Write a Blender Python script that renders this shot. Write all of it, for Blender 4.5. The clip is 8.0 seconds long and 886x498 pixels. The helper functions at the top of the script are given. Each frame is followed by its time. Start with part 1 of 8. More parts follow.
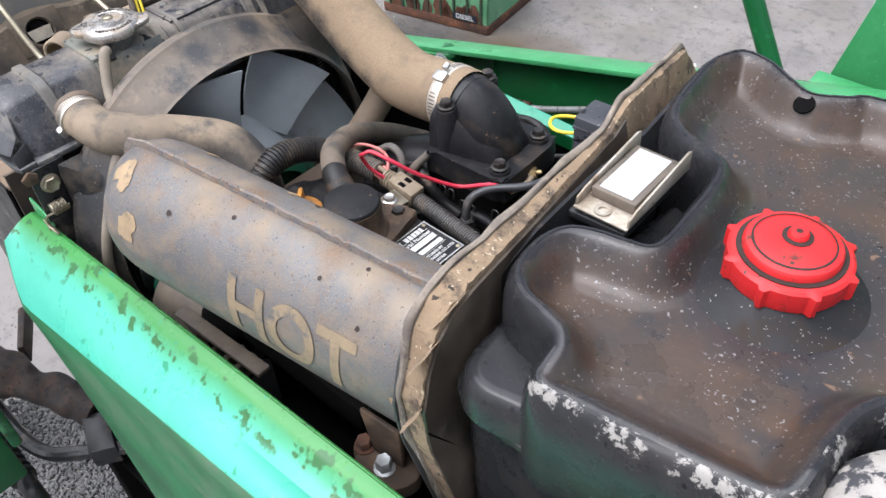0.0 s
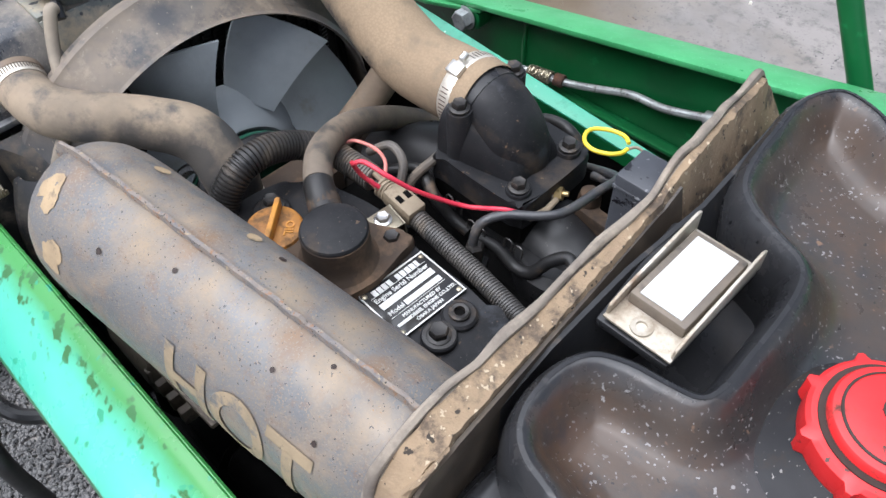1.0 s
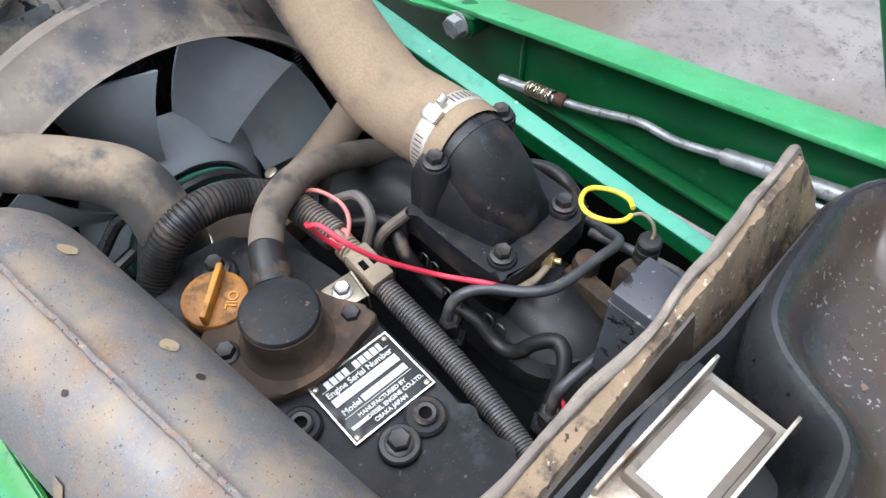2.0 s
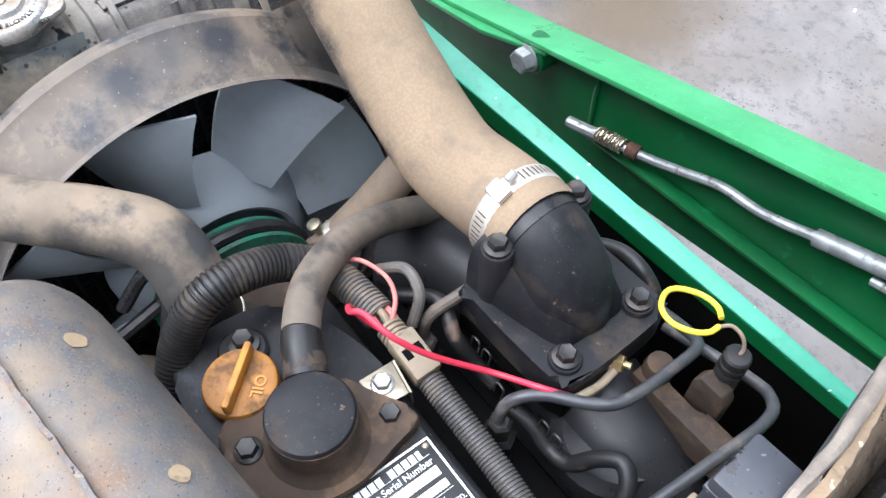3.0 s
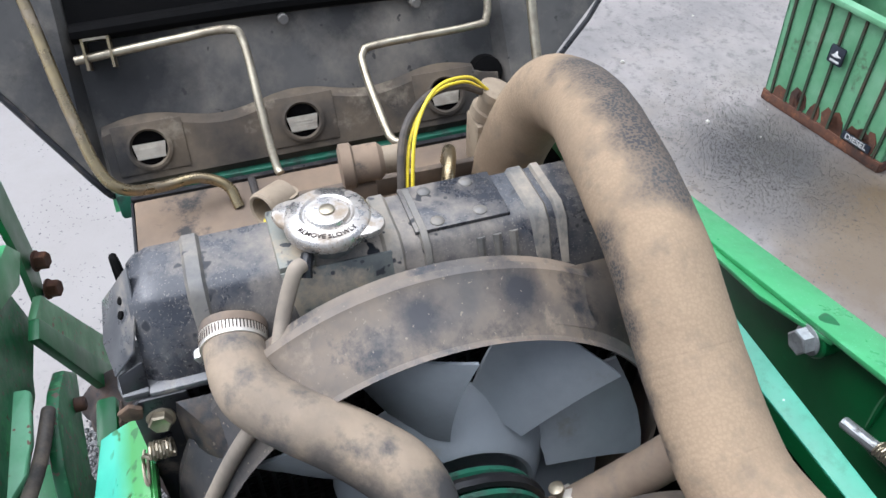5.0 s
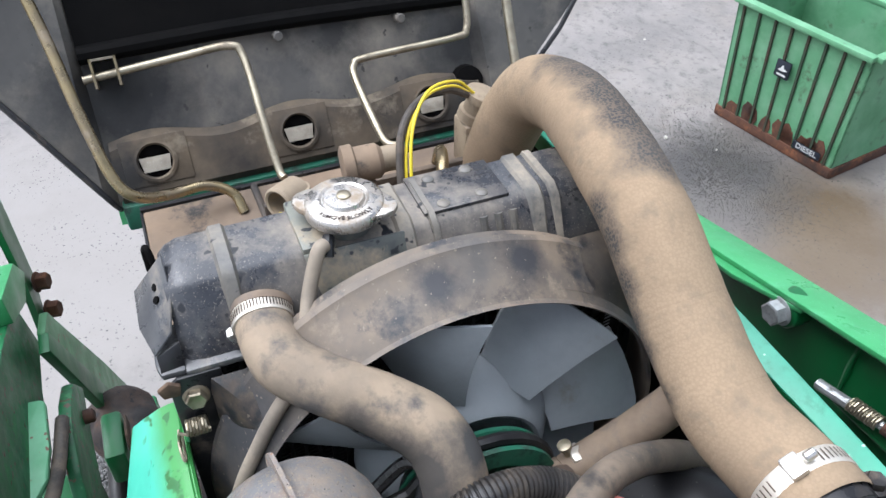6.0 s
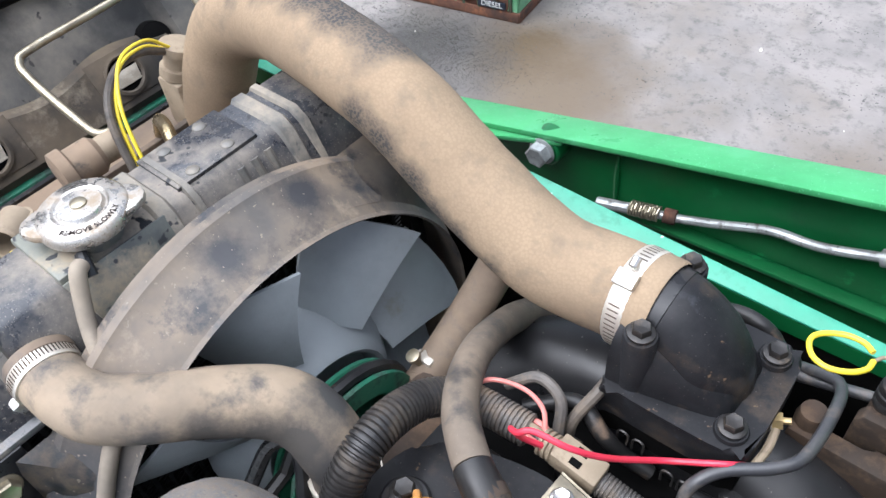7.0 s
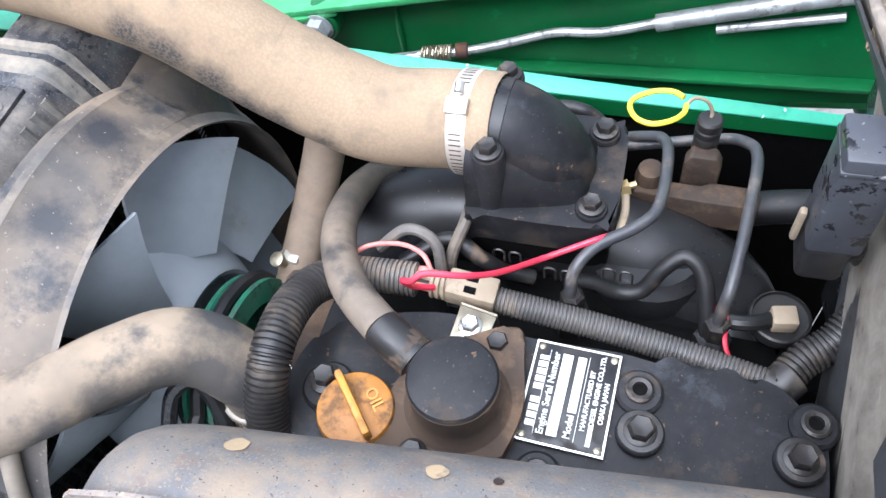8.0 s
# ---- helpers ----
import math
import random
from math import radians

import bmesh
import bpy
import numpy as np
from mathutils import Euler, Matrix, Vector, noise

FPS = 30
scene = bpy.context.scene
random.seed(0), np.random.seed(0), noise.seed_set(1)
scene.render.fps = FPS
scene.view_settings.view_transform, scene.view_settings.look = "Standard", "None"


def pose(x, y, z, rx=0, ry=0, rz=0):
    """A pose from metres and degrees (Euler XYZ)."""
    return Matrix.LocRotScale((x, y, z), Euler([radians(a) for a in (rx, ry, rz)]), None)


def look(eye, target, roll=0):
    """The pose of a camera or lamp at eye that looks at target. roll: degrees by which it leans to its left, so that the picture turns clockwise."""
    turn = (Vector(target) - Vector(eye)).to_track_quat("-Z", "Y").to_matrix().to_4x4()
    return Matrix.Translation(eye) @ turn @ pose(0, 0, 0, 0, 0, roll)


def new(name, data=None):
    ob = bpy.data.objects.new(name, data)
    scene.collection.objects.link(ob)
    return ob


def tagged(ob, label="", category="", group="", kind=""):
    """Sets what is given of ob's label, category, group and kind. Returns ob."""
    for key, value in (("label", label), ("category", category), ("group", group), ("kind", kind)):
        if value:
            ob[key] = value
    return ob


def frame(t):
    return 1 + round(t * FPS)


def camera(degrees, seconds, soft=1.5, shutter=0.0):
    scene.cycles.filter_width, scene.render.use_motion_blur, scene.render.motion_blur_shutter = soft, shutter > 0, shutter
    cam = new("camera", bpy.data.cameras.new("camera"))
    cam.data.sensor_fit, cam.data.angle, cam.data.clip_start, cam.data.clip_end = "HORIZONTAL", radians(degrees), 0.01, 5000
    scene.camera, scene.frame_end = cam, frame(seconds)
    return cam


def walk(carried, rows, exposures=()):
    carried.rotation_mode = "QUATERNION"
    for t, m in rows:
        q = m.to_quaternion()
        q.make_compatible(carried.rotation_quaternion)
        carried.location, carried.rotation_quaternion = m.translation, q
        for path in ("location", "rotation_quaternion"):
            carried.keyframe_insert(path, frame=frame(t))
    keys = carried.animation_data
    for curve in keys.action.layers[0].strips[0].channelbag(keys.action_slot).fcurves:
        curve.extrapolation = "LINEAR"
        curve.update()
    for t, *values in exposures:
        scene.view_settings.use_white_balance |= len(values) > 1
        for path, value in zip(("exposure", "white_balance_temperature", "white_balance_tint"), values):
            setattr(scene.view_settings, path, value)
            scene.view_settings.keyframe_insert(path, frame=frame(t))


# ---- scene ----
cam = camera(57.4, 8.0)
PATH = [
    (0, (0.398, -0.354, 1.527), (-0.615, 0.673, 0.142), -3.6),
    (0.5, (0.34, -0.264, 1.521), (-0.608, 0.646, 0.014), -1.6),
    (1, (0.287, -0.215, 1.511), (-0.638, 0.645, -0.04), -1.1),
    (1.5, (0.249, -0.157, 1.496), (-0.647, 0.676, -0.085), -0.8),
    (1.7, (0.235, -0.136, 1.492), (-0.653, 0.688, -0.1), -0.4),
    (2.8, (0.15, -0.062, 1.471), (-0.747, 0.668, -0.16), 0.3),
    (3, (0.132, -0.057, 1.471), (-0.792, 0.651, -0.155), 0.2),
    (3.5, (0.089, -0.066, 1.471), (-0.932, 0.577, -0.124), 0.1),
    (4, (0.06, -0.068, 1.477), (-1.073, 0.496, -0.072), -0.1),
    (4.5, (0.035, -0.076, 1.483), (-1.2, 0.432, -0.005), 0.9),
    (5, (0.022, -0.079, 1.499), (-1.342, 0.378, 0.111), 0.3),
    (5.2, (0.017, -0.086, 1.505), (-1.383, 0.359, 0.148), -0.1),
    (6.3, (0.087, -0.142, 1.499), (-1.245, 0.533, 0.169), -1.5),
    (6.5, (0.072, -0.137, 1.492), (-1.172, 0.646, 0.136), -2.4),
    (7, (0.042, -0.14, 1.477), (-0.915, 0.819, 0.006), -6.7),
    (7.5, (0.028, -0.152, 1.468), (-0.662, 0.838, -0.127), -10.4),
    (8, (0.025, -0.171, 1.464), (-0.45, 0.828, -0.202), -11.5),
]
walk(cam, [(t, look(eye, target, roll)) for t, eye, target, roll in PATH], exposures=[(0.0, 1.45, 6050, 13), (1.5, 1.53, 5850, 10.5), (3.0, 1.90, 5720, 11), (3.5, 1.98, 5680, 11), (4.5, 1.81, 5720, 10), (5.0, 1.54, 5750, 11), (6.5, 1.67, 5850, 10.5), (7.5, 2.03, 5740, 12), (8.0, 2.23, 5620, 12)])

# ---- light ----
world = bpy.data.worlds.new("overcast_sky")
scene.world = world
world.use_nodes = True
wn, wl = world.node_tree.nodes, world.node_tree.links
sky = wn.new("ShaderNodeTexSky")
sky.sky_type = "NISHITA"
sky.sun_disc = False
sky.sun_elevation, sky.sun_rotation = radians(58), radians(200)
sky.air_density, sky.dust_density = 1.0, 4.0
soft = wn.new("ShaderNodeHueSaturation")
soft.inputs["Saturation"].default_value = 0.36
wl.new(sky.outputs["Color"], soft.inputs["Color"])
wl.new(soft.outputs["Color"], wn["Background"].inputs["Color"])
wn["Background"].inputs["Strength"].default_value = 0.085
sun_data = bpy.data.lights.new("sun", "SUN")
sun_data.energy, sun_data.angle, sun_data.color = 1.5, radians(75), (1.0, 0.985, 0.97)
sun = new("sun", sun_data)
sun.matrix_world = look((-0.9, -0.5, 5), (-0.1, 0.1, 0.9))


# ---- materials ----
def material(name, base, rough=0.5, metal=0.0, second=None, scale=30, mix=(0.4, 0.65), dust=None, dust_scale=14, dust_mix=(0.5, 0.62),
             dust_rough=0.9, specks=None, speck_scale=260, speck_cut=0.74, bump=0.15, bump_scale=220, coat=0.0, spread=0.0, stains=(), spec=0.5, weave=0.0, rust=None, rust_scale=40, rust_mix=(0.55, 0.75), fade=None, speck_group=None, settle=False, flecks=(), inset=None):
    """A worn surface: two base tones in large patches, dust or rust in ragged areas, small specks, fine relief."""
    m = bpy.data.materials.new(name)
    m.use_nodes = True
    n, l = m.node_tree.nodes, m.node_tree.links
    b = n["Principled BSDF"]
    b.inputs["Metallic"].default_value = metal
    b.inputs["Coat Weight"].default_value = coat
    b.inputs["Specular IOR Level"].default_value = spec
    pos = n.new("ShaderNodeNewGeometry").outputs["Position"]

    def noisy(size, detail=5.0, roughness=0.6):
        t = n.new("ShaderNodeTexNoise")
        t.inputs["Scale"].default_value, t.inputs["Detail"].default_value, t.inputs["Roughness"].default_value = size, detail, roughness
        l.new(pos, t.inputs["Vector"])
        return t.outputs["Fac"]

    def step(value, lo, hi):
        r = n.new("ShaderNodeMapRange")
        r.inputs["From Min"].default_value, r.inputs["From Max"].default_value = lo, hi
        l.new(value, r.inputs["Value"])
        return r.outputs["Result"]

    def blend(fac, a, c):
        x = n.new("ShaderNodeMix")
        x.data_type = "RGBA"
        l.new(fac, x.inputs[0])
        for sock, value in ((x.inputs[6], a), (x.inputs[7], c)):
            if isinstance(value, tuple):
                sock.default_value = (*value, 1)
            else:
                l.new(value, sock)
        return x.outputs[2]

    def blend_value(fac, a, c):
        x = n.new("ShaderNodeMix")
        l.new(fac, x.inputs[0])
        for sock, value in ((x.inputs[2], a), (x.inputs[3], c)):
            if isinstance(value, (int, float)):
                sock.default_value = value
            else:
                l.new(value, sock)
        return x.outputs[0]

    second = second or tuple(v * 0.72 for v in base)
    colour = blend(step(noisy(scale), *mix), tuple(base), tuple(second))
    grain = step(noisy(scale * 9, 3), 0.3, 0.75)
    colour = blend(blend_value(grain, 0.0, 0.25), colour, tuple(min(1, v * 1.5) for v in second))
    gloss = blend_value(step(noisy(scale * 2.3), 0.35, 0.7), max(0.04, rough - 0.07), min(1, rough + 0.12))
    if dust:
        ragged = step(noisy(dust_scale, 8, 0.68), *dust_mix)
        if settle:
            # loose dust lies on faces that look up and has washed off the upright ones
            up = n.new("ShaderNodeSeparateXYZ")
            l.new(n.new("ShaderNodeNewGeometry").outputs["Normal"], up.inputs[0])
            lies = n.new("ShaderNodeMath")
            lies.operation = "MULTIPLY"
            l.new(ragged, lies.inputs[0])
            l.new(blend_value(step(up.outputs["Z"], 0.40, 0.88), 0.25, 1.0), lies.inputs[1])
            ragged = lies.outputs[0]
        colour = blend(ragged, colour, tuple(dust))
        gloss = blend_value(ragged, gloss, dust_rough)
        if metal:
            l.new(blend_value(ragged, metal, 0.0), b.inputs["Metallic"])
    if rust:
        colour = blend(step(noisy(rust_scale, 7, 0.72), *rust_mix), colour, tuple(rust))
    if fade:
        # paint that changes tone with the distance from a straight edge (y = a + b x)
        (a, slope), near_at, far_at, tone = fade
        axes = n.new("ShaderNodeSeparateXYZ")
        l.new(pos, axes.inputs[0])
        line = n.new("ShaderNodeMath")
        line.operation = "MULTIPLY_ADD"
        l.new(axes.outputs["X"], line.inputs[0])
        line.inputs[1].default_value, line.inputs[2].default_value = -slope, -a
        away = n.new("ShaderNodeMath")
        away.operation = "ADD"
        l.new(axes.outputs["Y"], away.inputs[0])
        l.new(line.outputs[0], away.inputs[1])
        uneven = n.new("ShaderNodeMath")
        uneven.operation = "MULTIPLY_ADD"
        l.new(noisy(22, 5), uneven.inputs[0])
        uneven.inputs[1].default_value = 0.016
        l.new(away.outputs[0], uneven.inputs[2])
        colour = blend(step(uneven.outputs[0], far_at + 0.008, near_at + 0.008), colour, tuple(tone))
        blots = n.new("ShaderNodeMath")
        blots.operation = "MULTIPLY"
        l.new(step(noisy(62, 2), 0.575, 0.63), blots.inputs[0])
        l.new(step(uneven.outputs[0], far_at, far_at + 0.012), blots.inputs[1])
        colour = blend(blots.outputs[0], colour, tuple(v * 0.5 for v in tone))
    for place, inner, outer, tone in stains:
        away = n.new("ShaderNodeVectorMath")
        away.operation = "DISTANCE"
        l.new(pos, away.inputs[0])
        away.inputs[1].default_value = place
        ragged = n.new("ShaderNodeMath")
        ragged.operation = "MULTIPLY_ADD"
        chip = outer < 0.021
        l.new(noisy(125 if chip else max(2.5, min(110, 1.1 / outer)), 7, 0.72), ragged.inputs[0])
        ragged.inputs[1].default_value = 0.075 if chip else (outer - inner) * 2.2
        l.new(away.outputs["Value"], ragged.inputs[2])
        lo, hi = inner + (outer - inner) * 0.9, outer * 1.02 + (outer - inner) * 0.9
        if chip:
            lo, hi = 0.0345 + inner * 0.9, 0.0385 + inner * 0.9
        colour = blend(step(ragged.outputs[0], hi, lo), colour, tuple(tone))
    if specks:
        dots = step(noisy(speck_scale, 1), speck_cut, speck_cut + 0.03)
        if speck_group:
            both = n.new("ShaderNodeMath")
            both.operation = "MULTIPLY"
            l.new(dots, both.inputs[0])
            l.new(step(noisy(speck_group[0], 2), speck_group[1], speck_group[2]), both.inputs[1])
            dots = both.outputs[0]
        colour = blend(dots, colour, tuple(specks))
    for tone, size, cut in flecks:
        colour = blend(step(noisy(size, 2), cut, cut + 0.04), colour, tuple(tone))
    if inset:
        # clean plastic near the rim, dirt that begins some way inside it
        tone, begin, full, shine = inset
        reach = n.new("ShaderNodeAttribute")
        reach.attribute_name = "inset"
        ragged = n.new("ShaderNodeMath")
        ragged.operation = "MULTIPLY_ADD"
        l.new(noisy(48, 8, 0.7), ragged.inputs[0])
        ragged.inputs[1].default_value = 0.022
        l.new(reach.outputs["Fac"], ragged.inputs[2])
        lies = step(ragged.outputs[0], begin + 0.011, full + 0.011)
        colour = blend(lies, tuple(tone), colour)
        gloss = blend_value(lies, shine, gloss)
    if weave:
        mesh_lines = n.new("ShaderNodeTexVoronoi")
        mesh_lines.inputs["Scale"].default_value = weave
        l.new(pos, mesh_lines.inputs["Vector"])
        colour = blend(blend_value(step(mesh_lines.outputs["Distance"], 0.42, 0.62), 0.0, 0.35), colour, tuple(v * 0.75 for v in base))
    if spread:
        ob = n.new("ShaderNodeObjectInfo")
        h = n.new("ShaderNodeHueSaturation")
        l.new(colour, h.inputs["Color"])
        l.new(blend_value(ob.outputs["Random"], 1 - spread, 1 + spread), h.inputs["Value"])
        colour = h.outputs["Color"]
    if isinstance(colour, tuple):
        b.inputs["Base Color"].default_value = (*colour, 1)
    else:
        l.new(colour, b.inputs["Base Color"])
    l.new(gloss, b.inputs["Roughness"])
    if bump:
        bp = n.new("ShaderNodeBump")
        bp.inputs["Strength"].default_value, bp.inputs["Distance"].default_value = bump, 0.002
        l.new(blend_value(noisy(scale * 1.7), noisy(bump_scale, 4), noisy(scale * 4)), bp.inputs["Height"])
        normal = bp.outputs["Normal"]
        if weave:
            cells = n.new("ShaderNodeTexVoronoi")
            cells.inputs["Scale"].default_value = weave
            l.new(pos, cells.inputs["Vector"])
            knots = n.new("ShaderNodeBump")
            knots.inputs["Strength"].default_value, knots.inputs["Distance"].default_value = 0.35, 0.0005
            l.new(cells.outputs["Distance"], knots.inputs["Height"])
            l.new(normal, knots.inputs["Normal"])
            normal = knots.outputs["Normal"]
        l.new(normal, b.inputs["Normal"])
    return m


SCUFFS = [((0.238, -0.1240, 1.152), 0.004, 0.013, (0.30, 0.285, 0.26)), ((0.248, -0.1265, 1.152), 0.005, 0.014, (0.30, 0.285, 0.26)), ((0.262, -0.1245, 1.153), 0.004, 0.012, (0.30, 0.285, 0.26)), ((0.286, -0.1215, 1.153), 0.005, 0.014, (0.30, 0.285, 0.26)), ((0.300, -0.1195, 1.153), 0.005, 0.014, (0.30, 0.285, 0.26)), ((0.324, -0.1165, 1.153), 0.005, 0.014, (0.30, 0.285, 0.26)), ((0.337, -0.1150, 1.153), 0.005, 0.015, (0.30, 0.285, 0.26)), ((0.352, -0.1125, 1.153), 0.005, 0.014, (0.30, 0.285, 0.26)), ((0.366, -0.1095, 1.153), 0.005, 0.014, (0.30, 0.285, 0.26)), ((0.378, -0.1000, 1.155), 0.004, 0.013, (0.30, 0.285, 0.26)), ((0.385, -0.0600, 1.160), 0.006, 0.018, (0.30, 0.285, 0.26)), ((0.400, -0.0220, 1.161), 0.006, 0.018, (0.30, 0.285, 0.26))]
SEAM_RUST, SEAM_TAN = (0.20, 0.13, 0.08), (0.26, 0.20, 0.135)
TAN = (0.36, 0.265, 0.175)
EARTH = (0.17, 0.115, 0.075)
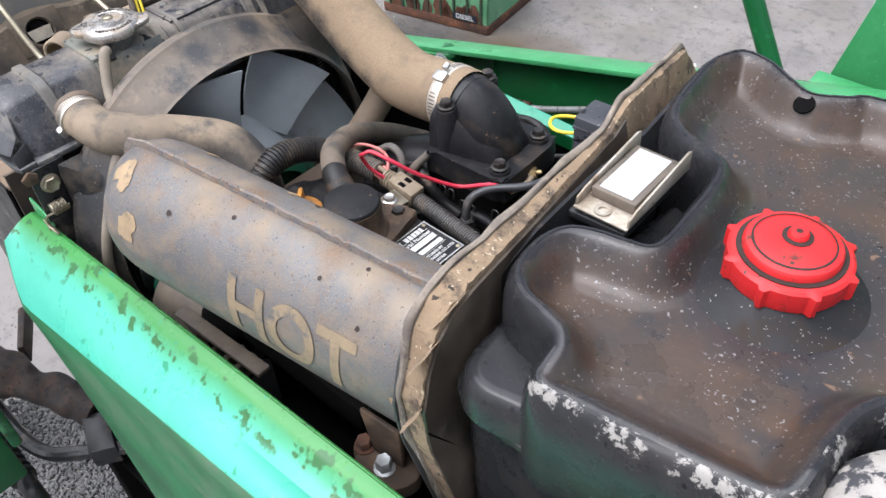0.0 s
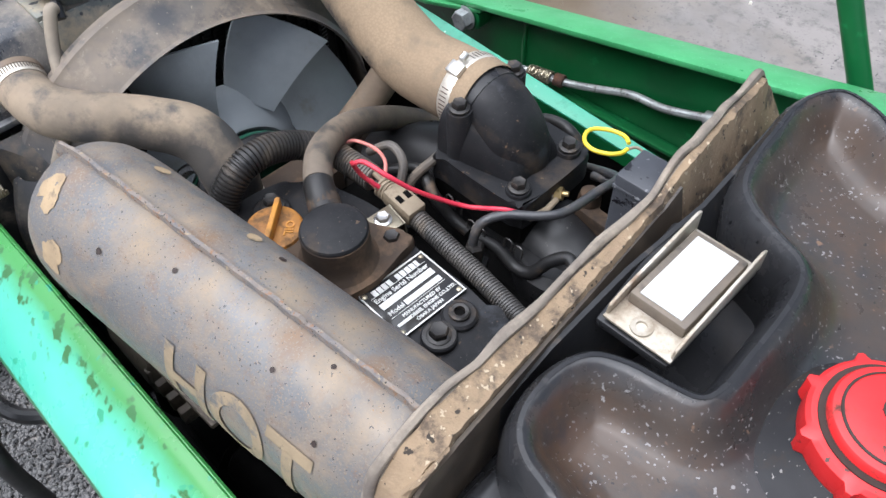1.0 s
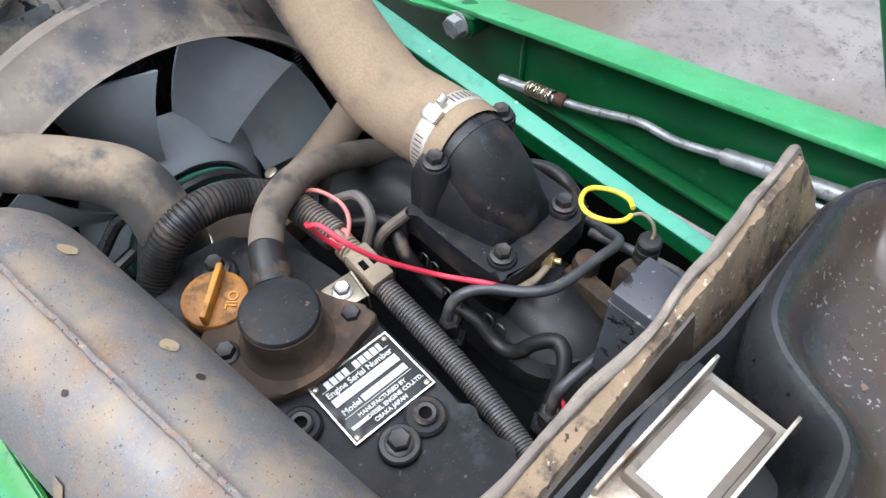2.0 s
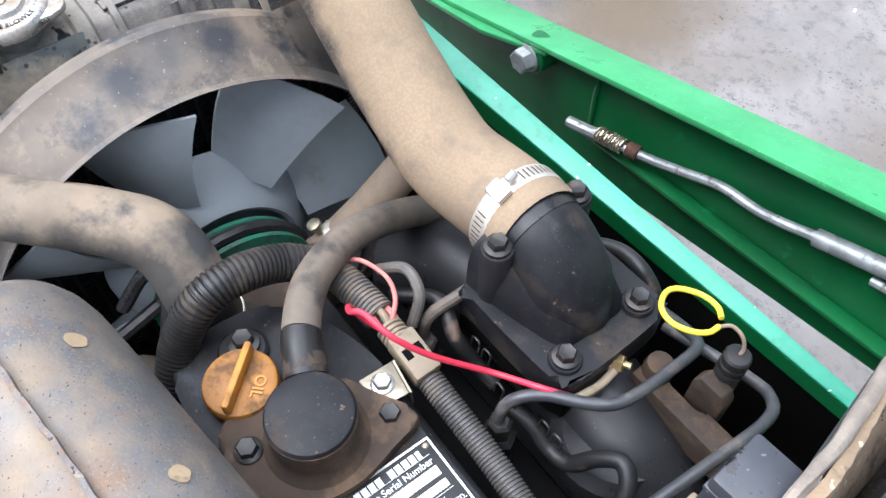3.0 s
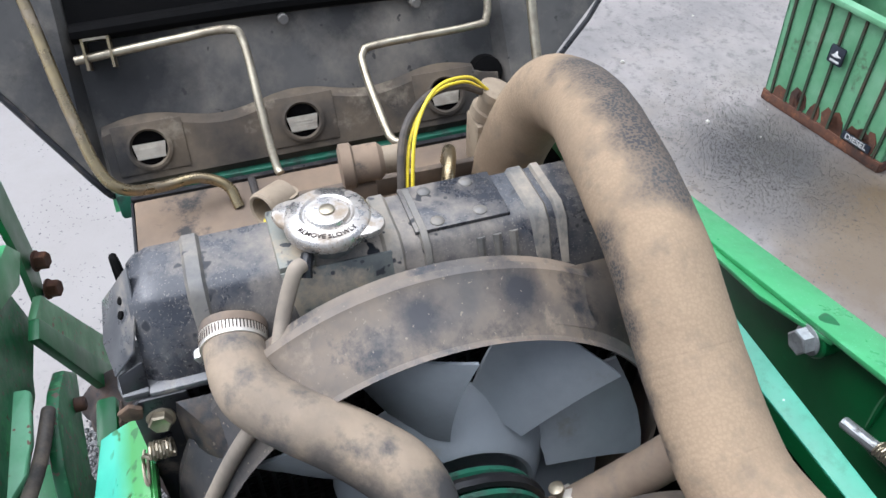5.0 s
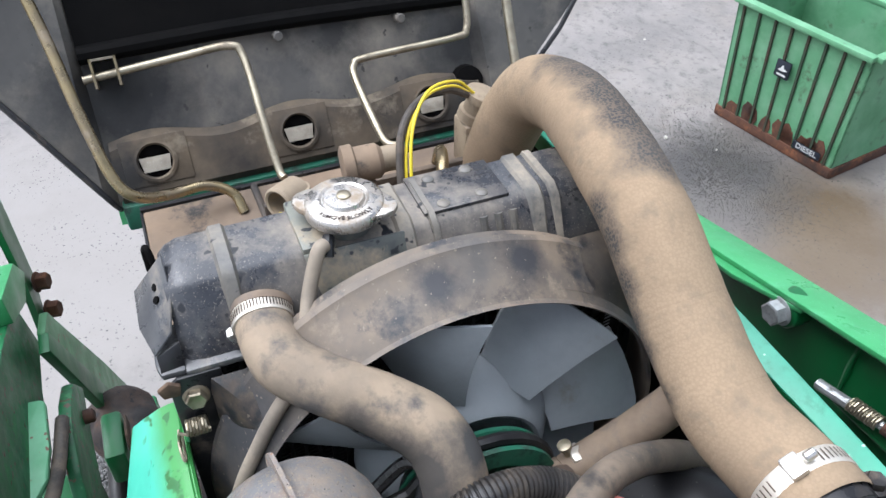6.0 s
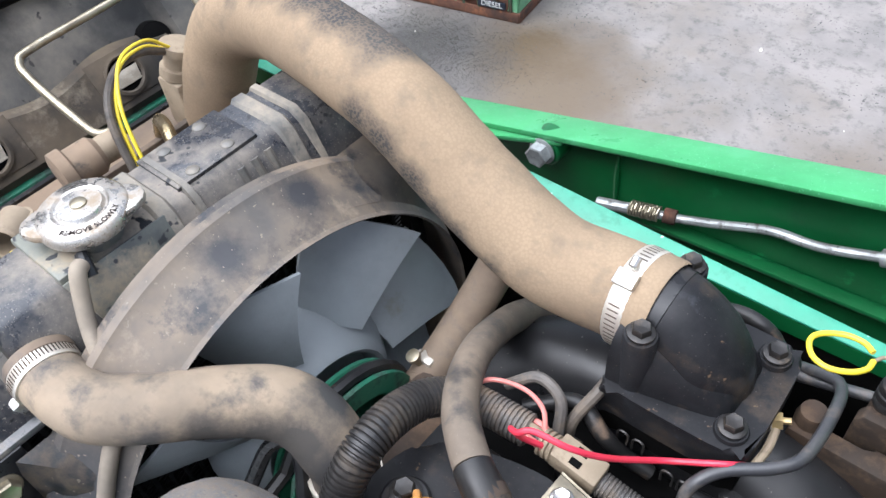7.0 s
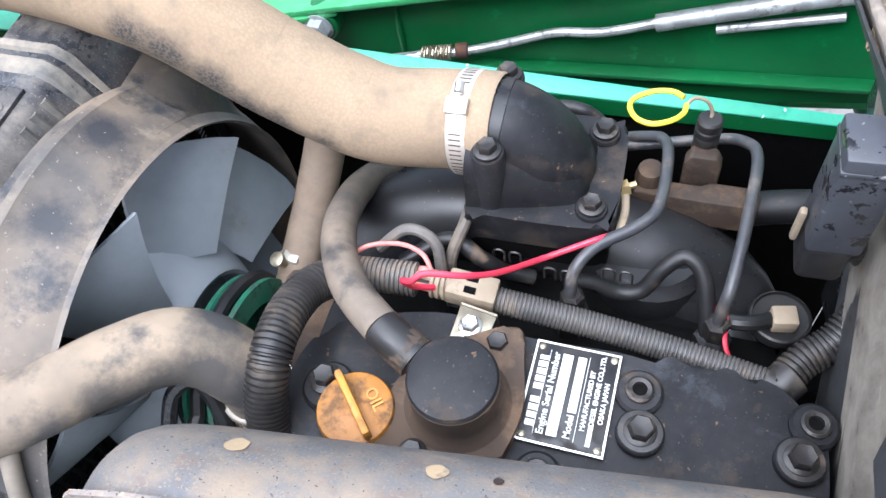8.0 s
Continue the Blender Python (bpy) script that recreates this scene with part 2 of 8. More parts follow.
M = {
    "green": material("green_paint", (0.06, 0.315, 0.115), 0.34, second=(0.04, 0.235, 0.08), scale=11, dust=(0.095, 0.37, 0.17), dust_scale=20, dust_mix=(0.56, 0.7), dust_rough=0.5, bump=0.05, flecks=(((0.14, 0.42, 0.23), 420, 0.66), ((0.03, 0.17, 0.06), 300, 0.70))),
    # darker copy of the green paint, shade of upright faces in its colour
    "dark_green": material("shaded_green_paint", (0.007, 0.115, 0.031), 0.4, second=(0.005, 0.075, 0.021), scale=7, dust=(0.012, 0.15, 0.045), dust_scale=26, dust_mix=(0.6, 0.66), dust_rough=0.4, bump=0.06),
    # teal stands for sky reflected on the far lip, put into its colour
    "teal": material("sky_sheen_lip_paint", (0.044, 0.30, 0.19), 0.36, second=(0.03, 0.22, 0.135), scale=16, dust=(0.022, 0.22, 0.13), dust_scale=34, dust_mix=(0.56, 0.66), dust_rough=0.3, specks=(0.5, 0.75, 0.62), speck_scale=120, speck_cut=0.73, bump=0.05),
    # worn green panel; the teal is sky reflection painted into its up-facing part
    "panel_paint": material("sky_sheen_panel_paint", (0.082, 0.43, 0.315), 0.3, second=(0.07, 0.40, 0.28), scale=6, specks=(0.025, 0.25, 0.13), speck_scale=80, speck_cut=0.68, speck_group=(9, 0.42, 0.6), bump=0.05, fade=((-0.1752, 0.0141), -0.013, -0.030, (0.052, 0.245, 0.06))),
    # same sheet as the top face, its less lit upright side painted darker
    "skirt_green": material("dusty_skirt_paint", (0.025, 0.20, 0.07), 0.45, second=(0.03, 0.13, 0.055), scale=6, dust=(0.16, 0.22, 0.15), dust_scale=7, dust_mix=(0.5, 0.75), dust_rough=0.7, bump=0.06),
    "chipped_green": material("chipped_green_paint", (0.075, 0.225, 0.095), 0.45, second=(0.045, 0.15, 0.06), scale=14, dust=(0.13, 0.30, 0.15), dust_scale=22, dust_mix=(0.52, 0.7), dust_rough=0.5, rust=(0.075, 0.05, 0.03), rust_scale=16, rust_mix=(0.60, 0.70), specks=(0.14, 0.07, 0.04), speck_scale=110, speck_cut=0.67, bump=0.1),
    # green lightened for a plate that faces the sky; rust specks are its own
    "mint_green": material("lit_mint_paint", (0.17, 0.42, 0.24), 0.45, second=(0.10, 0.32, 0.16), scale=12, specks=(0.14, 0.07, 0.04), speck_scale=90, speck_cut=0.66, bump=0.1),
    "pulley_green": material("pulley_green_paint", (0.02, 0.13, 0.075), 0.4, scale=20, dust=(0.03, 0.06, 0.045), dust_scale=30),
    "bin_green": material("faded_bin_green", (0.115, 0.30, 0.155), 0.6, second=(0.075, 0.22, 0.105), scale=5, dust=(0.17, 0.35, 0.21), dust_scale=9, dust_mix=(0.45, 0.7), rust=(0.05, 0.06, 0.035), rust_scale=14, rust_mix=(0.58, 0.72), bump=0.1),
    "rust": material("rust", (0.11, 0.045, 0.024), 0.9, second=(0.04, 0.022, 0.016), scale=16, dust=(0.23, 0.09, 0.04), dust_scale=22, dust_mix=(0.55, 0.7), bump=0.5),
    "hose_tan": material("dusty_air_hose", (0.29, 0.214, 0.139), 0.95, second=(0.225, 0.166, 0.11), scale=9, mix=(0.38, 0.62), dust=(0.12, 0.098, 0.077), dust_scale=30, dust_mix=(0.53, 0.8), dust_rough=0.85, bump=0.1, bump_scale=700, weave=430, spec=0.25,
                         stains=[((-0.495, 0.222, 1.146), 0.02, 0.044, (0.055, 0.053, 0.052)), ((-0.45, 0.217, 1.160), 0.024, 0.048, (0.052, 0.05, 0.05)), ((-0.405, 0.212, 1.166), 0.026, 0.048, (0.05, 0.049, 0.049)), ((-0.365, 0.207, 1.164), 0.024, 0.044, (0.052, 0.05, 0.05)), ((-0.33, 0.20, 1.150), 0.020, 0.038, (0.065, 0.062, 0.06)), ((-0.318, 0.154, 1.123), 0.010, 0.028, (0.055, 0.05, 0.046)), ((-0.294, 0.149, 1.111), 0.011, 0.027, (0.055, 0.05, 0.046)), ((-0.273, 0.148, 1.092), 0.010, 0.026, (0.055, 0.05, 0.046)), ((-0.252, 0.148, 1.072), 0.010, 0.025, (0.055, 0.05, 0.046)), ((-0.228, 0.149, 1.059), 0.008, 0.024, (0.055, 0.05, 0.046)), ((-0.199, 0.147, 1.046), 0.003, 0.022, (0.055, 0.05, 0.046))]),
    "hose_dusty": material("dusty_rubber_hose", (0.145, 0.108, 0.078), 0.85, second=(0.20, 0.15, 0.105), scale=12, dust=(0.085, 0.075, 0.067), dust_scale=24, dust_mix=(0.52, 0.72), dust_rough=0.6, bump=0.2),
    "rubber": material("black_rubber", (0.0085, 0.0085, 0.0095), 0.42, second=(0.02, 0.019, 0.018), scale=25, dust=EARTH, dust_scale=26, dust_mix=(0.6, 0.75), bump=0.1, spec=0.35),
    "rubber_dusty": material("dusty_black_rubber", (0.034, 0.031, 0.029), 0.55, second=(0.09, 0.076, 0.062), scale=25, dust=(0.16, 0.128, 0.096), dust_scale=28, dust_mix=(0.48, 0.68), bump=0.2, spec=0.35),
    "conduit": material("grey_conduit", (0.082, 0.075, 0.069), 0.6, second=(0.135, 0.117, 0.097), scale=22, dust=(0.22, 0.165, 0.115), dust_scale=36, dust_mix=(0.5, 0.7), bump=0.1),
    "conduit_black": material("black_conduit", (0.015, 0.0148, 0.015), 0.38, second=(0.034, 0.03, 0.027), scale=25, dust=(0.10, 0.078, 0.056), dust_scale=34, dust_mix=(0.54, 0.74), bump=0.1, spec=0.4),
    "cast": material("black_cast_iron", (0.012, 0.0122, 0.0135), 0.34, second=(0.02, 0.0195, 0.02), scale=18, dust=(0.05, 0.039, 0.030), dust_scale=13, dust_mix=(0.6, 0.8), specks=(0.12, 0.11, 0.10), speck_scale=300, speck_cut=0.74, bump=0.12, bump_scale=900, spec=0.34),
    "cast_brown": material("dusty_brown_casting", (0.075, 0.052, 0.036), 0.85, second=(0.055, 0.042, 0.034), scale=20, dust=(0.17, 0.11, 0.07), dust_scale=22, dust_mix=(0.5, 0.7), bump=0.3, spec=0.2),
    # grime darkened beyond its own black, so deep bay shade sits in the colour
    "grimy_shade": material("grimy_shade_black", (0.0034, 0.0034, 0.0035), 0.65, second=(0.005, 0.0047, 0.0045), scale=12, dust=(0.009, 0.0075, 0.006), dust_scale=14, dust_mix=(0.6, 0.8), bump=0.2, spec=0.04),
    "muffler": material("heat_stained_steel", (0.160, 0.154, 0.148), 0.48, 0.2, second=(0.105, 0.107, 0.112), scale=15, mix=(0.34, 0.68), dust=(0.28, 0.21, 0.14), dust_scale=30, dust_mix=(0.47, 0.75), rust=(0.17, 0.108, 0.072), rust_scale=75, rust_mix=(0.53, 0.76), specks=(0.21, 0.175, 0.135), speck_scale=620, speck_cut=0.60, bump=0.3, bump_scale=520, flecks=(((0.055, 0.054, 0.055), 480, 0.66), ((0.24, 0.14, 0.07), 520, 0.71), ((0.33, 0.31, 0.28), 900, 0.74)),
                        stains=[((-0.2145 + 0.9926 * a, -0.1275 + 0.1253 * a + dy, 1.123 - 0.0237 * a), 0.003, 0.023 + 0.005 * (k % 2), tone) for k, (a, dy, tone) in enumerate(((0.05, -0.010, SEAM_RUST), (0.09, 0.007, SEAM_TAN), (0.12, -0.008, SEAM_TAN), (0.16, 0.006, SEAM_RUST), (0.19, -0.012, SEAM_TAN), (0.23, 0.008, SEAM_TAN), (0.255, -0.007, SEAM_RUST), (0.29, -0.014, SEAM_TAN), (0.31, 0.006, SEAM_RUST), (0.33, -0.022, SEAM_TAN), (0.14, -0.030, SEAM_TAN), (0.27, 0.024, SEAM_TAN)))]),
    "weld": material("rusty_seam", (0.23, 0.19, 0.155), 0.85, second=(0.13, 0.127, 0.13), scale=90, dust=(0.26, 0.135, 0.07), dust_scale=170, dust_mix=(0.54, 0.64), rust=(0.36, 0.28, 0.18), rust_scale=130, rust_mix=(0.57, 0.67), bump=0.9, bump_scale=420, flecks=(((0.05, 0.042, 0.04), 330, 0.64),)),
    "stencil": material("worn_tan_paint", (0.28, 0.21, 0.13), 0.8, second=(0.20, 0.155, 0.10), scale=40, dust=(0.12, 0.115, 0.11), dust_scale=46, dust_mix=(0.56, 0.66), flecks=(((0.06, 0.055, 0.05), 260, 0.68),)),
    "tan_spot": material("bare_tan_patch", (0.36, 0.265, 0.155), 0.85, second=(0.28, 0.205, 0.125), scale=70, dust=(0.19, 0.15, 0.105), dust_scale=90, dust_mix=(0.56, 0.68), bump=0.2),
    "radiator": material("dusty_black_radiator", (0.016, 0.018, 0.024), 0.26, second=(0.04, 0.042, 0.047), scale=14, dust=(0.29, 0.25, 0.20), dust_scale=15, dust_mix=(0.42, 0.66), rust=(0.10, 0.106, 0.098), rust_scale=13, rust_mix=(0.62, 0.76), specks=(0.16, 0.145, 0.125), speck_scale=620, speck_cut=0.66, flecks=(((0.012, 0.013, 0.016), 60, 0.64), ((0.30, 0.27, 0.22), 700, 0.74)), settle=True, bump=0.25),
    "radiator_edge": material("scuffed_radiator_edge", (0.035, 0.038, 0.043), 0.3, second=(0.08, 0.08, 0.08), scale=22, dust=(0.24, 0.21, 0.17), dust_scale=30, dust_mix=(0.52, 0.7), bump=0.15),
    "shroud_black": material("dusty_black_shroud", (0.022, 0.024, 0.029), 0.36, second=(0.035, 0.035, 0.037), scale=16, dust=(0.19, 0.145, 0.10), dust_scale=15, dust_mix=(0.50, 0.68), specks=(0.2, 0.17, 0.13), speck_scale=190, speck_cut=0.71, bump=0.15),
    "strap": material("grey_dusty_rubber", (0.27, 0.225, 0.17), 0.8, second=(0.17, 0.145, 0.115), scale=18, dust=(0.10, 0.092, 0.082), dust_scale=30, dust_mix=(0.55, 0.75), bump=0.15),
    "hose_upper": material("worn_upper_hose", (0.285, 0.222, 0.156), 0.82, second=(0.175, 0.142, 0.108), scale=16, dust=(0.075, 0.069, 0.064), dust_scale=34, dust_mix=(0.50, 0.70), dust_rough=0.55, bump=0.25, spec=0.3,
                           stains=[((-0.281, -0.087, 1.052), 0.008, 0.022, (0.075, 0.07, 0.066)), ((-0.262, -0.062, 1.042), 0.012, 0.028, (0.07, 0.063, 0.056)), ((-0.244, -0.040, 1.034), 0.014, 0.030, (0.066, 0.06, 0.054)), ((-0.222, -0.024, 1.024), 0.018, 0.034, (0.072, 0.065, 0.058)), ((-0.192, -0.018, 0.995), 0.022, 0.040, (0.055, 0.053, 0.052)), ((-0.222, 0.008, 1.035), 0.014, 0.030, (0.06, 0.058, 0.056))]),
    "radiator_pale": material("mottled_grey_radiator", (0.175, 0.178, 0.148), 0.5, second=(0.075, 0.082, 0.08), scale=22, flecks=(((0.03, 0.032, 0.036), 85, 0.62),), dust=(0.30, 0.25, 0.18), dust_scale=18, dust_mix=(0.5, 0.62), bump=0.15),
    "shroud": material("dusty_shroud", (0.195, 0.150, 0.106), 0.6, second=(0.075, 0.068, 0.061), scale=12, mix=(0.38, 0.66), dust=(0.026, 0.027, 0.031), dust_scale=20, dust_mix=(0.54, 0.66), dust_rough=0.42, rust=(0.25, 0.20, 0.145), rust_scale=30, rust_mix=(0.6, 0.76), bump=0.1, flecks=(((0.20, 0.165, 0.125), 260, 0.67),), stains=[((-0.32, -0.125, 1.00), 0.03, 0.07, (0.03, 0.03, 0.033)), ((-0.32, 0.09, 1.095), 0.012, 0.03, (0.03, 0.03, 0.033)), ((-0.315, 0.02, 1.10), 0.01, 0.028, (0.035, 0.035, 0.038))]),
    "black_metal": material("black_painted_metal", (0.011, 0.0115, 0.013), 0.33, second=(0.02, 0.02, 0.021), scale=16, dust=(0.16, 0.13, 0.1), dust_scale=20, dust_mix=(0.58, 0.74), bump=0.1, spec=0.4),
    "core": material("radiator_core_metal", (0.02, 0.021, 0.022), 0.6, second=(0.035, 0.035, 0.034), scale=30, spec=0.2),
    "fan": material("grey_fan_plastic", (0.25, 0.272, 0.285), 0.6, second=(0.2, 0.217, 0.228), scale=10, dust=(0.2, 0.19, 0.17), dust_scale=20, dust_mix=(0.6, 0.75)),
    "chrome": material("worn_chrome", (0.52, 0.50, 0.47), 0.24, 0.85, second=(0.38, 0.35, 0.31), scale=40, dust=(0.26, 0.205, 0.145), dust_scale=42, dust_mix=(0.47, 0.62), bump=0.18, flecks=(((0.11, 0.07, 0.04), 300, 0.68),)),
    "steel": material("bright_steel", (0.62, 0.61, 0.58), 0.32, 0.9, second=(0.5, 0.49, 0.46), scale=40, dust=(0.36, 0.3, 0.22), dust_scale=40, dust_mix=(0.62, 0.75), bump=0.05),
    "clamp": material("stainless_clamp", (0.66, 0.62, 0.55), 0.42, 0.7, second=(0.6, 0.54, 0.45), scale=60, bump=0.05),
    "bronze": material("zinc_yellow_rod", (0.31, 0.245, 0.13), 0.28, 0.85, second=(0.25, 0.2, 0.13), scale=30, dust=(0.22, 0.18, 0.13), dust_scale=30, dust_mix=(0.58, 0.7)),
    "bolt": material("black_bolt", (0.02, 0.019, 0.0185), 0.36, 0.3, second=(0.032, 0.028, 0.025), scale=60, dust=(0.12, 0.09, 0.065), dust_scale=60, dust_mix=(0.55, 0.7)),
    "zinc": material("zinc_bolt", (0.38, 0.34, 0.25), 0.36, 0.8, second=(0.24, 0.205, 0.15), scale=50, dust=(0.13, 0.105, 0.075), dust_scale=30, dust_mix=(0.56, 0.7)),
    "brass": material("brass_nut", (0.5, 0.38, 0.18), 0.4, 0.8, second=(0.35, 0.26, 0.13), scale=70),
    "tank": material("black_tank_plastic", (0.017, 0.0173, 0.019), 0.25, second=(0.027, 0.0272, 0.029), scale=12, dust=(0.045, 0.038, 0.034), dust_scale=18, dust_mix=(0.55, 0.75), dust_rough=0.55, specks=(0.01, 0.01, 0.011), speck_scale=140, speck_cut=0.7, bump=0.1, spec=0.32,
                     stains=SCUFFS),
    "tank_top": material("dirty_tank_top", (0.070, 0.046, 0.032), 0.3, second=(0.04, 0.034, 0.03), scale=11, mix=(0.36, 0.62), dust=(0.082, 0.047, 0.028), dust_scale=13, dust_mix=(0.48, 0.72), dust_rough=0.4, specks=(0.21, 0.2, 0.195), speck_scale=380, speck_cut=0.668, speck_group=(30, 0.40, 0.55), rust=(0.03, 0.03, 0.033), rust_scale=16, rust_mix=(0.55, 0.68), bump=0.15, flecks=(((0.02, 0.018, 0.017), 210, 0.70), ((0.16, 0.10, 0.065), 90, 0.70)), inset=((0.018, 0.0182, 0.02), 0.001, 0.011, 0.25), stains=[((0.304, 0.05, 1.138), 0.056, 0.098, (0.027, 0.0275, 0.03))]),
    "tank_mound": material("dirty_filler_mound", (0.021, 0.0208, 0.0225), 0.5, second=(0.017, 0.017, 0.019), scale=16, dust=(0.042, 0.031, 0.024), dust_scale=24, dust_mix=(0.5, 0.68), specks=(0.2, 0.19, 0.18), speck_scale=420, speck_cut=0.70, bump=0.12, spec=0.25),
    "scuff": material("pale_scuffed_plastic", (0.42, 0.39, 0.35), 0.7, second=(0.28, 0.26, 0.24), scale=40, dust=(0.05, 0.05, 0.055), dust_scale=45, dust_mix=(0.5, 0.54), bump=0.2),
    "red": material("red_cap_plastic", (0.62, 0.018, 0.02), 0.42, second=(0.55, 0.02, 0.02), scale=14, dust=(0.075, 0.03, 0.022), dust_scale=46, dust_mix=(0.56, 0.68), bump=0.1, flecks=(((0.05, 0.025, 0.02), 150, 0.68),)),
    "grime": material("black_grime", (0.03, 0.018, 0.014), 0.7, scale=40),
    "oil_brown": material("dirty_amber_plastic", (0.36, 0.15, 0.02), 0.5, second=(0.27, 0.115, 0.025), scale=40, dust=(0.13, 0.07, 0.03), dust_scale=55, dust_mix=(0.48, 0.62), bump=0.15),
    "oil_yellow": material("dirty_yellow_plastic", (0.50, 0.22, 0.025), 0.5, second=(0.42, 0.18, 0.03), scale=40, dust=(0.22, 0.11, 0.04), dust_scale=45, dust_mix=(0.45, 0.62), bump=0.15),
    "pad": material("tan_insulation_foam", (0.27, 0.195, 0.122), 1.0, second=(0.19, 0.135, 0.085), scale=30, dust=(0.085, 0.063, 0.045), dust_scale=36, dust_mix=(0.52, 0.62), bump=0.9, bump_scale=420, flecks=(((0.42, 0.34, 0.235), 210, 0.64), ((0.04, 0.032, 0.025), 170, 0.66))),
    "pad_skin": material("grey_insulation_skin", (0.36, 0.32, 0.26), 0.9, second=(0.2, 0.17, 0.14), scale=40, dust=(0.08, 0.07, 0.06), dust_scale=40, dust_mix=(0.6, 0.68), bump=0.4),
    "sheet_brown": material("dusty_brown_sheet", (0.12, 0.09, 0.065), 0.8, second=(0.035, 0.031, 0.028), scale=9, dust=(0.2, 0.145, 0.095), dust_scale=12, dust_mix=(0.5, 0.68), bump=0.1),
    "tray": material("dusty_tray", (0.23, 0.165, 0.11), 0.85, second=(0.12, 0.09, 0.065), scale=9, dust=(0.04, 0.038, 0.036), dust_scale=13, dust_mix=(0.6, 0.68), bump=0.2),
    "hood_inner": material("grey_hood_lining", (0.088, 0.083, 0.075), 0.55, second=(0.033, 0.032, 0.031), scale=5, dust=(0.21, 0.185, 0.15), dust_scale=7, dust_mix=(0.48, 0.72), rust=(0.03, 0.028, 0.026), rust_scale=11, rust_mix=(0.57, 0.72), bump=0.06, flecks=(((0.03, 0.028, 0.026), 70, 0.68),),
                           # near-black patches at the lining's side corners, upper middle and foot
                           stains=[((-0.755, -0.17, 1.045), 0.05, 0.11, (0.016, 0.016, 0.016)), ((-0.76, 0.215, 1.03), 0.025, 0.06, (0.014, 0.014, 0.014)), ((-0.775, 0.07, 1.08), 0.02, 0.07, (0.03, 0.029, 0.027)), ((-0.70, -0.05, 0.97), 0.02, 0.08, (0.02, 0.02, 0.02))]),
    # strip turns near-black at both ends and in one spot low between
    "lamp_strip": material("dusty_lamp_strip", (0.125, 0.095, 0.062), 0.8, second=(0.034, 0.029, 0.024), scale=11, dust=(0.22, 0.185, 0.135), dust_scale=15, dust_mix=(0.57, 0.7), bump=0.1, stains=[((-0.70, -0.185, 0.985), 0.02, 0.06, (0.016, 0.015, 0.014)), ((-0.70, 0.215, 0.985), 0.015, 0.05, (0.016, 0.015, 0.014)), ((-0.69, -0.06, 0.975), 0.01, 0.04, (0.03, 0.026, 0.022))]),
    "lamp_glass": material("pale_lamp_lens", (0.42, 0.38, 0.31), 0.4, second=(0.27, 0.24, 0.19), scale=60),
    "white_label": material("white_label", (0.53, 0.525, 0.51), 0.45, second=(0.45, 0.44, 0.42), scale=24, specks=(0.5, 0.48, 0.44), speck_scale=200, speck_cut=0.8, bump=0.02),
    "relay": material("grey_black_relay_box", (0.05, 0.053, 0.062), 0.4, second=(0.036, 0.038, 0.044), scale=30, dust=(0.010, 0.010, 0.012), dust_scale=80, dust_mix=(0.56, 0.60), dust_rough=0.12, specks=(0.15, 0.15, 0.155), speck_scale=260, speck_cut=0.71, bump=0.05),
    "plate": material("black_plate", (0.012, 0.012, 0.013), 0.35, scale=40, dust=(0.03, 0.027, 0.024), dust_scale=40, bump=0.02),
    "plate_white": material("plate_lettering", (0.62, 0.62, 0.60), 0.4, second=(0.5, 0.5, 0.48), scale=60, bump=0.0),
    "wire_red": material("red_wire", (0.58, 0.035, 0.07), 0.35, second=(0.5, 0.03, 0.05), scale=50, bump=0.0),
    "wire_pink": material("pink_wire", (0.6, 0.2, 0.17), 0.5, scale=50, bump=0.0),
    "wire_yellow": material("yellow_wire", (0.68, 0.53, 0.03), 0.35, second=(0.7, 0.55, 0.03), scale=50, bump=0.0),
    "beige": material("dusty_beige_plastic", (0.29, 0.232, 0.16), 0.7, second=(0.20, 0.155, 0.105), scale=24, dust=(0.16, 0.12, 0.08), dust_scale=30, dust_mix=(0.55, 0.7)),
    "ground": material("wet_concrete", (0.228, 0.207, 0.19), 0.55, second=(0.158, 0.146, 0.136), scale=3.6, dust=(0.165, 0.14, 0.11), dust_scale=1.5, dust_mix=(0.5, 0.68), dust_rough=0.22, rust=(0.10, 0.093, 0.086), rust_scale=22, rust_mix=(0.51, 0.68), specks=(0.06, 0.057, 0.055), speck_scale=95, speck_cut=0.665, speck_group=(5, 0.42, 0.6), bump=0.6, bump_scale=60,
                       stains=[((-1.20, 1.60, 0.0), 0.16, 0.40, (0.092, 0.064, 0.036)), ((-1.02, 1.47, 0.0), 0.12, 0.34, (0.125, 0.094, 0.062)), ((-1.52, 1.46, 0.0), 0.16, 0.36, (0.064, 0.06, 0.057)), ((-1.35, 1.35, 0.0), 0.06, 0.22, (0.11, 0.10, 0.092)), ((-0.1, 1.6, 0.0), 0.1, 0.4, (0.135, 0.11, 0.085)), ((-0.3, -0.5, 0.0), 0.42, 0.62, (0.105, 0.102, 0.10)), ((-1.9, -0.5, 0.0), 0.5, 1.0, (0.222, 0.204, 0.188))]),
    "grit": material("dark_wet_grit", (0.065, 0.06, 0.057), 0.5, second=(0.12, 0.108, 0.096), scale=24, bump=0.3),
    "bin_rib": material("dirty_bin_seam", (0.02, 0.045, 0.024), 0.8, second=(0.045, 0.03, 0.018), scale=9, mix=(0.45, 0.6), bump=0.2),
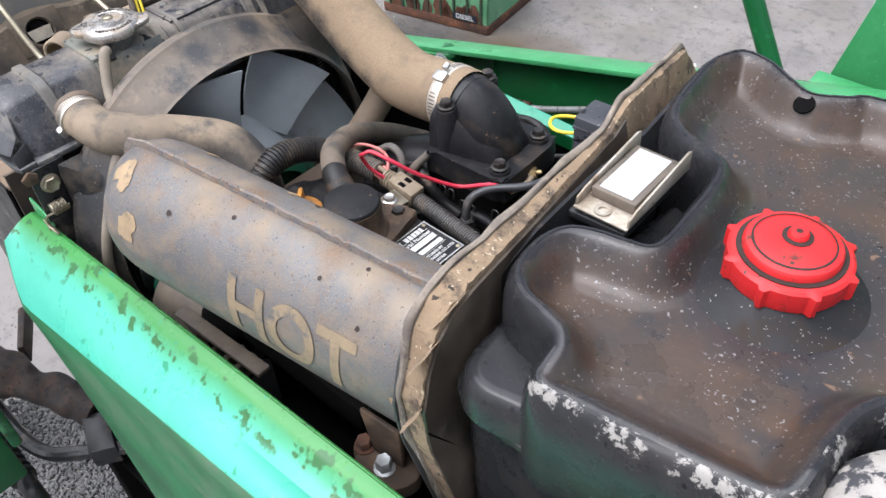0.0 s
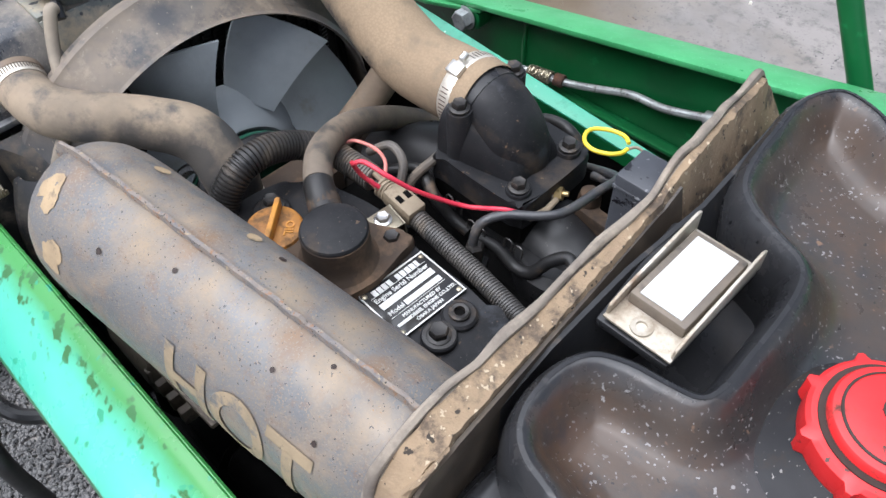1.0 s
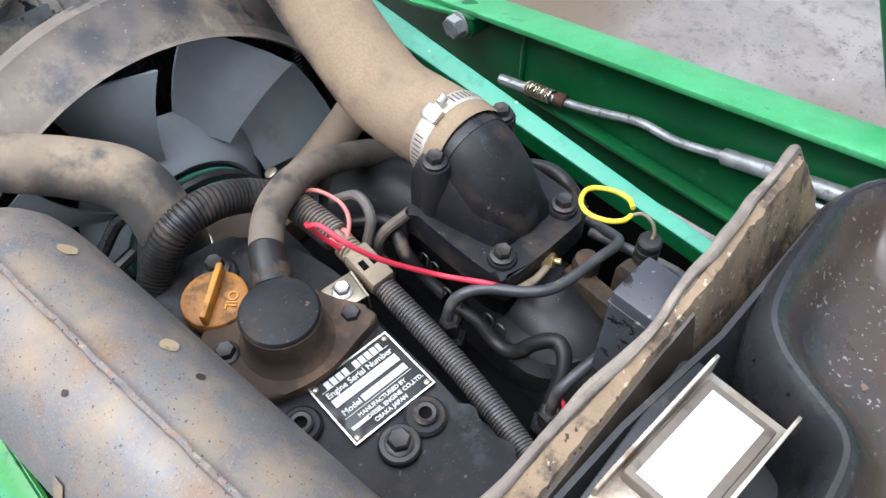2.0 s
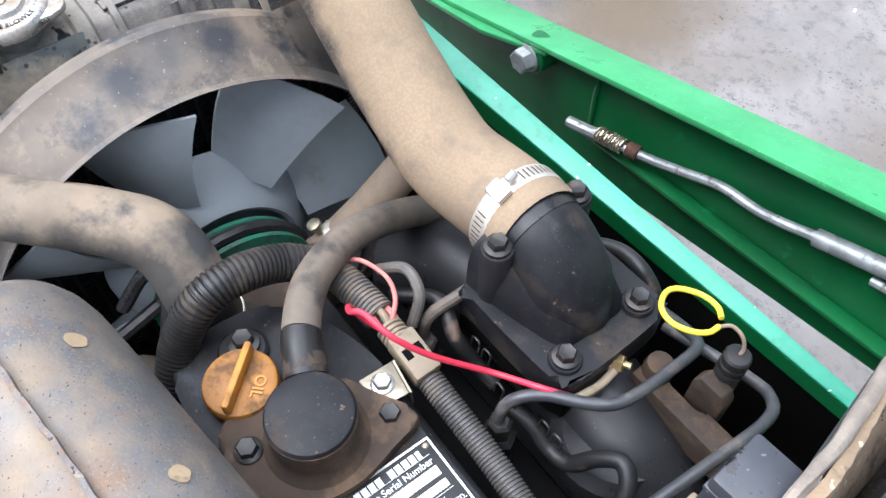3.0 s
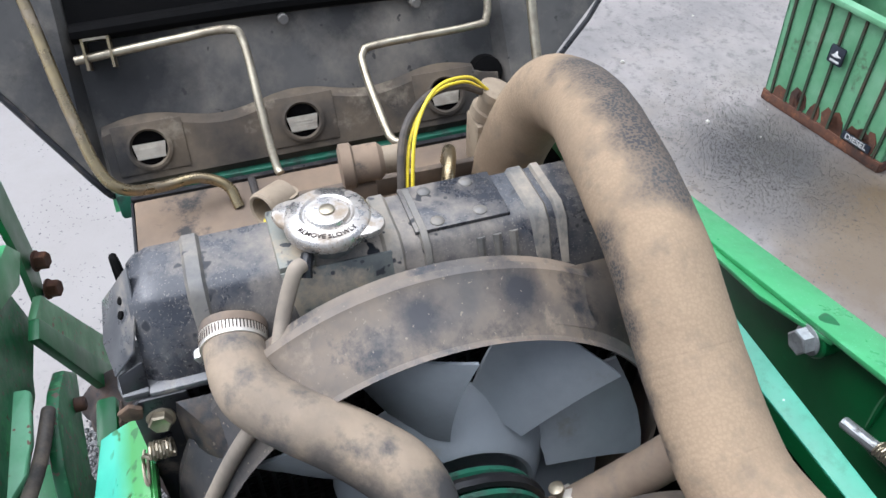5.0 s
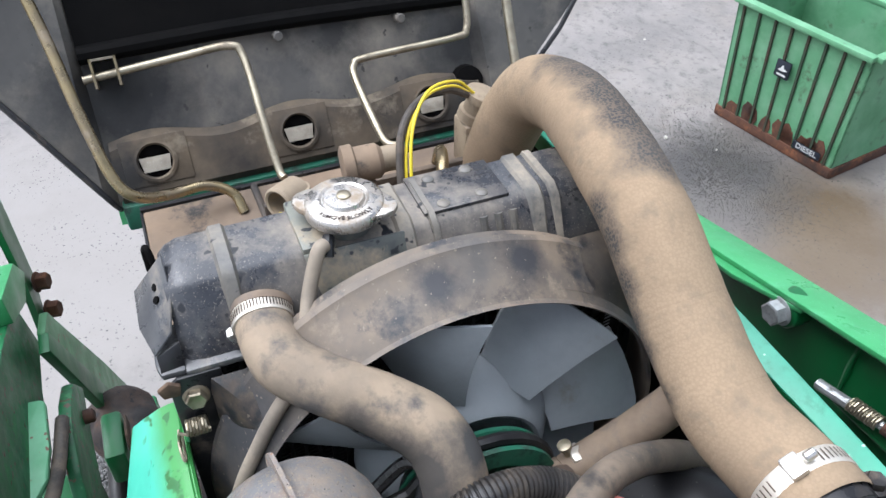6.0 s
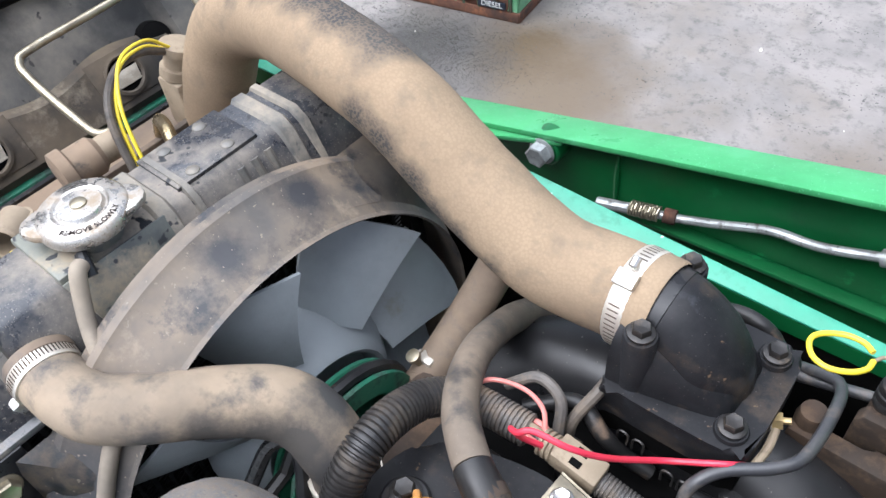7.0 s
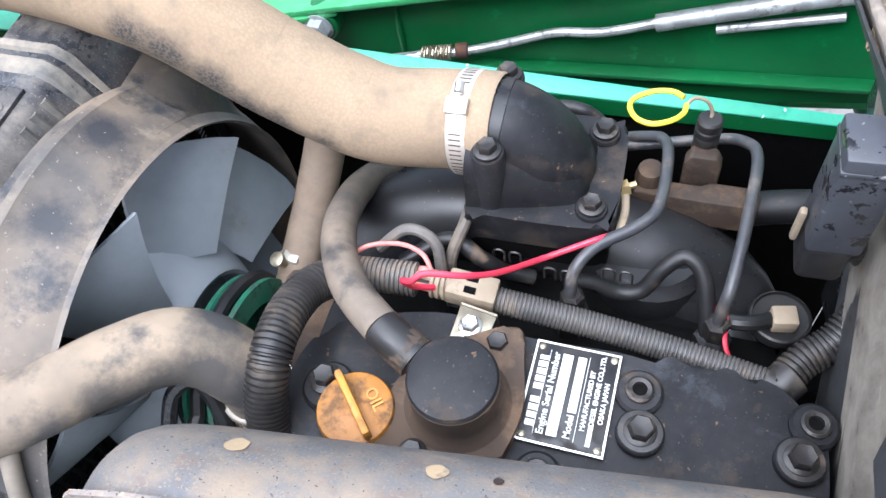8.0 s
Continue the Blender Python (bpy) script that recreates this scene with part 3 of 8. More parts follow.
    "shield_skin": material("slate_grey_skin", (0.055, 0.058, 0.059), 0.5, second=(0.028, 0.0295, 0.0305), scale=9, dust=(0.062, 0.059, 0.054), dust_scale=18, dust_mix=(0.55, 0.75), bump=0.12),
    "rib_dust": material("dusty_pressed_rib", (0.075, 0.075, 0.072), 0.4, second=(0.14, 0.128, 0.108), scale=26, mix=(0.4, 0.6), dust=(0.27, 0.235, 0.185), dust_scale=22, dust_mix=(0.46, 0.64), bump=0.2, flecks=(((0.02, 0.021, 0.025), 70, 0.65),)),
    "hose_grey": material("dusty_grey_hose", (0.105, 0.086, 0.067), 0.75, second=(0.16, 0.125, 0.092), scale=14, dust=(0.035, 0.033, 0.032), dust_scale=26, dust_mix=(0.50, 0.66), dust_rough=0.5, bump=0.2, flecks=(((0.22, 0.18, 0.135), 420, 0.70),)),
    "hem": material("grey_hem_cloth", (0.23, 0.195, 0.155), 0.95, second=(0.12, 0.10, 0.085), scale=26, dust=(0.32, 0.27, 0.21), dust_scale=40, dust_mix=(0.5, 0.7), bump=0.6, bump_scale=420),
    "shield_back": material("dusty_shield_back", (0.016, 0.0155, 0.016), 0.4, second=(0.05, 0.038, 0.028), scale=9, dust=(0.13, 0.10, 0.07), dust_scale=10, dust_mix=(0.5, 0.7), bump=0.12),
    "cast_dusty": material("dirty_black_casting", (0.0095, 0.0097, 0.011), 0.46, second=(0.02, 0.0197, 0.021), scale=20, dust=(0.075, 0.055, 0.039), dust_scale=19, dust_mix=(0.54, 0.74), rust=(0.032, 0.034, 0.039), rust_scale=30, rust_mix=(0.58, 0.68), specks=(0.08, 0.072, 0.064), speck_scale=620, speck_cut=0.735, bump=0.13, bump_scale=900, spec=0.2, flecks=(((0.11, 0.075, 0.048), 150, 0.70),)),
    "aged_zinc": material("aged_zinc_sheet", (0.52, 0.48, 0.41), 0.45, 0.5, second=(0.3, 0.255, 0.19), scale=26, dust=(0.20, 0.14, 0.09), dust_scale=34, dust_mix=(0.52, 0.68), bump=0.15),
    "galv": material("spotted_galvanised_rod", (0.40, 0.42, 0.42), 0.42, 0.55, second=(0.27, 0.28, 0.275), scale=45, mix=(0.42, 0.58), dust=(0.10, 0.095, 0.085), dust_scale=70, dust_mix=(0.56, 0.66), dust_rough=0.7, bump=0.3),
    "dusty_case": material("dusty_grey_case", (0.09, 0.078, 0.066), 0.55, second=(0.15, 0.12, 0.09), scale=24, dust=(0.04, 0.036, 0.033), dust_scale=30, dust_mix=(0.56, 0.68), bump=0.15),
    "conduit_dark": material("dark_dusty_conduit", (0.045, 0.043, 0.042), 0.5, second=(0.08, 0.072, 0.064), scale=24, dust=(0.13, 0.105, 0.08), dust_scale=36, dust_mix=(0.56, 0.74), bump=0.1),
    "pipe_black": material("dusty_steel_pipe", (0.03, 0.031, 0.036), 0.38, second=(0.055, 0.054, 0.054), scale=40, dust=(0.15, 0.125, 0.10), dust_scale=34, dust_mix=(0.54, 0.72), bump=0.08),
    "bracket_brown": material("oily_brown_bracket", (0.05, 0.032, 0.021), 0.7, second=(0.03, 0.023, 0.018), scale=26, dust=(0.11, 0.072, 0.045), dust_scale=30, dust_mix=(0.52, 0.7), bump=0.25, spec=0.25),
    "hook_green": material("chipped_dark_green", (0.016, 0.14, 0.048), 0.45, second=(0.01, 0.075, 0.028), scale=22, dust=(0.09, 0.26, 0.12), dust_scale=36, dust_mix=(0.54, 0.64), specks=(0.10, 0.055, 0.038), speck_scale=110, speck_cut=0.64, bump=0.25),
    "stone": material("grey_gravel", (0.17, 0.165, 0.16), 0.7, second=(0.10, 0.098, 0.096), scale=18, spread=0.3, bump=0.4),
    "axle_rust": material("oily_rusty_casting", (0.05, 0.03, 0.021), 0.7, second=(0.016, 0.013, 0.012), scale=17, mix=(0.42, 0.58), dust=(0.09, 0.046, 0.027), dust_scale=24, dust_mix=(0.56, 0.7), bump=0.5, flecks=(((0.012, 0.011, 0.011), 90, 0.60),)),
    "litter": material("pale_litter", (0.6, 0.57, 0.5), 0.7, scale=30),
    "badge": material("dark_badge", (0.012, 0.018, 0.03), 0.35, scale=30),
}


# ---- building helpers ----
ORIGIN = {}


def thing(name, base, label, category, group="", kind=""):
    """An Empty at the thing's base, to which its parts are added."""
    e = new(name)
    e.empty_display_size = 0.05
    e.location = base
    ORIGIN[e.name] = Vector(base)
    return tagged(e, label, category, group, kind)


def smooth_faces(me, angle=35):
    me.polygons.foreach_set("use_smooth", [True] * len(me.polygons))
    me.set_sharp_from_angle(angle=radians(angle))


def part(name, bm, mat, parent=None, label="", smooth=True, base=None):
    """Links a bmesh, built in world places, as ONE mesh object under a thing or a part."""
    org = ORIGIN[parent.name] if parent else Vector(base)
    bmesh.ops.translate(bm, verts=bm.verts, vec=-org)
    me = bpy.data.meshes.new(name)
    bmesh.ops.recalc_face_normals(bm, faces=bm.faces)
    bm.to_mesh(me)
    bm.free()
    if smooth:
        smooth_faces(me)
    me.materials.append(M[mat])
    ob = new(name, me)
    if parent:
        ob.parent = parent
    else:
        ob.location = org
    ORIGIN[ob.name] = org
    return tagged(ob, label)


def single(name, bm, mat, base, label, category, group="", kind="", smooth=True):
    """A thing of one mesh."""
    return tagged(part(name, bm, mat, None, label, smooth, base), label, category, group, kind)


def box(lo, hi, bevel=0.0, bm=None, segments=2):
    bm = bm or bmesh.new()
    made = bmesh.ops.create_cube(bm, size=1.0)["verts"]
    for v in made:
        v.co = Vector([(a + b) / 2 + c * (b - a) for a, b, c in zip(lo, hi, v.co)])
    if bevel:
        edges = list({e for v in made for e in v.link_edges})
        bmesh.ops.bevel(bm, geom=edges, offset=bevel, segments=segments, affect="EDGES", profile=0.5)
    return bm


def moved(bm, m):
    bmesh.ops.transform(bm, matrix=m, verts=bm.verts)
    return bm


def basis(axis):
    a = Vector(axis).normalized()
    s = a.cross(Vector((0, 0, 1)))
    if s.length < 1e-4:
        s = Vector((1, 0, 0))
    s.normalize()
    return s, s.cross(a).normalized(), a


def lathe(profile, at, axis=(0, 0, 1), seg=24, bm=None, close=True, arc=None):
    """Turns (radius, height) rows round an axis."""
    bm = bm or bmesh.new()
    u, w, a = basis(axis)
    rings = []
    for r, h in profile:
        rings.append([bm.verts.new(Vector(at) + a * h + (u * math.cos(2 * math.pi * i / seg) + w * math.sin(2 * math.pi * i / seg)) * r) for i in range(seg)])
    for p, q in zip(rings, rings[1:]):
        for i in range(seg):
            j = (i + 1) % seg
            bm.faces.new((p[i], p[j], q[j], q[i]))
    if close:
        bm.faces.new(rings[0])
        bm.faces.new(rings[-1])
    return bm


def rod(p, q, r, seg=14, bm=None, bevel=0.0):
    p, q = Vector(p), Vector(q)
    h = (q - p).length
    c = min(bevel, r * 0.5, h * 0.4)
    profile = [(r - c, 0), (r, c), (r, h - c), (r - c, h)] if c else [(r, 0), (r, h)]
    return lathe(profile, p, q - p, seg, bm)


def spline(points, per=8):
    c = [Vector(p) for p in points]
    c = [2 * c[0] - c[1]] + c + [2 * c[-1] - c[-2]]
    out = []
    for i in range(1, len(c) - 2):
        a, b, d, e = c[i - 1:i + 3]
        for k in range(per):
            s = k / per
            out.append(0.5 * (2 * b + (d - a) * s + (2 * a - 5 * b + 4 * d - e) * s * s + (3 * b - a - 3 * d + e) * s ** 3))
    return out + [c[-2]]


def tube(points, radius, seg=14, per=8, bm=None, ridge=None, wobble=0.0, caps=True, raw=False):
    """A hose along a smooth line; ridge = (pitch, depth) makes it corrugated."""
    bm = bm or bmesh.new()
    line = list(map(Vector, points)) if raw else spline(points, per)
    if ridge:
        dist = [0.0]
        for p, q in zip(line, line[1:]):
            dist.append(dist[-1] + (q - p).length)
        count = int(dist[-1] / ridge[0])
        fine, radii = [], []
        for k in range(count * 6 + 1):
            s = dist[-1] * k / (count * 6)
            i = max(j for j in range(len(dist)) if dist[j] <= s + 1e-9)
            i = min(i, len(line) - 2)
            f = (s - dist[i]) / max(1e-9, dist[i + 1] - dist[i])
            fine.append(line[i].lerp(line[i + 1], f))
            radii.append(radius - ridge[1] * (1 if k % 6 in (0, 5) else 0))
        line = fine
    else:
        radii = [radius(i / (len(line) - 1)) if callable(radius) else radius for i in range(len(line))]
    rings, u = [], None
    for i, p in enumerate(line):
        a = (line[min(i + 1, len(line) - 1)] - line[max(i - 1, 0)]).normalized()
        if u is None:
            u = basis(a)[0]
        u = (u - a * u.dot(a)).normalized()
        w = a.cross(u)
        ring = []
        for k in range(seg):
            th = 2 * math.pi * k / seg
            r = radii[i]
            if wobble:
                r += wobble * noise.noise((p + u * math.cos(th) * 0.03) * 40)
            ring.append(bm.verts.new(p + (u * math.cos(th) + w * math.sin(th)) * r))
        rings.append(ring)
    for p, q in zip(rings, rings[1:]):
        for k in range(seg):
            j = (k + 1) % seg
            bm.faces.new((p[k], p[j], q[j], q[k]))
    if caps:
        bm.faces.new(rings[0])
        bm.faces.new(rings[-1])
    return bm


def prism(outline, z0, z1, bevel=0.0, bm=None, segments=2):
    """An upright slab over a closed outline of (x, y) points, rounded at its top edge."""
    bm = bm or bmesh.new()
    low = [bm.verts.new((x, y, z0)) for x, y in outline]
    top = [bm.verts.new((x, y, z1)) for x, y in outline]
    bm.faces.new(low)
    cap = bm.faces.new(top)
    for i in range(len(low)):
        j = (i + 1) % len(low)
        bm.faces.new((low[i], low[j], top[j], top[i]))
    if bevel:
        bmesh.ops.bevel(bm, geom=list(cap.edges), offset=bevel, segments=segments, affect="EDGES", profile=0.5)
    return bm


def closed_spline(points, per=6):
    n, out = len(points), []
    c = [Vector((*p, 0)) for p in points]
    for i in range(n):
        a, b, d, e = c[i - 1], c[i], c[(i + 1) % n], c[(i + 2) % n]
        for k in range(per):
            s = k / per
            v = 0.5 * (2 * b + (d - a) * s + (2 * a - 5 * b + 4 * d - e) * s * s + (3 * b - a - 3 * d + e) * s ** 3)
            out.append((v.x, v.y))
    return out


def offset(outline, d):
    """The outline moved inwards by d."""
    n, out = len(outline), []
    area = sum(outline[i - 1][0] * outline[i][1] - outline[i][0] * outline[i - 1][1] for i in range(n))
    sign = 1 if area > 0 else -1
    for i in range(n):
        (ax, ay), (bx, by) = outline[i - 1], outline[(i + 1) % n]
        t = Vector((bx - ax, by - ay)).normalized()
        out.append((outline[i][0] - sign * t.y * d, outline[i][1] + sign * t.x * d))
    return out


def hexbolt(parent, at, axis=(0, 0, 1), across=0.012, height=0.0075, flange=0.0088, mat="bolt", washer=0.0, name="bolt", label=""):
    """A hexagon bolt head with its flange, seated at a place."""
    r = across / 2 / math.cos(math.pi / 6)
    bm = lathe([(flange * 0.6, -0.003), (flange, 0), (flange, 0.0013), (r, 0.0024)], at, axis, 20, close=True)
    lathe([(r, 0.0015), (r, height - 0.0012), (r * 0.86, height), (r * 0.45, height - 0.0006)], at, axis, 6, bm)
    if washer:
        lathe([(washer, -0.002), (washer, 0.0004), (flange, 0.0008)], at, axis, 24, bm)
    return part(name, bm, mat, parent, label)


def lettering(text, size, depth=0.0005, bold=0.0):
    """The outline of written words as a flat mesh in x and y, centred."""
    cu = bpy.data.curves.new("words", "FONT")
    cu.body, cu.size, cu.extrude, cu.offset = text, size, depth, bold
    cu.align_x, cu.align_y = "CENTER", "CENTER"
    ob = bpy.data.objects.new("words", cu)
    scene.collection.objects.link(ob)
    bpy.context.view_layer.update()
    me = bpy.data.meshes.new_from_object(ob.evaluated_get(bpy.context.evaluated_depsgraph_get()))
    bm = bmesh.new()
    bm.from_mesh(me)
    bpy.data.objects.remove(ob)
    bpy.data.meshes.remove(me)
    bpy.data.curves.remove(cu)
    return bm


def placed(origin, right, up):
    """The pose whose x runs right and whose y runs up on a surface."""
    r = Vector(right).normalized()
    n = r.cross(Vector(up)).normalized()
    u = n.cross(r)
    return Matrix(((r.x, u.x, n.x, origin[0]), (r.y, u.y, n.y, origin[1]), (r.z, u.z, n.z, origin[2]), (0, 0, 0, 1)))


def clamp_ring(name, at, axis, r, width, label, screw_way, mat="clamp"):
    """A worm-drive hose clamp: slotted band, housing, screw."""
    ob = thing(name, at, label, "hose clamp", "hose clamps")
    a = Vector(axis).normalized()
    s = Vector(at) - a * width / 2
    part("band", lathe([(r - 0.002, 0), (r + 0.0008, 0), (r + 0.0012, 0.0008), (r + 0.0012, width - 0.0008), (r + 0.0008, width), (r - 0.002, width)], s, a, 40), mat, ob)
    u = Vector(screw_way)
    u = (u - a * u.dot(a)).normalized()
    w = a.cross(u)
    c = Vector(at) + u * (r + 0.003)
    m = Matrix((( w.x, a.x, u.x, c.x), (w.y, a.y, u.y, c.y), (w.z, a.z, u.z, c.z), (0, 0, 0, 1)))
    part("housing", moved(box((-0.006, -width * 0.56, -0.003), (0.006, width * 0.56, 0.0028), 0.0015), m), "steel", ob, "bright screw housing")
    part("screw", rod(c + w * 0.008 + u * 0.0015, c + w * 0.016 + u * 0.0015, 0.0034, 10, bevel=0.001), "steel", ob)
    slots = bmesh.new()
    for k in range(26):
        th = 0.5 + k * 0.102
        for sg in (1, -1):
            d = u * math.cos(th * sg) + w * math.sin(th * sg)
            t = a.cross(d)
            q = Vector(at) + d * (r + 0.0016)
            slots.faces.new([slots.verts.new(q + a * width * 0.3 * sa + t * 0.0005 * st) for sa, st in ((-1, -1), (1, -1), (1, 1), (-1, 1))])
    tagged(part("slotting", slots, "cast_brown", ob, "brown worm slots", smooth=False), kind="stuff")
    return ob


# ---- ground and yard ----
bm = bmesh.new()
bmesh.ops.create_grid(bm, x_segments=60, y_segments=60, size=12)
for v in bm.verts:
    v.co.z = 0.006 * noise.noise(v.co * 0.8)
single("ground", bm, "ground", (0, 0, 0), "wet grey concrete yard with brown puddle stains", "ground", kind="structure")
bm = bmesh.new()
for x0, x1, y0, y1 in ((-900, 900, 12, 900), (-900, 900, -900, -12), (-900, -12, -12, 12), (12, 900, -12, 12)):
    bm.faces.new([bm.verts.new(p) for p in ((x0, y0, -0.02), (x1, y0, -0.02), (x1, y1, -0.02), (x0, y1, -0.02))])
single("yard_distance", bm, "ground", (0, 0, -0.02), "far grey concrete yard reaching the horizon", "ground", kind="structure")


def pebbles(name, count, where, size, mat, label, category, seed):
    """Many small uneven stones in one mesh."""
    rng = random.Random(seed)
    seed_bm = bmesh.new()
    bmesh.ops.create_icosphere(seed_bm, subdivisions=1, radius=1.0)
    ball = [v.co.copy() for v in seed_bm.verts]
    tris = [[v.index for v in f.verts] for f in seed_bm.faces]
    seed_bm.free()
    verts, faces = [], []
    for _ in range(count):
        x, y = where(rng)
        r = size * rng.uniform(0.4, 1.3)
        m = Matrix.LocRotScale((x, y, r * 0.25), Euler((rng.random() * 6, rng.random() * 6, rng.random() * 6)), (r, r * rng.uniform(0.6, 1), r * rng.uniform(0.4, 0.8)))
        o = len(verts)
        verts += [m @ (v * rng.uniform(0.85, 1.1)) for v in ball]
        faces += [[o + k for k in f] for f in tris]
    me = bpy.data.meshes.new(name)
    me.from_pydata(verts, [], faces)
    me.materials.append(M[mat])
    return tagged(new(name, me), label, category, kind="stuff")



def gravel_place(r):
    """Dense in the middle of an uneven patch, thinning out at its rim."""
    turn, reach = r.uniform(0, 2 * math.pi), math.sqrt(r.random()) + r.gauss(0, 0.05)
    return -0.78 + 0.40 * reach * math.cos(turn), -0.36 + 0.36 * reach * math.sin(turn)


pebbles("gravel", 18000, gravel_place, 0.0062, "stone", "loose grey gravel on the wet yard", "gravel", 3)
pebbles("grit", 9000, lambda r: (-1.52 + r.gauss(0, 0.17), 1.46 + r.gauss(0, 0.11)), 0.0017, "grit", "dark grit washed against the green bin", "gravel", 4)
pebbles("litter", 26, lambda r: (r.uniform(-2.4, 0.4), r.uniform(0.9, 2.4)), 0.009, "litter", "small pale scraps on the concrete", "litter", 5)

# ---- green bin with a fuel label ----
bin_c, bin_l, bin_r = Vector((-1.365, 1.742, 0)), Vector((-1.81, 1.652, 0)), Vector((-1.41, 2.055, 0))
bin_h = 0.42
bin_ob = thing("fuel_bin", (-1.6, 1.85, 0), "faded green ribbed metal bin, rusty along its foot, on the concrete", "bin")
back = bin_l + bin_r - bin_c
mid = (bin_l + bin_r) / 2


def bin_wall(a, b, name="side_wall"):
    """One wall, wider at the top, with its thickness."""
    bm = bmesh.new()
    inward = (mid - (a + b) / 2).normalized() * 0.006
    flare = 1.06
    ta, tb = mid + (a - mid) * flare + Vector((0, 0, bin_h)), mid + (b - mid) * flare + Vector((0, 0, bin_h))
    vs = [bm.verts.new(p) for p in (a, b, tb, ta, a + inward, b + inward, tb + inward, ta + inward)]
    for f in ((0, 1, 2, 3), (7, 6, 5, 4), (0, 4, 5, 1), (1, 5, 6, 2), (2, 6, 7, 3), (3, 7, 4, 0)):
        bm.faces.new([vs[i] for i in f])
    return part(name, bm, "bin_green", bin_ob, smooth=False)


front_wall = bin_wall(bin_l, bin_c, "front_wall")
for a, b in ((bin_c, bin_r), (bin_r, back), (back, bin_l)):
    bin_wall(a, b)
front = (bin_c - bin_l).normalized()
out = Vector((front.y, -front.x, 0))
for k in range(8):
    f = 0.06 + k * 0.126
    low = bin_l.lerp(bin_c, f)
    top = mid + (low - mid) * 1.06 + Vector((0, 0, bin_h))
    bm = bmesh.new()
    w = 0.0042
    quad = [low - front * w, low + front * w, top + front * w, top - front * w]
    vs = [bm.verts.new(p + out * d + Vector((0, 0, 0.02 if i < 2 else -0.02))) for d in (0.001, 0.007) for i, p in enumerate(quad)]
    for fc in ((0, 1, 2, 3), (7, 6, 5, 4), (0, 4, 5, 1), (1, 5, 6, 2), (2, 6, 7, 3), (3, 7, 4, 0)):
        bm.faces.new([vs[i] for i in fc])
    part("rib", bm, "bin_rib", front_wall, smooth=False)
for a, b in ((bin_l, bin_c), (bin_c, bin_r), (bin_r, back), (back, bin_l)):
    ta, tb = mid + (a - mid) * 1.075 + Vector((0, 0, bin_h)), mid + (b - mid) * 1.075 + Vector((0, 0, bin_h))
    d = (tb - ta).normalized()
    part("rim", moved(box((0, -0.02, -0.012), ((tb - ta).length, 0.012, 0.006), 0.004), placed(ta, d, Vector((0, 0, 1)).cross(d))), "bin_green", bin_ob)
    d = (b - a).normalized()
    part("rust_skirt", moved(box((-0.004, -0.008, 0.0), ((b - a).length + 0.004, 0.006, 0.035), 0.003), placed(a, d, Vector((0, 0, 1)).cross(d))), "rust", bin_ob, "flaking rust along the foot")
rng = random.Random(8)
for k in range(16):
    f = rng.uniform(0.12, 0.95)
    p = bin_l.lerp(bin_c, f) + out * 0.0035 + Vector((0, 0, 0.05 + rng.uniform(0, 0.02)))
    outline = [(0.024 * math.cos(a / 9 * 6.283) * rng.uniform(0.7, 1.2), 0.036 * math.sin(a / 9 * 6.283) * rng.uniform(0.6, 1.3)) for a in range(9)]
    part("rust_patch", moved(prism(outline, 0, 0.001), placed(p, front, (0, 0, 1))), "rust", front_wall, "orange rust patch", smooth=False)
badge_at = bin_l.lerp(bin_c, 0.46) + out * 0.02 + Vector((0, 0, 0.27))
badge = part("badge", moved(box((-0.026, -0.028, -0.002), (0.026, 0.028, 0.002), 0.004), placed(badge_at, front, (0, 0, 1))), "badge", bin_ob, "dark blue badge with a white shape")
shape = [(-0.016, -0.004), (-0.006, 0.004), (-0.002, 0.014), (0.003, 0.012), (0.004, 0.004), (0.018, 0.0), (0.008, -0.004), (-0.004, -0.006)]
part("emblem", moved(prism(shape, 0.0022, 0.0034), placed(badge_at, front, (0, 0, 1))), "plate_white", badge, "plain white shape", smooth=False)
part("emblem_bar", moved(box((-0.016, -0.021, 0.0022), (0.016, -0.015, 0.0034)), placed(badge_at, front, (0, 0, 1))), "plate_white", badge, smooth=False)
tag_at = bin_l.lerp(bin_c, 0.8) + out * 0.011 + Vector((0, 0, 0.055))
tag = part("fuel_tag", moved(box((-0.05, -0.013, -0.001), (0.05, 0.013, 0.001), 0.002), placed(tag_at, front, (0, 0, 1))), "badge", bin_ob, "black tag with white letters")
part("lettering", moved(lettering("DIESEL", 0.026), placed(tag_at + out * 0.0016, front, (0, 0, 1))), "plate_white", tag, smooth=False)


# ---- loader boom, rail and posts of the far side ----
def slab(points, thick, axis, bevel=0.0):
    """A plate with a closed outline given in 3D, thickened along an axis."""
    bm = bmesh.new()
    a = Vector(axis)
    low = [bm.verts.new(Vector(p)) for p in points]
    top = [bm.verts.new(Vector(p) + a * thick) for p in points]
    bm.faces.new(low)
    bm.faces.new(top)
    for i in range(len(low)):
        j = (i + 1) % len(low)
        bm.faces.new((low[i], low[j], top[j], top[i]))
    if bevel:
        bmesh.ops.bevel(bm, geom=list(bm.edges), offset=bevel, segments=2, affect="EDGES", profile=0.5)
    return bm


def boom_z(x):
    return 0.995 + 0.25 * x


boom = thing("loader_boom", (-0.2, 0.47, 0.85), "green painted steel loader boom with chipped edges", "loader boom")
xa, xb = -0.95, 0.62
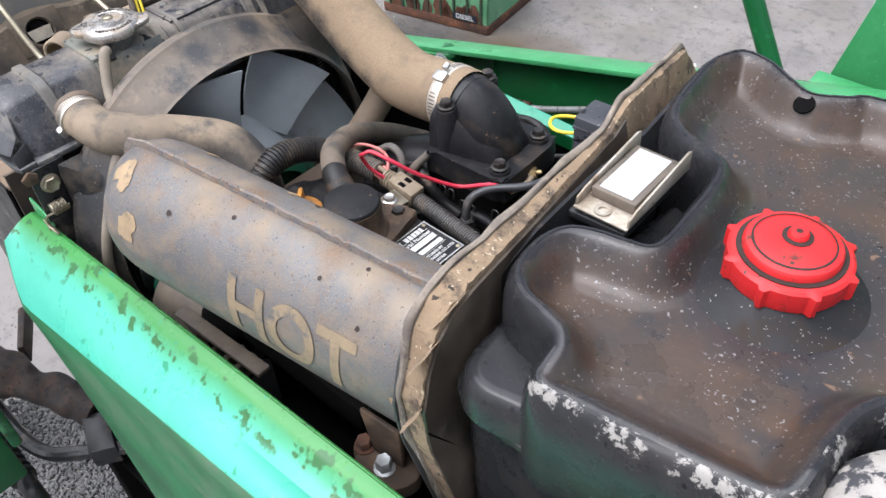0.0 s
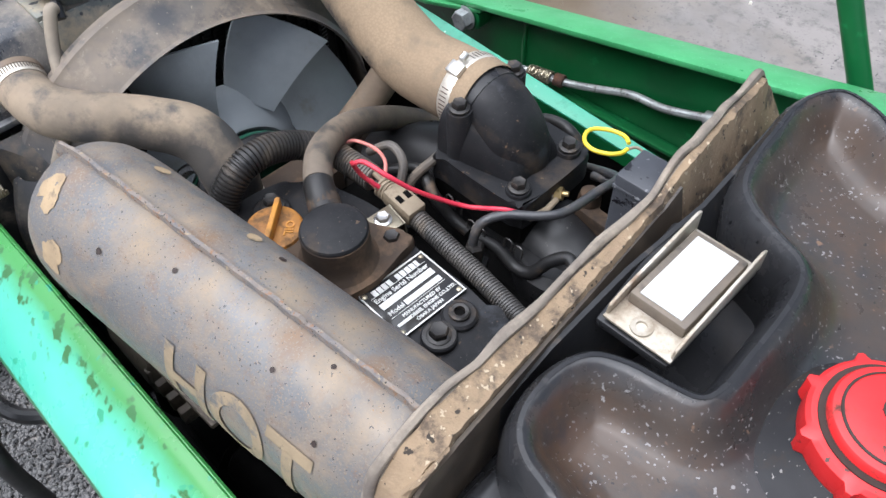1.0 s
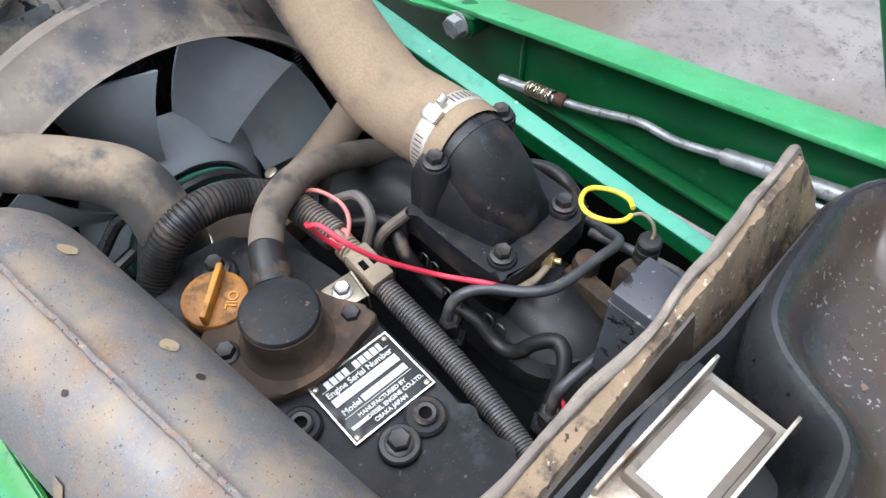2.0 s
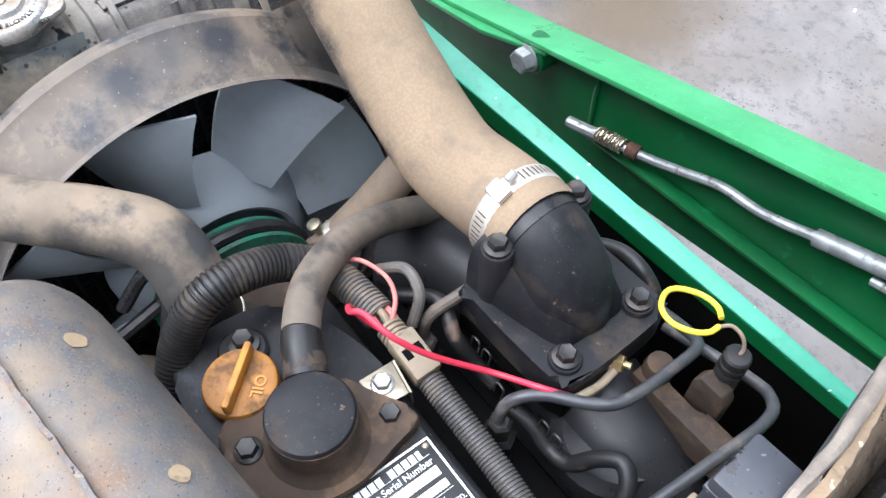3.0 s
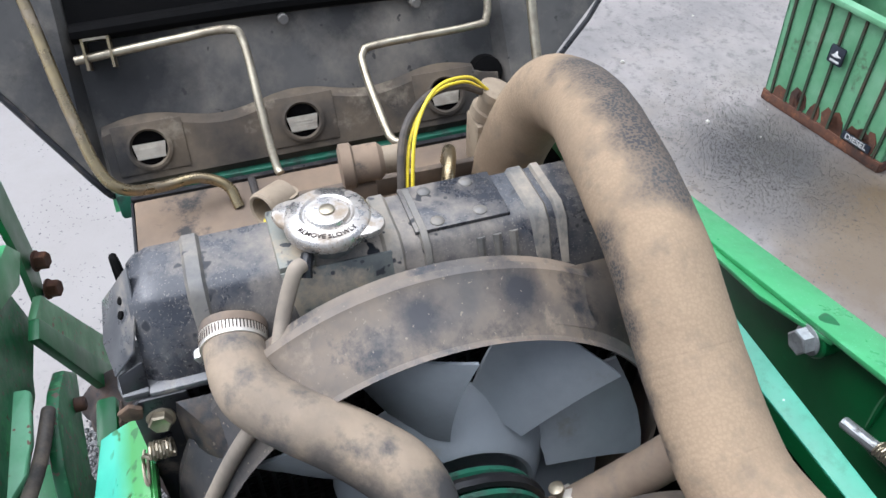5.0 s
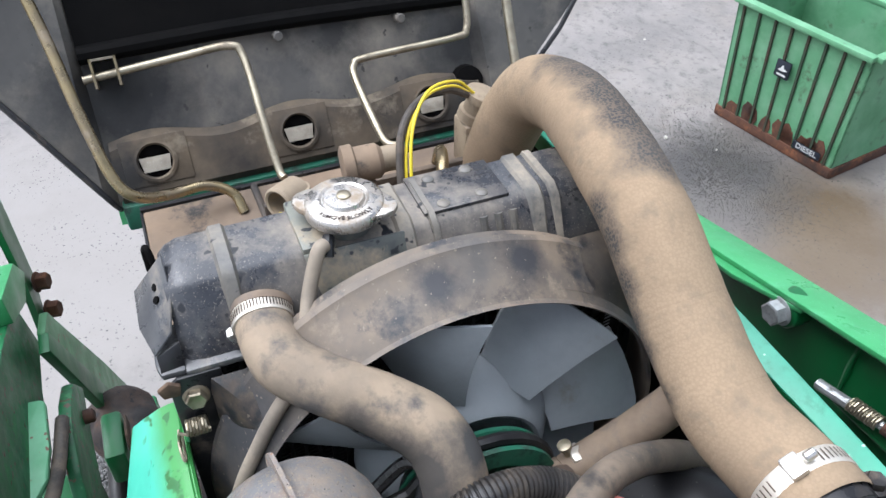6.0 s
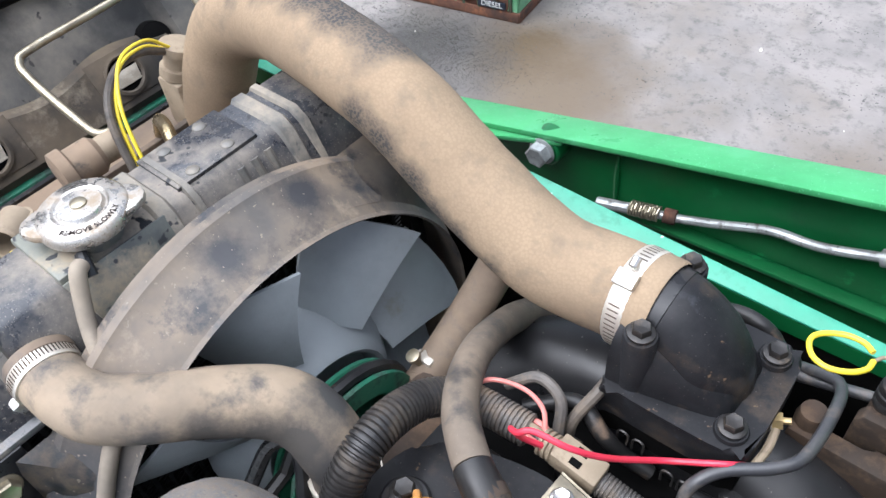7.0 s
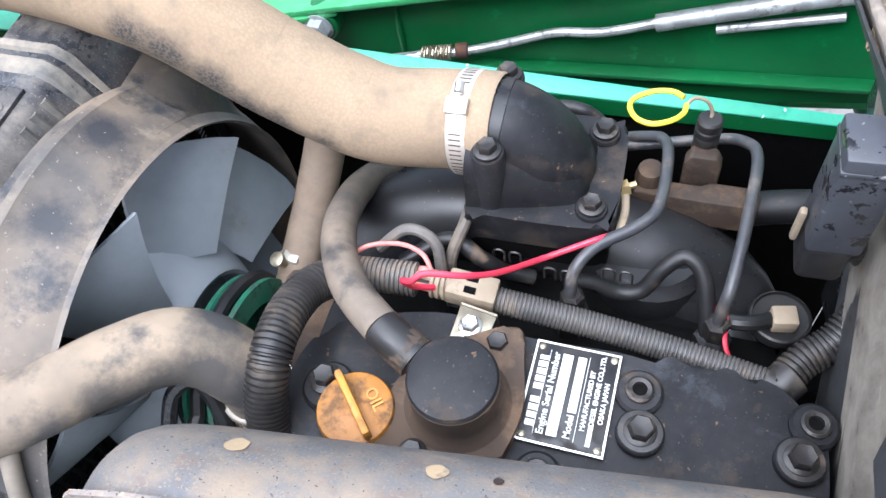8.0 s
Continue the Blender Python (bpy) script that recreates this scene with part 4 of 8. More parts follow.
# the web's shade comes from the darker green, the flange keeps the lit one
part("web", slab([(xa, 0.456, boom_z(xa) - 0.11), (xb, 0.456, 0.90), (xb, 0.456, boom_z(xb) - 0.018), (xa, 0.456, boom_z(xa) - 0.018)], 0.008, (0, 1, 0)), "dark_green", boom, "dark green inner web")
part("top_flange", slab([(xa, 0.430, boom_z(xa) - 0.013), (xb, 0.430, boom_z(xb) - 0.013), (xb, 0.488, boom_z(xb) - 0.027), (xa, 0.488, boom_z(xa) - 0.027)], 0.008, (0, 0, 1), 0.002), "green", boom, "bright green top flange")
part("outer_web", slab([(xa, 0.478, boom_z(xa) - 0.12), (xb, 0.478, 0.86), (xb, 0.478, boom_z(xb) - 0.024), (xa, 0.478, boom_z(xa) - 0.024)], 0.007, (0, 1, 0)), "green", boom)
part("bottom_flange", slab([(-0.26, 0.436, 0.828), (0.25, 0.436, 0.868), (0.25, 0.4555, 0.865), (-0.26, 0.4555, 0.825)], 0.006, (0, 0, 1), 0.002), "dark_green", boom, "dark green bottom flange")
part("mount_post", box((0.585, 0.457, 0.0), (0.625, 0.4765, 0.95), 0.003), "dark_green", boom)
part("gusset", slab([(-0.62, 0.415, 0.838), (-0.42, 0.418, 0.872), (-0.33, 0.432, 0.893), (-0.33, 0.440, 0.893), (-0.62, 0.45, 0.822)], 0.006, (0, 0, 1), 0.0015), "green", boom)
part("weld_seam", tube([(-0.27, 0.455, 0.83), (-0.271, 0.455, 0.87), (-0.27, 0.455, 0.915)], 0.003, 8, wobble=0.002), "dark_green", boom)
part("pivot_boss", rod((-0.353, 0.456, 0.878), (-0.353, 0.431, 0.878), 0.021, 24, bevel=0.002), "dark_green", boom)
hexbolt(boom, (-0.353, 0.4295, 0.878), (0, -1, 0), 0.024, 0.015, 0.0165, "galv", 0.0, label="grey hexagon pivot bolt")
single("canopy_post", rod((0.646, 0.53, 0.0), (0.030, 0.53, 1.12), 0.012, 20, bevel=0.002), "dark_green", (0.646, 0.53, 0.0), "dark green round steel strut leaning behind the boom", "post")
fender = thing("rear_fender", (0.4, 0.62, 0.9), "green sheet-metal fender behind the fuel tank", "fender")
part("panel", slab([(0.135, 0.60, 0.90), (0.70, 0.60, 0.90), (0.70, 0.62, 1.42), (0.245, 0.62, 1.42)], 0.006, (0, 1, 0), 0.002), "green", fender)
part("wheel_guard", slab([(0.56, 0.601, 0.0), (0.69, 0.601, 0.0), (0.69, 0.601, 0.905), (0.56, 0.601, 0.905)], 0.005, (0, 1, 0)), "green", fender)
part("lip", slab([(0.133, 0.575, 0.955), (0.7, 0.545, 0.955), (0.7, 0.599, 0.962), (0.135, 0.599, 0.962)], 0.006, (0, 0, 1), 0.002), "green", fender)

# control rod lying along the boom
ROD = [(-0.243, 0.428, 0.8556), (-0.1927, 0.4385, 0.859), (-0.1441, 0.444, 0.873), (-0.0975, 0.4465, 0.8905), (-0.0494, 0.444, 0.9), (0.005, 0.4455, 0.919)]
link = thing("control_rod", (-0.1, 0.45, 0.87), "bent silver control rod with a rusty spring, along the boom", "control rod")
part("rod", tube(ROD, 0.0048, 10), "galv", link)
coil = [Vector(ROD[0]).lerp(Vector(ROD[1]), 0.1 + k / 90 * 0.62) + Vector((0, math.cos(k * 0.75), math.sin(k * 0.75))) * 0.0078 for k in range(90)]
part("spring", tube(coil, 0.0014, 6, raw=True), "zinc", link, "small dull return spring")
part("rust_collar", rod(Vector(ROD[1]) - Vector((0.010, 0.002, 0)), Vector(ROD[1]) + Vector((0.003, 0.001, 0.0003)), 0.0085, 12, bevel=0.001), "rust", link, "rusty collar")
part("clevis", rod((-0.275, 0.422, 0.849), (-0.222, 0.432, 0.856), 0.0062, 10, bevel=0.001), "galv", link)
part("sleeve", tube([(0.0, 0.4450, 0.917), (0.06, 0.446, 0.937), (0.16, 0.447, 0.968), (0.24, 0.447, 0.985)], 0.0085, 12), "galv", link, "bright sleeve")
part("second_link", rod((0.055, 0.446, 0.916), (0.16, 0.447, 0.944), 0.0045, 10), "galv", link)


# ---- side panels of the engine bay ----
def far_edge(x):
    return Vector((x, 0.315 + 0.07 * x, 0.962 - 0.0923 * x))


far = thing("side_panel", (-0.1, 0.31, 0.6), "faded teal and green engine side panel with sky sheen and shade painted in, far side", "side panel", "side panels")
x0, x1 = -0.62, 0.22
e0, e1 = far_edge(x0), far_edge(x1)
part("top_lip", slab([e0, e1, e1 + Vector((0, -0.008, -0.003)), e0 + Vector((0, -0.028, -0.009))], 0.002, (0, 0, 1), 0.0007), "teal", far, "folded top lip, teal sky sheen in its colour")
# less light below the lip: a darker green band, then an added black sheet
part("sheet", slab([e0 + Vector((0, -0.028, -0.0095)), e1 + Vector((0, -0.008, -0.0035)), e1 + Vector((0, -0.008, -0.018)), e0 + Vector((0, -0.028, -0.030))], 0.002, (0, 1, 0)), "dark_green", far, "inner side, green darkened for shade")
part("inner_frame", slab([e0 + Vector((0, -0.0245, -0.024)), e1 + Vector((0, -0.0045, -0.014)), e1 + Vector((0, -0.0045, -0.5)), e0 + Vector((0, -0.0245, -0.55))], 0.003, (0, 1, 0)), "grimy_shade", far, "black sheet standing in for the dark gap below the lip")


def near_edge(x):
    return Vector((x, -0.1752 + 0.0141 * x, 0.9936 + 0.0536 * x))


near = thing("side_panel", (-0.1, -0.21, 0.5), "faded engine side panel with painted teal sky sheen and a spotted green lip, near side", "side panel", "side panels")


def crease(x):
    return max(-0.075, min(-0.012, -0.026 + 0.12 * x))


def top_line(x):
    c = crease(x)
    return [(0.0, -0.016), (0.0, -0.002), (-0.002, 0.0), (-0.005, -0.0004), (-0.010, -0.0018), (-0.0155, -0.005), (-0.021, -0.010), (-0.027, -0.0128 + (c + 0.012) * 0.06), (-0.036, -0.016 + (c + 0.012) * 0.25), (-0.045, c * 0.55 - 0.005), (-0.054, c * 0.82 - 0.002), (-0.0605, c - 0.0015), (-0.062, c - 0.004)]


def skirt_line(x):
    return [(-0.062, crease(x) - 0.0042), (-0.064, crease(x) - 0.012), (-0.060, crease(x) - 0.06), (-0.050, -0.30), (-0.040, -0.62)]


def swept(line, xs, edge, thick=0.0022):
    """A sheet drawn along the panel's edge, rounded off at its front end."""
    bm = bmesh.new()
    outer, inner = [], []
    for x in xs:
        p = edge(x)
        nose = max(0.0, min(1.0, (-0.345 - x) / 0.047)) ** 1.6
        row = [Vector((0, dy * (1 - 0.38 * nose), dz * (1 - (0.8 if dz > -0.1 else 0.0) * nose) - 0.002 * nose)) for dy, dz in line(x)]
        outer.append([bm.verts.new(p + v) for v in row])
        inner.append([bm.verts.new(p + v + Vector((0, thick, -thick * 0.6))) for v in row])
    n = len(outer[0])
    for i in range(len(xs) - 1):
        for k in range(n - 1):
            bm.faces.new((outer[i][k], outer[i + 1][k], outer[i + 1][k + 1], outer[i][k + 1]))
            bm.faces.new((inner[i][k + 1], inner[i + 1][k + 1], inner[i + 1][k], inner[i][k]))
        bm.faces.new((outer[i][0], inner[i][0], inner[i + 1][0], outer[i + 1][0]))
        bm.faces.new((outer[i][-1], outer[i + 1][-1], inner[i + 1][-1], inner[i][-1]))
    for i in (0, -1):
        for k in range(n - 1):
            bm.faces.new((outer[i][k], outer[i][k + 1], inner[i][k + 1], inner[i][k]))
    return bm


xs = [-0.392 + k * 0.006 for k in range(8)] + [-0.33 + k * 0.045 for k in range(16)]
part("top_face", swept(top_line, xs, near_edge), "panel_paint", near, "green rounded lip fading into painted glossy teal sky sheen")
part("mount_bracket", box((-0.2, -0.222, 0.40), (-0.16, -0.119, 0.41), 0.002), "grimy_shade", near)
part("skirt", swept(skirt_line, xs, near_edge), "skirt_green", near, "plain green lower skirt")
part("tab", slab([(-0.386, -0.179, 0.970), (-0.345, -0.179, 0.973), (-0.352, -0.179, 0.984), (-0.370, -0.179, 0.989), (-0.386, -0.179, 0.992)], 0.0025, (0, 1, 0), 0.0008), "green", near, "small raised tab at the panel's front")
part("wire_loop", tube([(-0.352, -0.1825, 0.983), (-0.340, -0.184, 0.9825), (-0.328, -0.1835, 0.9805), (-0.326, -0.182, 0.978), (-0.338, -0.1815, 0.979), (-0.350, -0.181, 0.981)], 0.0012, 8), "zinc", near, "bent wire latch loop")

# ---- loader frame seen past the radiator ----
lf = thing("loader_boom", (-0.65, -0.345, 0.0), "green loader boom arm with a diagonal brace and rusty bolts", "loader boom", "loader boom arms")
part("web", slab([(-0.718, -0.345, 0.844), (-0.745, -0.345, 0.745), (-0.726, -0.345, 0.752), (-0.661, -0.345, 0.748), (-0.642, -0.345, 0.735), (-0.30, -0.345, 0.80), (-0.30, -0.345, 0.93), (-0.60, -0.345, 0.88)], 0.012, (0, -1, 0), 0.002), "hook_green", lf, "dark green inner web")
part("cheek_plate", slab([(-0.607, -0.390, 0.80), (-0.600, -0.333, 0.80), (-0.596, -0.328, 0.80), (-0.532, -0.326, 0.80), (-0.493, -0.329, 0.80), (-0.461, -0.346, 0.80), (-0.466, -0.390, 0.80)], 0.010, (0, 0, -1), 0.003), "mint_green", lf, "cheek plate with rust specks, its green paled as if lit")
part("top_flange", slab([(-0.763, -0.338, 0.864), (-0.795, -0.338, 0.822), (-0.742, -0.338, 0.818), (-0.66, -0.338, 0.862), (-0.66, -0.338, 0.90)], 0.05, (0, -1, 0), 0.002), "green", lf, "pale green end of the top flange")
part("angle_bar", slab([(-0.868, -0.3455, 0.863), (-0.865, -0.3455, 0.761), (-0.821, -0.3455, 0.696), (-0.787, -0.3455, 0.716), (-0.811, -0.3455, 0.80), (-0.80, -0.3455, 0.98), (-0.87, -0.3455, 0.98)], 0.008, (0, -1, 0), 0.002), "dark_green", lf)
part("brace", slab([(-0.735, -0.32, 0.802), (-0.941, -0.32, 0.483), (-1.20, -0.32, 0.06), (-1.11, -0.32, 0.06), (-0.890, -0.32, 0.465), (-0.685, -0.32, 0.815)], 0.010, (0, -1, 0), 0.0015), "chipped_green", lf, "green diagonal brace with rust runs")
part("brace_flange", slab([(-0.684, -0.3165, 0.816), (-0.889, -0.3165, 0.466), (-1.109, -0.3165, 0.06), (-1.05, -0.3165, 0.06), (-0.843, -0.3165, 0.453), (-0.655, -0.3165, 0.813)], 0.012, (0, -1, 0), 0.0015), "dark_green", lf, "dark green edge of the brace")
part("brace_foot", box((-1.22, -0.36, 0.0), (-1.02, -0.30, 0.07), 0.006), "dark_green", lf)
for x, z in ((-0.838, 0.767), (-0.834, 0.719)):
    hexbolt(lf, (x, -0.3405, z), (0.25, 1, 0.1), 0.02, 0.016, 0.014, "rust", label="rusty bolt")
hook = thing("latch_hook", (-0.65, -0.345, 0.0), "notched dark green hook with a latch block, chipped edges", "hook")
part("hook_plate", slab([(-0.520, -0.262, 0.904), (-0.546, -0.262, 0.868), (-0.530, -0.262, 0.860), (-0.502, -0.262, 0.857), (-0.452, -0.262, 0.829), (-0.460, -0.262, 0.765), (-0.39, -0.262, 0.76), (-0.392, -0.262, 0.878), (-0.416, -0.262, 0.902), (-0.450, -0.262, 0.920), (-0.485, -0.262, 0.918)], 0.012, (0, -1, 0), 0.003), "hook_green", hook, "notched hook plate with chipped edges")
part("hook_arm", slab([(-0.47, -0.276, 0.84), (-0.40, -0.276, 0.84), (-0.40, -0.276, 0.70), (-0.44, -0.276, 0.70)], 0.058, (0, -1, 0), 0.004), "dark_green", hook)
block = part("hook_block", box((-0.555, -0.2615, 0.765), (-0.495, -0.240, 0.812), 0.005), "dark_green", hook, "small latch block")
part("latch_tongue", slab([(-0.545, -0.238, 0.812), (-0.512, -0.238, 0.818), (-0.500, -0.238, 0.80), (-0.545, -0.238, 0.795)], 0.003, (0, 1, 0), 0.001), "cast_brown", block)
part("latch_slot", box((-0.545, -0.2398, 0.776), (-0.512, -0.2385, 0.788), 0.0004), "grimy_shade", block)
part("hook_pin", rod((-0.50, -0.284, 0.875), (-0.50, -0.252, 0.875), 0.007, 14, bevel=0.002), "rust", hook)
part("lever", tube([(-0.585, -0.318, 0.775), (-0.52, -0.322, 0.782), (-0.46, -0.327, 0.80), (-0.41, -0.328, 0.83)], 0.0075, 12), "rubber_dusty", lf, "grey lever bar")
hook.scale, hook.location = (1.26, 1.26, 1.26), (-0.824, -0.414, -0.39)
axle = thing("front_axle", (-0.55, -0.2, 0.2), "rusty brown front axle tube with a black bent bar and hose", "axle")
part("beam", tube([(-0.815, -0.312, 0.50), (-0.758, -0.288, 0.50), (-0.697, -0.259, 0.50), (-0.655, -0.240, 0.49), (-0.60, -0.214, 0.475), (-0.555, -0.198, 0.465)], lambda q: 0.052 - 0.024 * min(1, max(0, (q - 0.1) * 2.2)), 20, 8, wobble=0.008), "axle_rust", axle, "rusty axle tube")
part("bent_bar", tube([(-0.78, -0.296, 0.45), (-0.716, -0.301, 0.45), (-0.617, -0.302, 0.45), (-0.555, -0.287, 0.45), (-0.516, -0.25, 0.45), (-0.469, -0.193, 0.45), (-0.43, -0.12, 0.45)], 0.012, 10), "black_metal", axle, "bent black bar")
part("wedge", slab([(-0.558, -0.222, 0.48), (-0.493, -0.250, 0.47), (-0.470, -0.215, 0.47), (-0.535, -0.190, 0.48)], 0.04, (0, 0, -1), 0.003), "black_metal", axle, "black wedge bracket")
part("thin_bracket", slab([(-0.832, -0.180, 0.50), (-0.745, -0.226, 0.50), (-0.741, -0.216, 0.50), (-0.828, -0.168, 0.50)], 0.04, (0, 0, -1), 0.002), "axle_rust", axle)
part("hose_sleeve", tube([(-0.675, -0.331, 0.45), (-0.587, -0.336, 0.45), (-0.541, -0.336, 0.45)], 0.020, 16, ridge=(0.016, 0.005)), "rubber", axle, "ribbed hose fitting")
part("hose", tube([(-0.76, -0.325, 0.46), (-0.675, -0.331, 0.45), (-0.541, -0.336, 0.45), (-0.51, -0.337, 0.44), (-0.50, -0.336, 0.40), (-0.50, -0.33, 0.30)], 0.014, 14), "rubber", axle, "black hydraulic hose")
part("stand", box((-0.585, -0.222, 0.0), (-0.545, -0.185, 0.46), 0.004), "grimy_shade", axle)


# ---- engine ----
engine = thing("engine", (-0.02, 0.06, 0.45), "grimy diesel engine block with brown dust, shade deepened in its black", "engine")
part("block", box((-0.19, -0.07, 0.50), (0.13, 0.125, 0.93), 0.012), "grimy_shade", engine)
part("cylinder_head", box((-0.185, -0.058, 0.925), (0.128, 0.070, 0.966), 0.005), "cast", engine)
part("sump", box((-0.17, -0.06, 0.36), (0.12, 0.12, 0.505), 0.02), "grimy_shade", engine)
# added floor and rear wall, closing the bay against light from the ground
part("belly_pan", box((-0.66, -0.2145, 0.392), (0.58, 0.286, 0.398)), "grimy_shade", engine, smooth=False)
part("rear_bulkhead", box((0.205, -0.2, 0.40), (0.211, 0.285, 0.815)), "grimy_shade", engine, smooth=False)
part("chassis_rail", box((-0.7, -0.12, 0.38), (0.6, -0.075, 0.5), 0.006), "grimy_shade", engine)
part("chassis_rail", box((-0.7, 0.16, 0.38), (0.6, 0.20, 0.5), 0.006), "grimy_shade", engine)
part("bell_housing", lathe([(0.12, 0), (0.17, 0.02), (0.18, 0.2), (0.15, 0.22)], (0.13, 0.03, 0.66), (1, 0, 0), 32), "grimy_shade", engine)
part("exhaust_manifold", box((-0.13, -0.125, 0.915), (0.06, -0.058, 0.955), 0.012), "grimy_shade", engine, "grimy exhaust manifold, shade deepened in its black")
part("exhaust_flange", prism(closed_spline([(0.074, -0.136), (0.10, -0.126), (0.126, -0.122), (0.140, -0.136), (0.132, -0.156), (0.108, -0.162), (0.084, -0.154)], 4), 0.940, 0.955, 0.003), "bracket_brown", engine, "brown exhaust flange with studs")
part("down_pipe", rod((0.09, -0.115, 0.93), (0.09, -0.11, 1.02), 0.020, 18), "grimy_shade", engine)
hexbolt(engine, (0.113, -0.147, 0.955), (0, 0, 1), 0.012, 0.013, 0.009, "galv", label="bright flange stud nut")
hexbolt(engine, (0.086, -0.143, 0.955), (0, 0, 1), 0.012, 0.010, 0.009, "rust")
part("exhaust_elbow", tube([(-0.12, -0.10, 0.94), (-0.16, -0.12, 0.90), (-0.17, -0.13, 0.82)], 0.03, 16), "grimy_shade", engine)
starter = thing("starter_motor", (0.0, -0.12, 0.74), "black starter motor low beside the engine", "starter")
part("motor_body", rod((-0.10, -0.115, 0.78), (0.09, -0.115, 0.78), 0.042, 22, bevel=0.006), "grimy_shade", starter)
part("solenoid", rod((-0.06, -0.13, 0.85), (0.06, -0.13, 0.85), 0.024, 18, bevel=0.004), "grimy_shade", starter)
alt = thing("alternator", (-0.23, -0.07, 0.86), "dusty alternator with slotted bracket and green pulley", "alternator")
part("case", lathe([(0.02, 0), (0.055, 0.006), (0.06, 0.02), (0.06, 0.09), (0.05, 0.1)], (-0.245, -0.10, 0.885), (1, 0, 0), 26), "dusty_case", alt)
part("pulley", lathe([(0.018, 0), (0.034, 0.002), (0.028, 0.01), (0.034, 0.018), (0.018, 0.02)], (-0.272, -0.10, 0.885), (1, 0, 0), 26), "pulley_green", alt, "green painted pulley")
part("slotted_bracket", tube([(-0.262, -0.055, 0.955), (-0.257, -0.03, 0.985), (-0.24, -0.02, 0.99), (-0.225, -0.035, 0.96), (-0.22, -0.05, 0.93)], 0.0055, 8), "black_metal", alt, "black slotted bracket")
part("stay", slab([(-0.18, -0.155, 0.93), (-0.05, -0.15, 0.935), (-0.05, -0.135, 0.935), (-0.18, -0.14, 0.93)], 0.006, (0, 0, 1), 0.002), "dusty_case", alt)
for k in range(4):
    part("vent_rib", box((-0.16 + k * 0.018, -0.158, 0.885), (-0.152 + k * 0.018, -0.122, 0.905), 0.002), "dusty_case", alt)

# valve cover
COVER = [(-0.178, -0.045), (-0.181, -0.01), (-0.176, 0.02), (-0.162, 0.039), (-0.128, 0.054), (-0.09, 0.062), (-0.06, 0.058), (-0.03, 0.056), (0.02, 0.058), (0.05, 0.056), (0.07, 0.062), (0.088, 0.056), (0.102, 0.06), (0.118, 0.055), (0.131, 0.044), (0.143, 0.032), (0.146, -0.01), (0.143, -0.055), (0.05, -0.058), (-0.05, -0.058), (-0.14, -0.056)]
cover = thing("valve_cover", (-0.02, 0.0, 0.966), "black cast valve cover with brown dust, bolted on the engine", "valve cover")
part("shell", prism(closed_spline(COVER, 4), 0.966, 0.9955, 0.0055, segments=3), "cast_dusty", cover)
for x, y, r in ((-0.053, 0.044, 0.014), (-0.151, -0.006, 0.017), (0.037, 0.0335, 0.0145), (0.136, 0.035, 0.014), (-0.012, -0.03, 0.014)):
    part("boss", lathe([(r, 0.98), (r, 0.9985), (r - 0.002, 1.0005), (0.006, 1.0005), (0.0055, 0.992)], (x, y, 0), seg=26), "cast_dusty", cover)
for x, y in ((0.037, 0.0335), (0.136, 0.035), (-0.012, -0.03)):
    part("hollow_bolt", lathe([(0.0085, 0.9995), (0.0085, 1.003), (0.007, 1.004), (0.0045, 1.0035), (0.0043, 0.999)], (x, y, 0), seg=20, close=False), "bolt", cover)
    part("bolt_hole", lathe([(0.0046, 1.0002), (0.001, 1.0003)], (x, y, 0), seg=16), "grimy_shade", cover, "dark hollow of the bolt")
hexbolt(cover, (0.041, 0.008, 1.0015), across=0.0135, height=0.009, flange=0.0098, washer=0.0128)
hexbolt(cover, (0.129, 0.012, 1.0015), across=0.0135, height=0.009, flange=0.0098, washer=0.0128)
hexbolt(cover, (-0.153, -0.003, 1.002), across=0.0125, height=0.009, flange=0.0105)
hexbolt(cover, (-0.053, 0.044, 1.002), across=0.012, height=0.007, flange=0.009)
hexbolt(cover, (-0.0845, -0.0375, 1.006), across=0.012, height=0.007, flange=0.009)
for x, y in ((0.041, 0.008), (0.129, 0.012)):
    part("spacer", lathe([(0.0142, 0.99), (0.0142, 1.0), (0.0132, 1.0012)], (x, y, 0), seg=26), "cast_dusty", cover)

# breather housing on the cover
br = thing("breather_housing", (-0.066, -0.002, 0.995), "round black breather housing with brown dust on the valve cover", "breather")
part("base_flange", prism(closed_spline([(-0.113, -0.03), (-0.10, 0.025), (-0.07, 0.045), (-0.042, 0.058), (-0.034, 0.035), (-0.028, 0.0), (-0.04, -0.04), (-0.07, -0.05), (-0.1, -0.05)], 5), 0.994, 1.006, 0.004), "cast_brown", br, "dusty brown base")
part("drum", lathe([(0.0345, 1.004), (0.0305, 1.009), (0.0280, 1.014), (0.0275, 1.020), (0.0275, 1.0375), (0.0262, 1.0390)], (-0.067, 0.0, 0), seg=44), "cast_brown", br, "brown dusty drum side")
part("lid", lathe([(0.0270, 1.0375), (0.0270, 1.0395), (0.0258, 1.0412), (0.0235, 1.0420), (0.006, 1.0424)], (-0.067, 0.0, 0), seg=44), "cast_dusty", br, "flat black lid")
part("spout", rod((-0.078, 0.006, 1.024), (-0.104, 0.018, 1.029), 0.0105, 18, bevel=0.001), "cast_brown", br, "brown spout")
BRE = [(-0.094, 0.0125, 1.0275), (-0.1219, 0.0269, 1.0343), (-0.1554, 0.0571, 1.0265), (-0.1831, 0.107, 1.0039), (-0.1992, 0.17, 0.9629), (-0.1998, 0.2312, 0.9172)]
vent = thing("breather_hose", BRE[0], "dusty black rubber breather hose, curved over the engine", "hose")
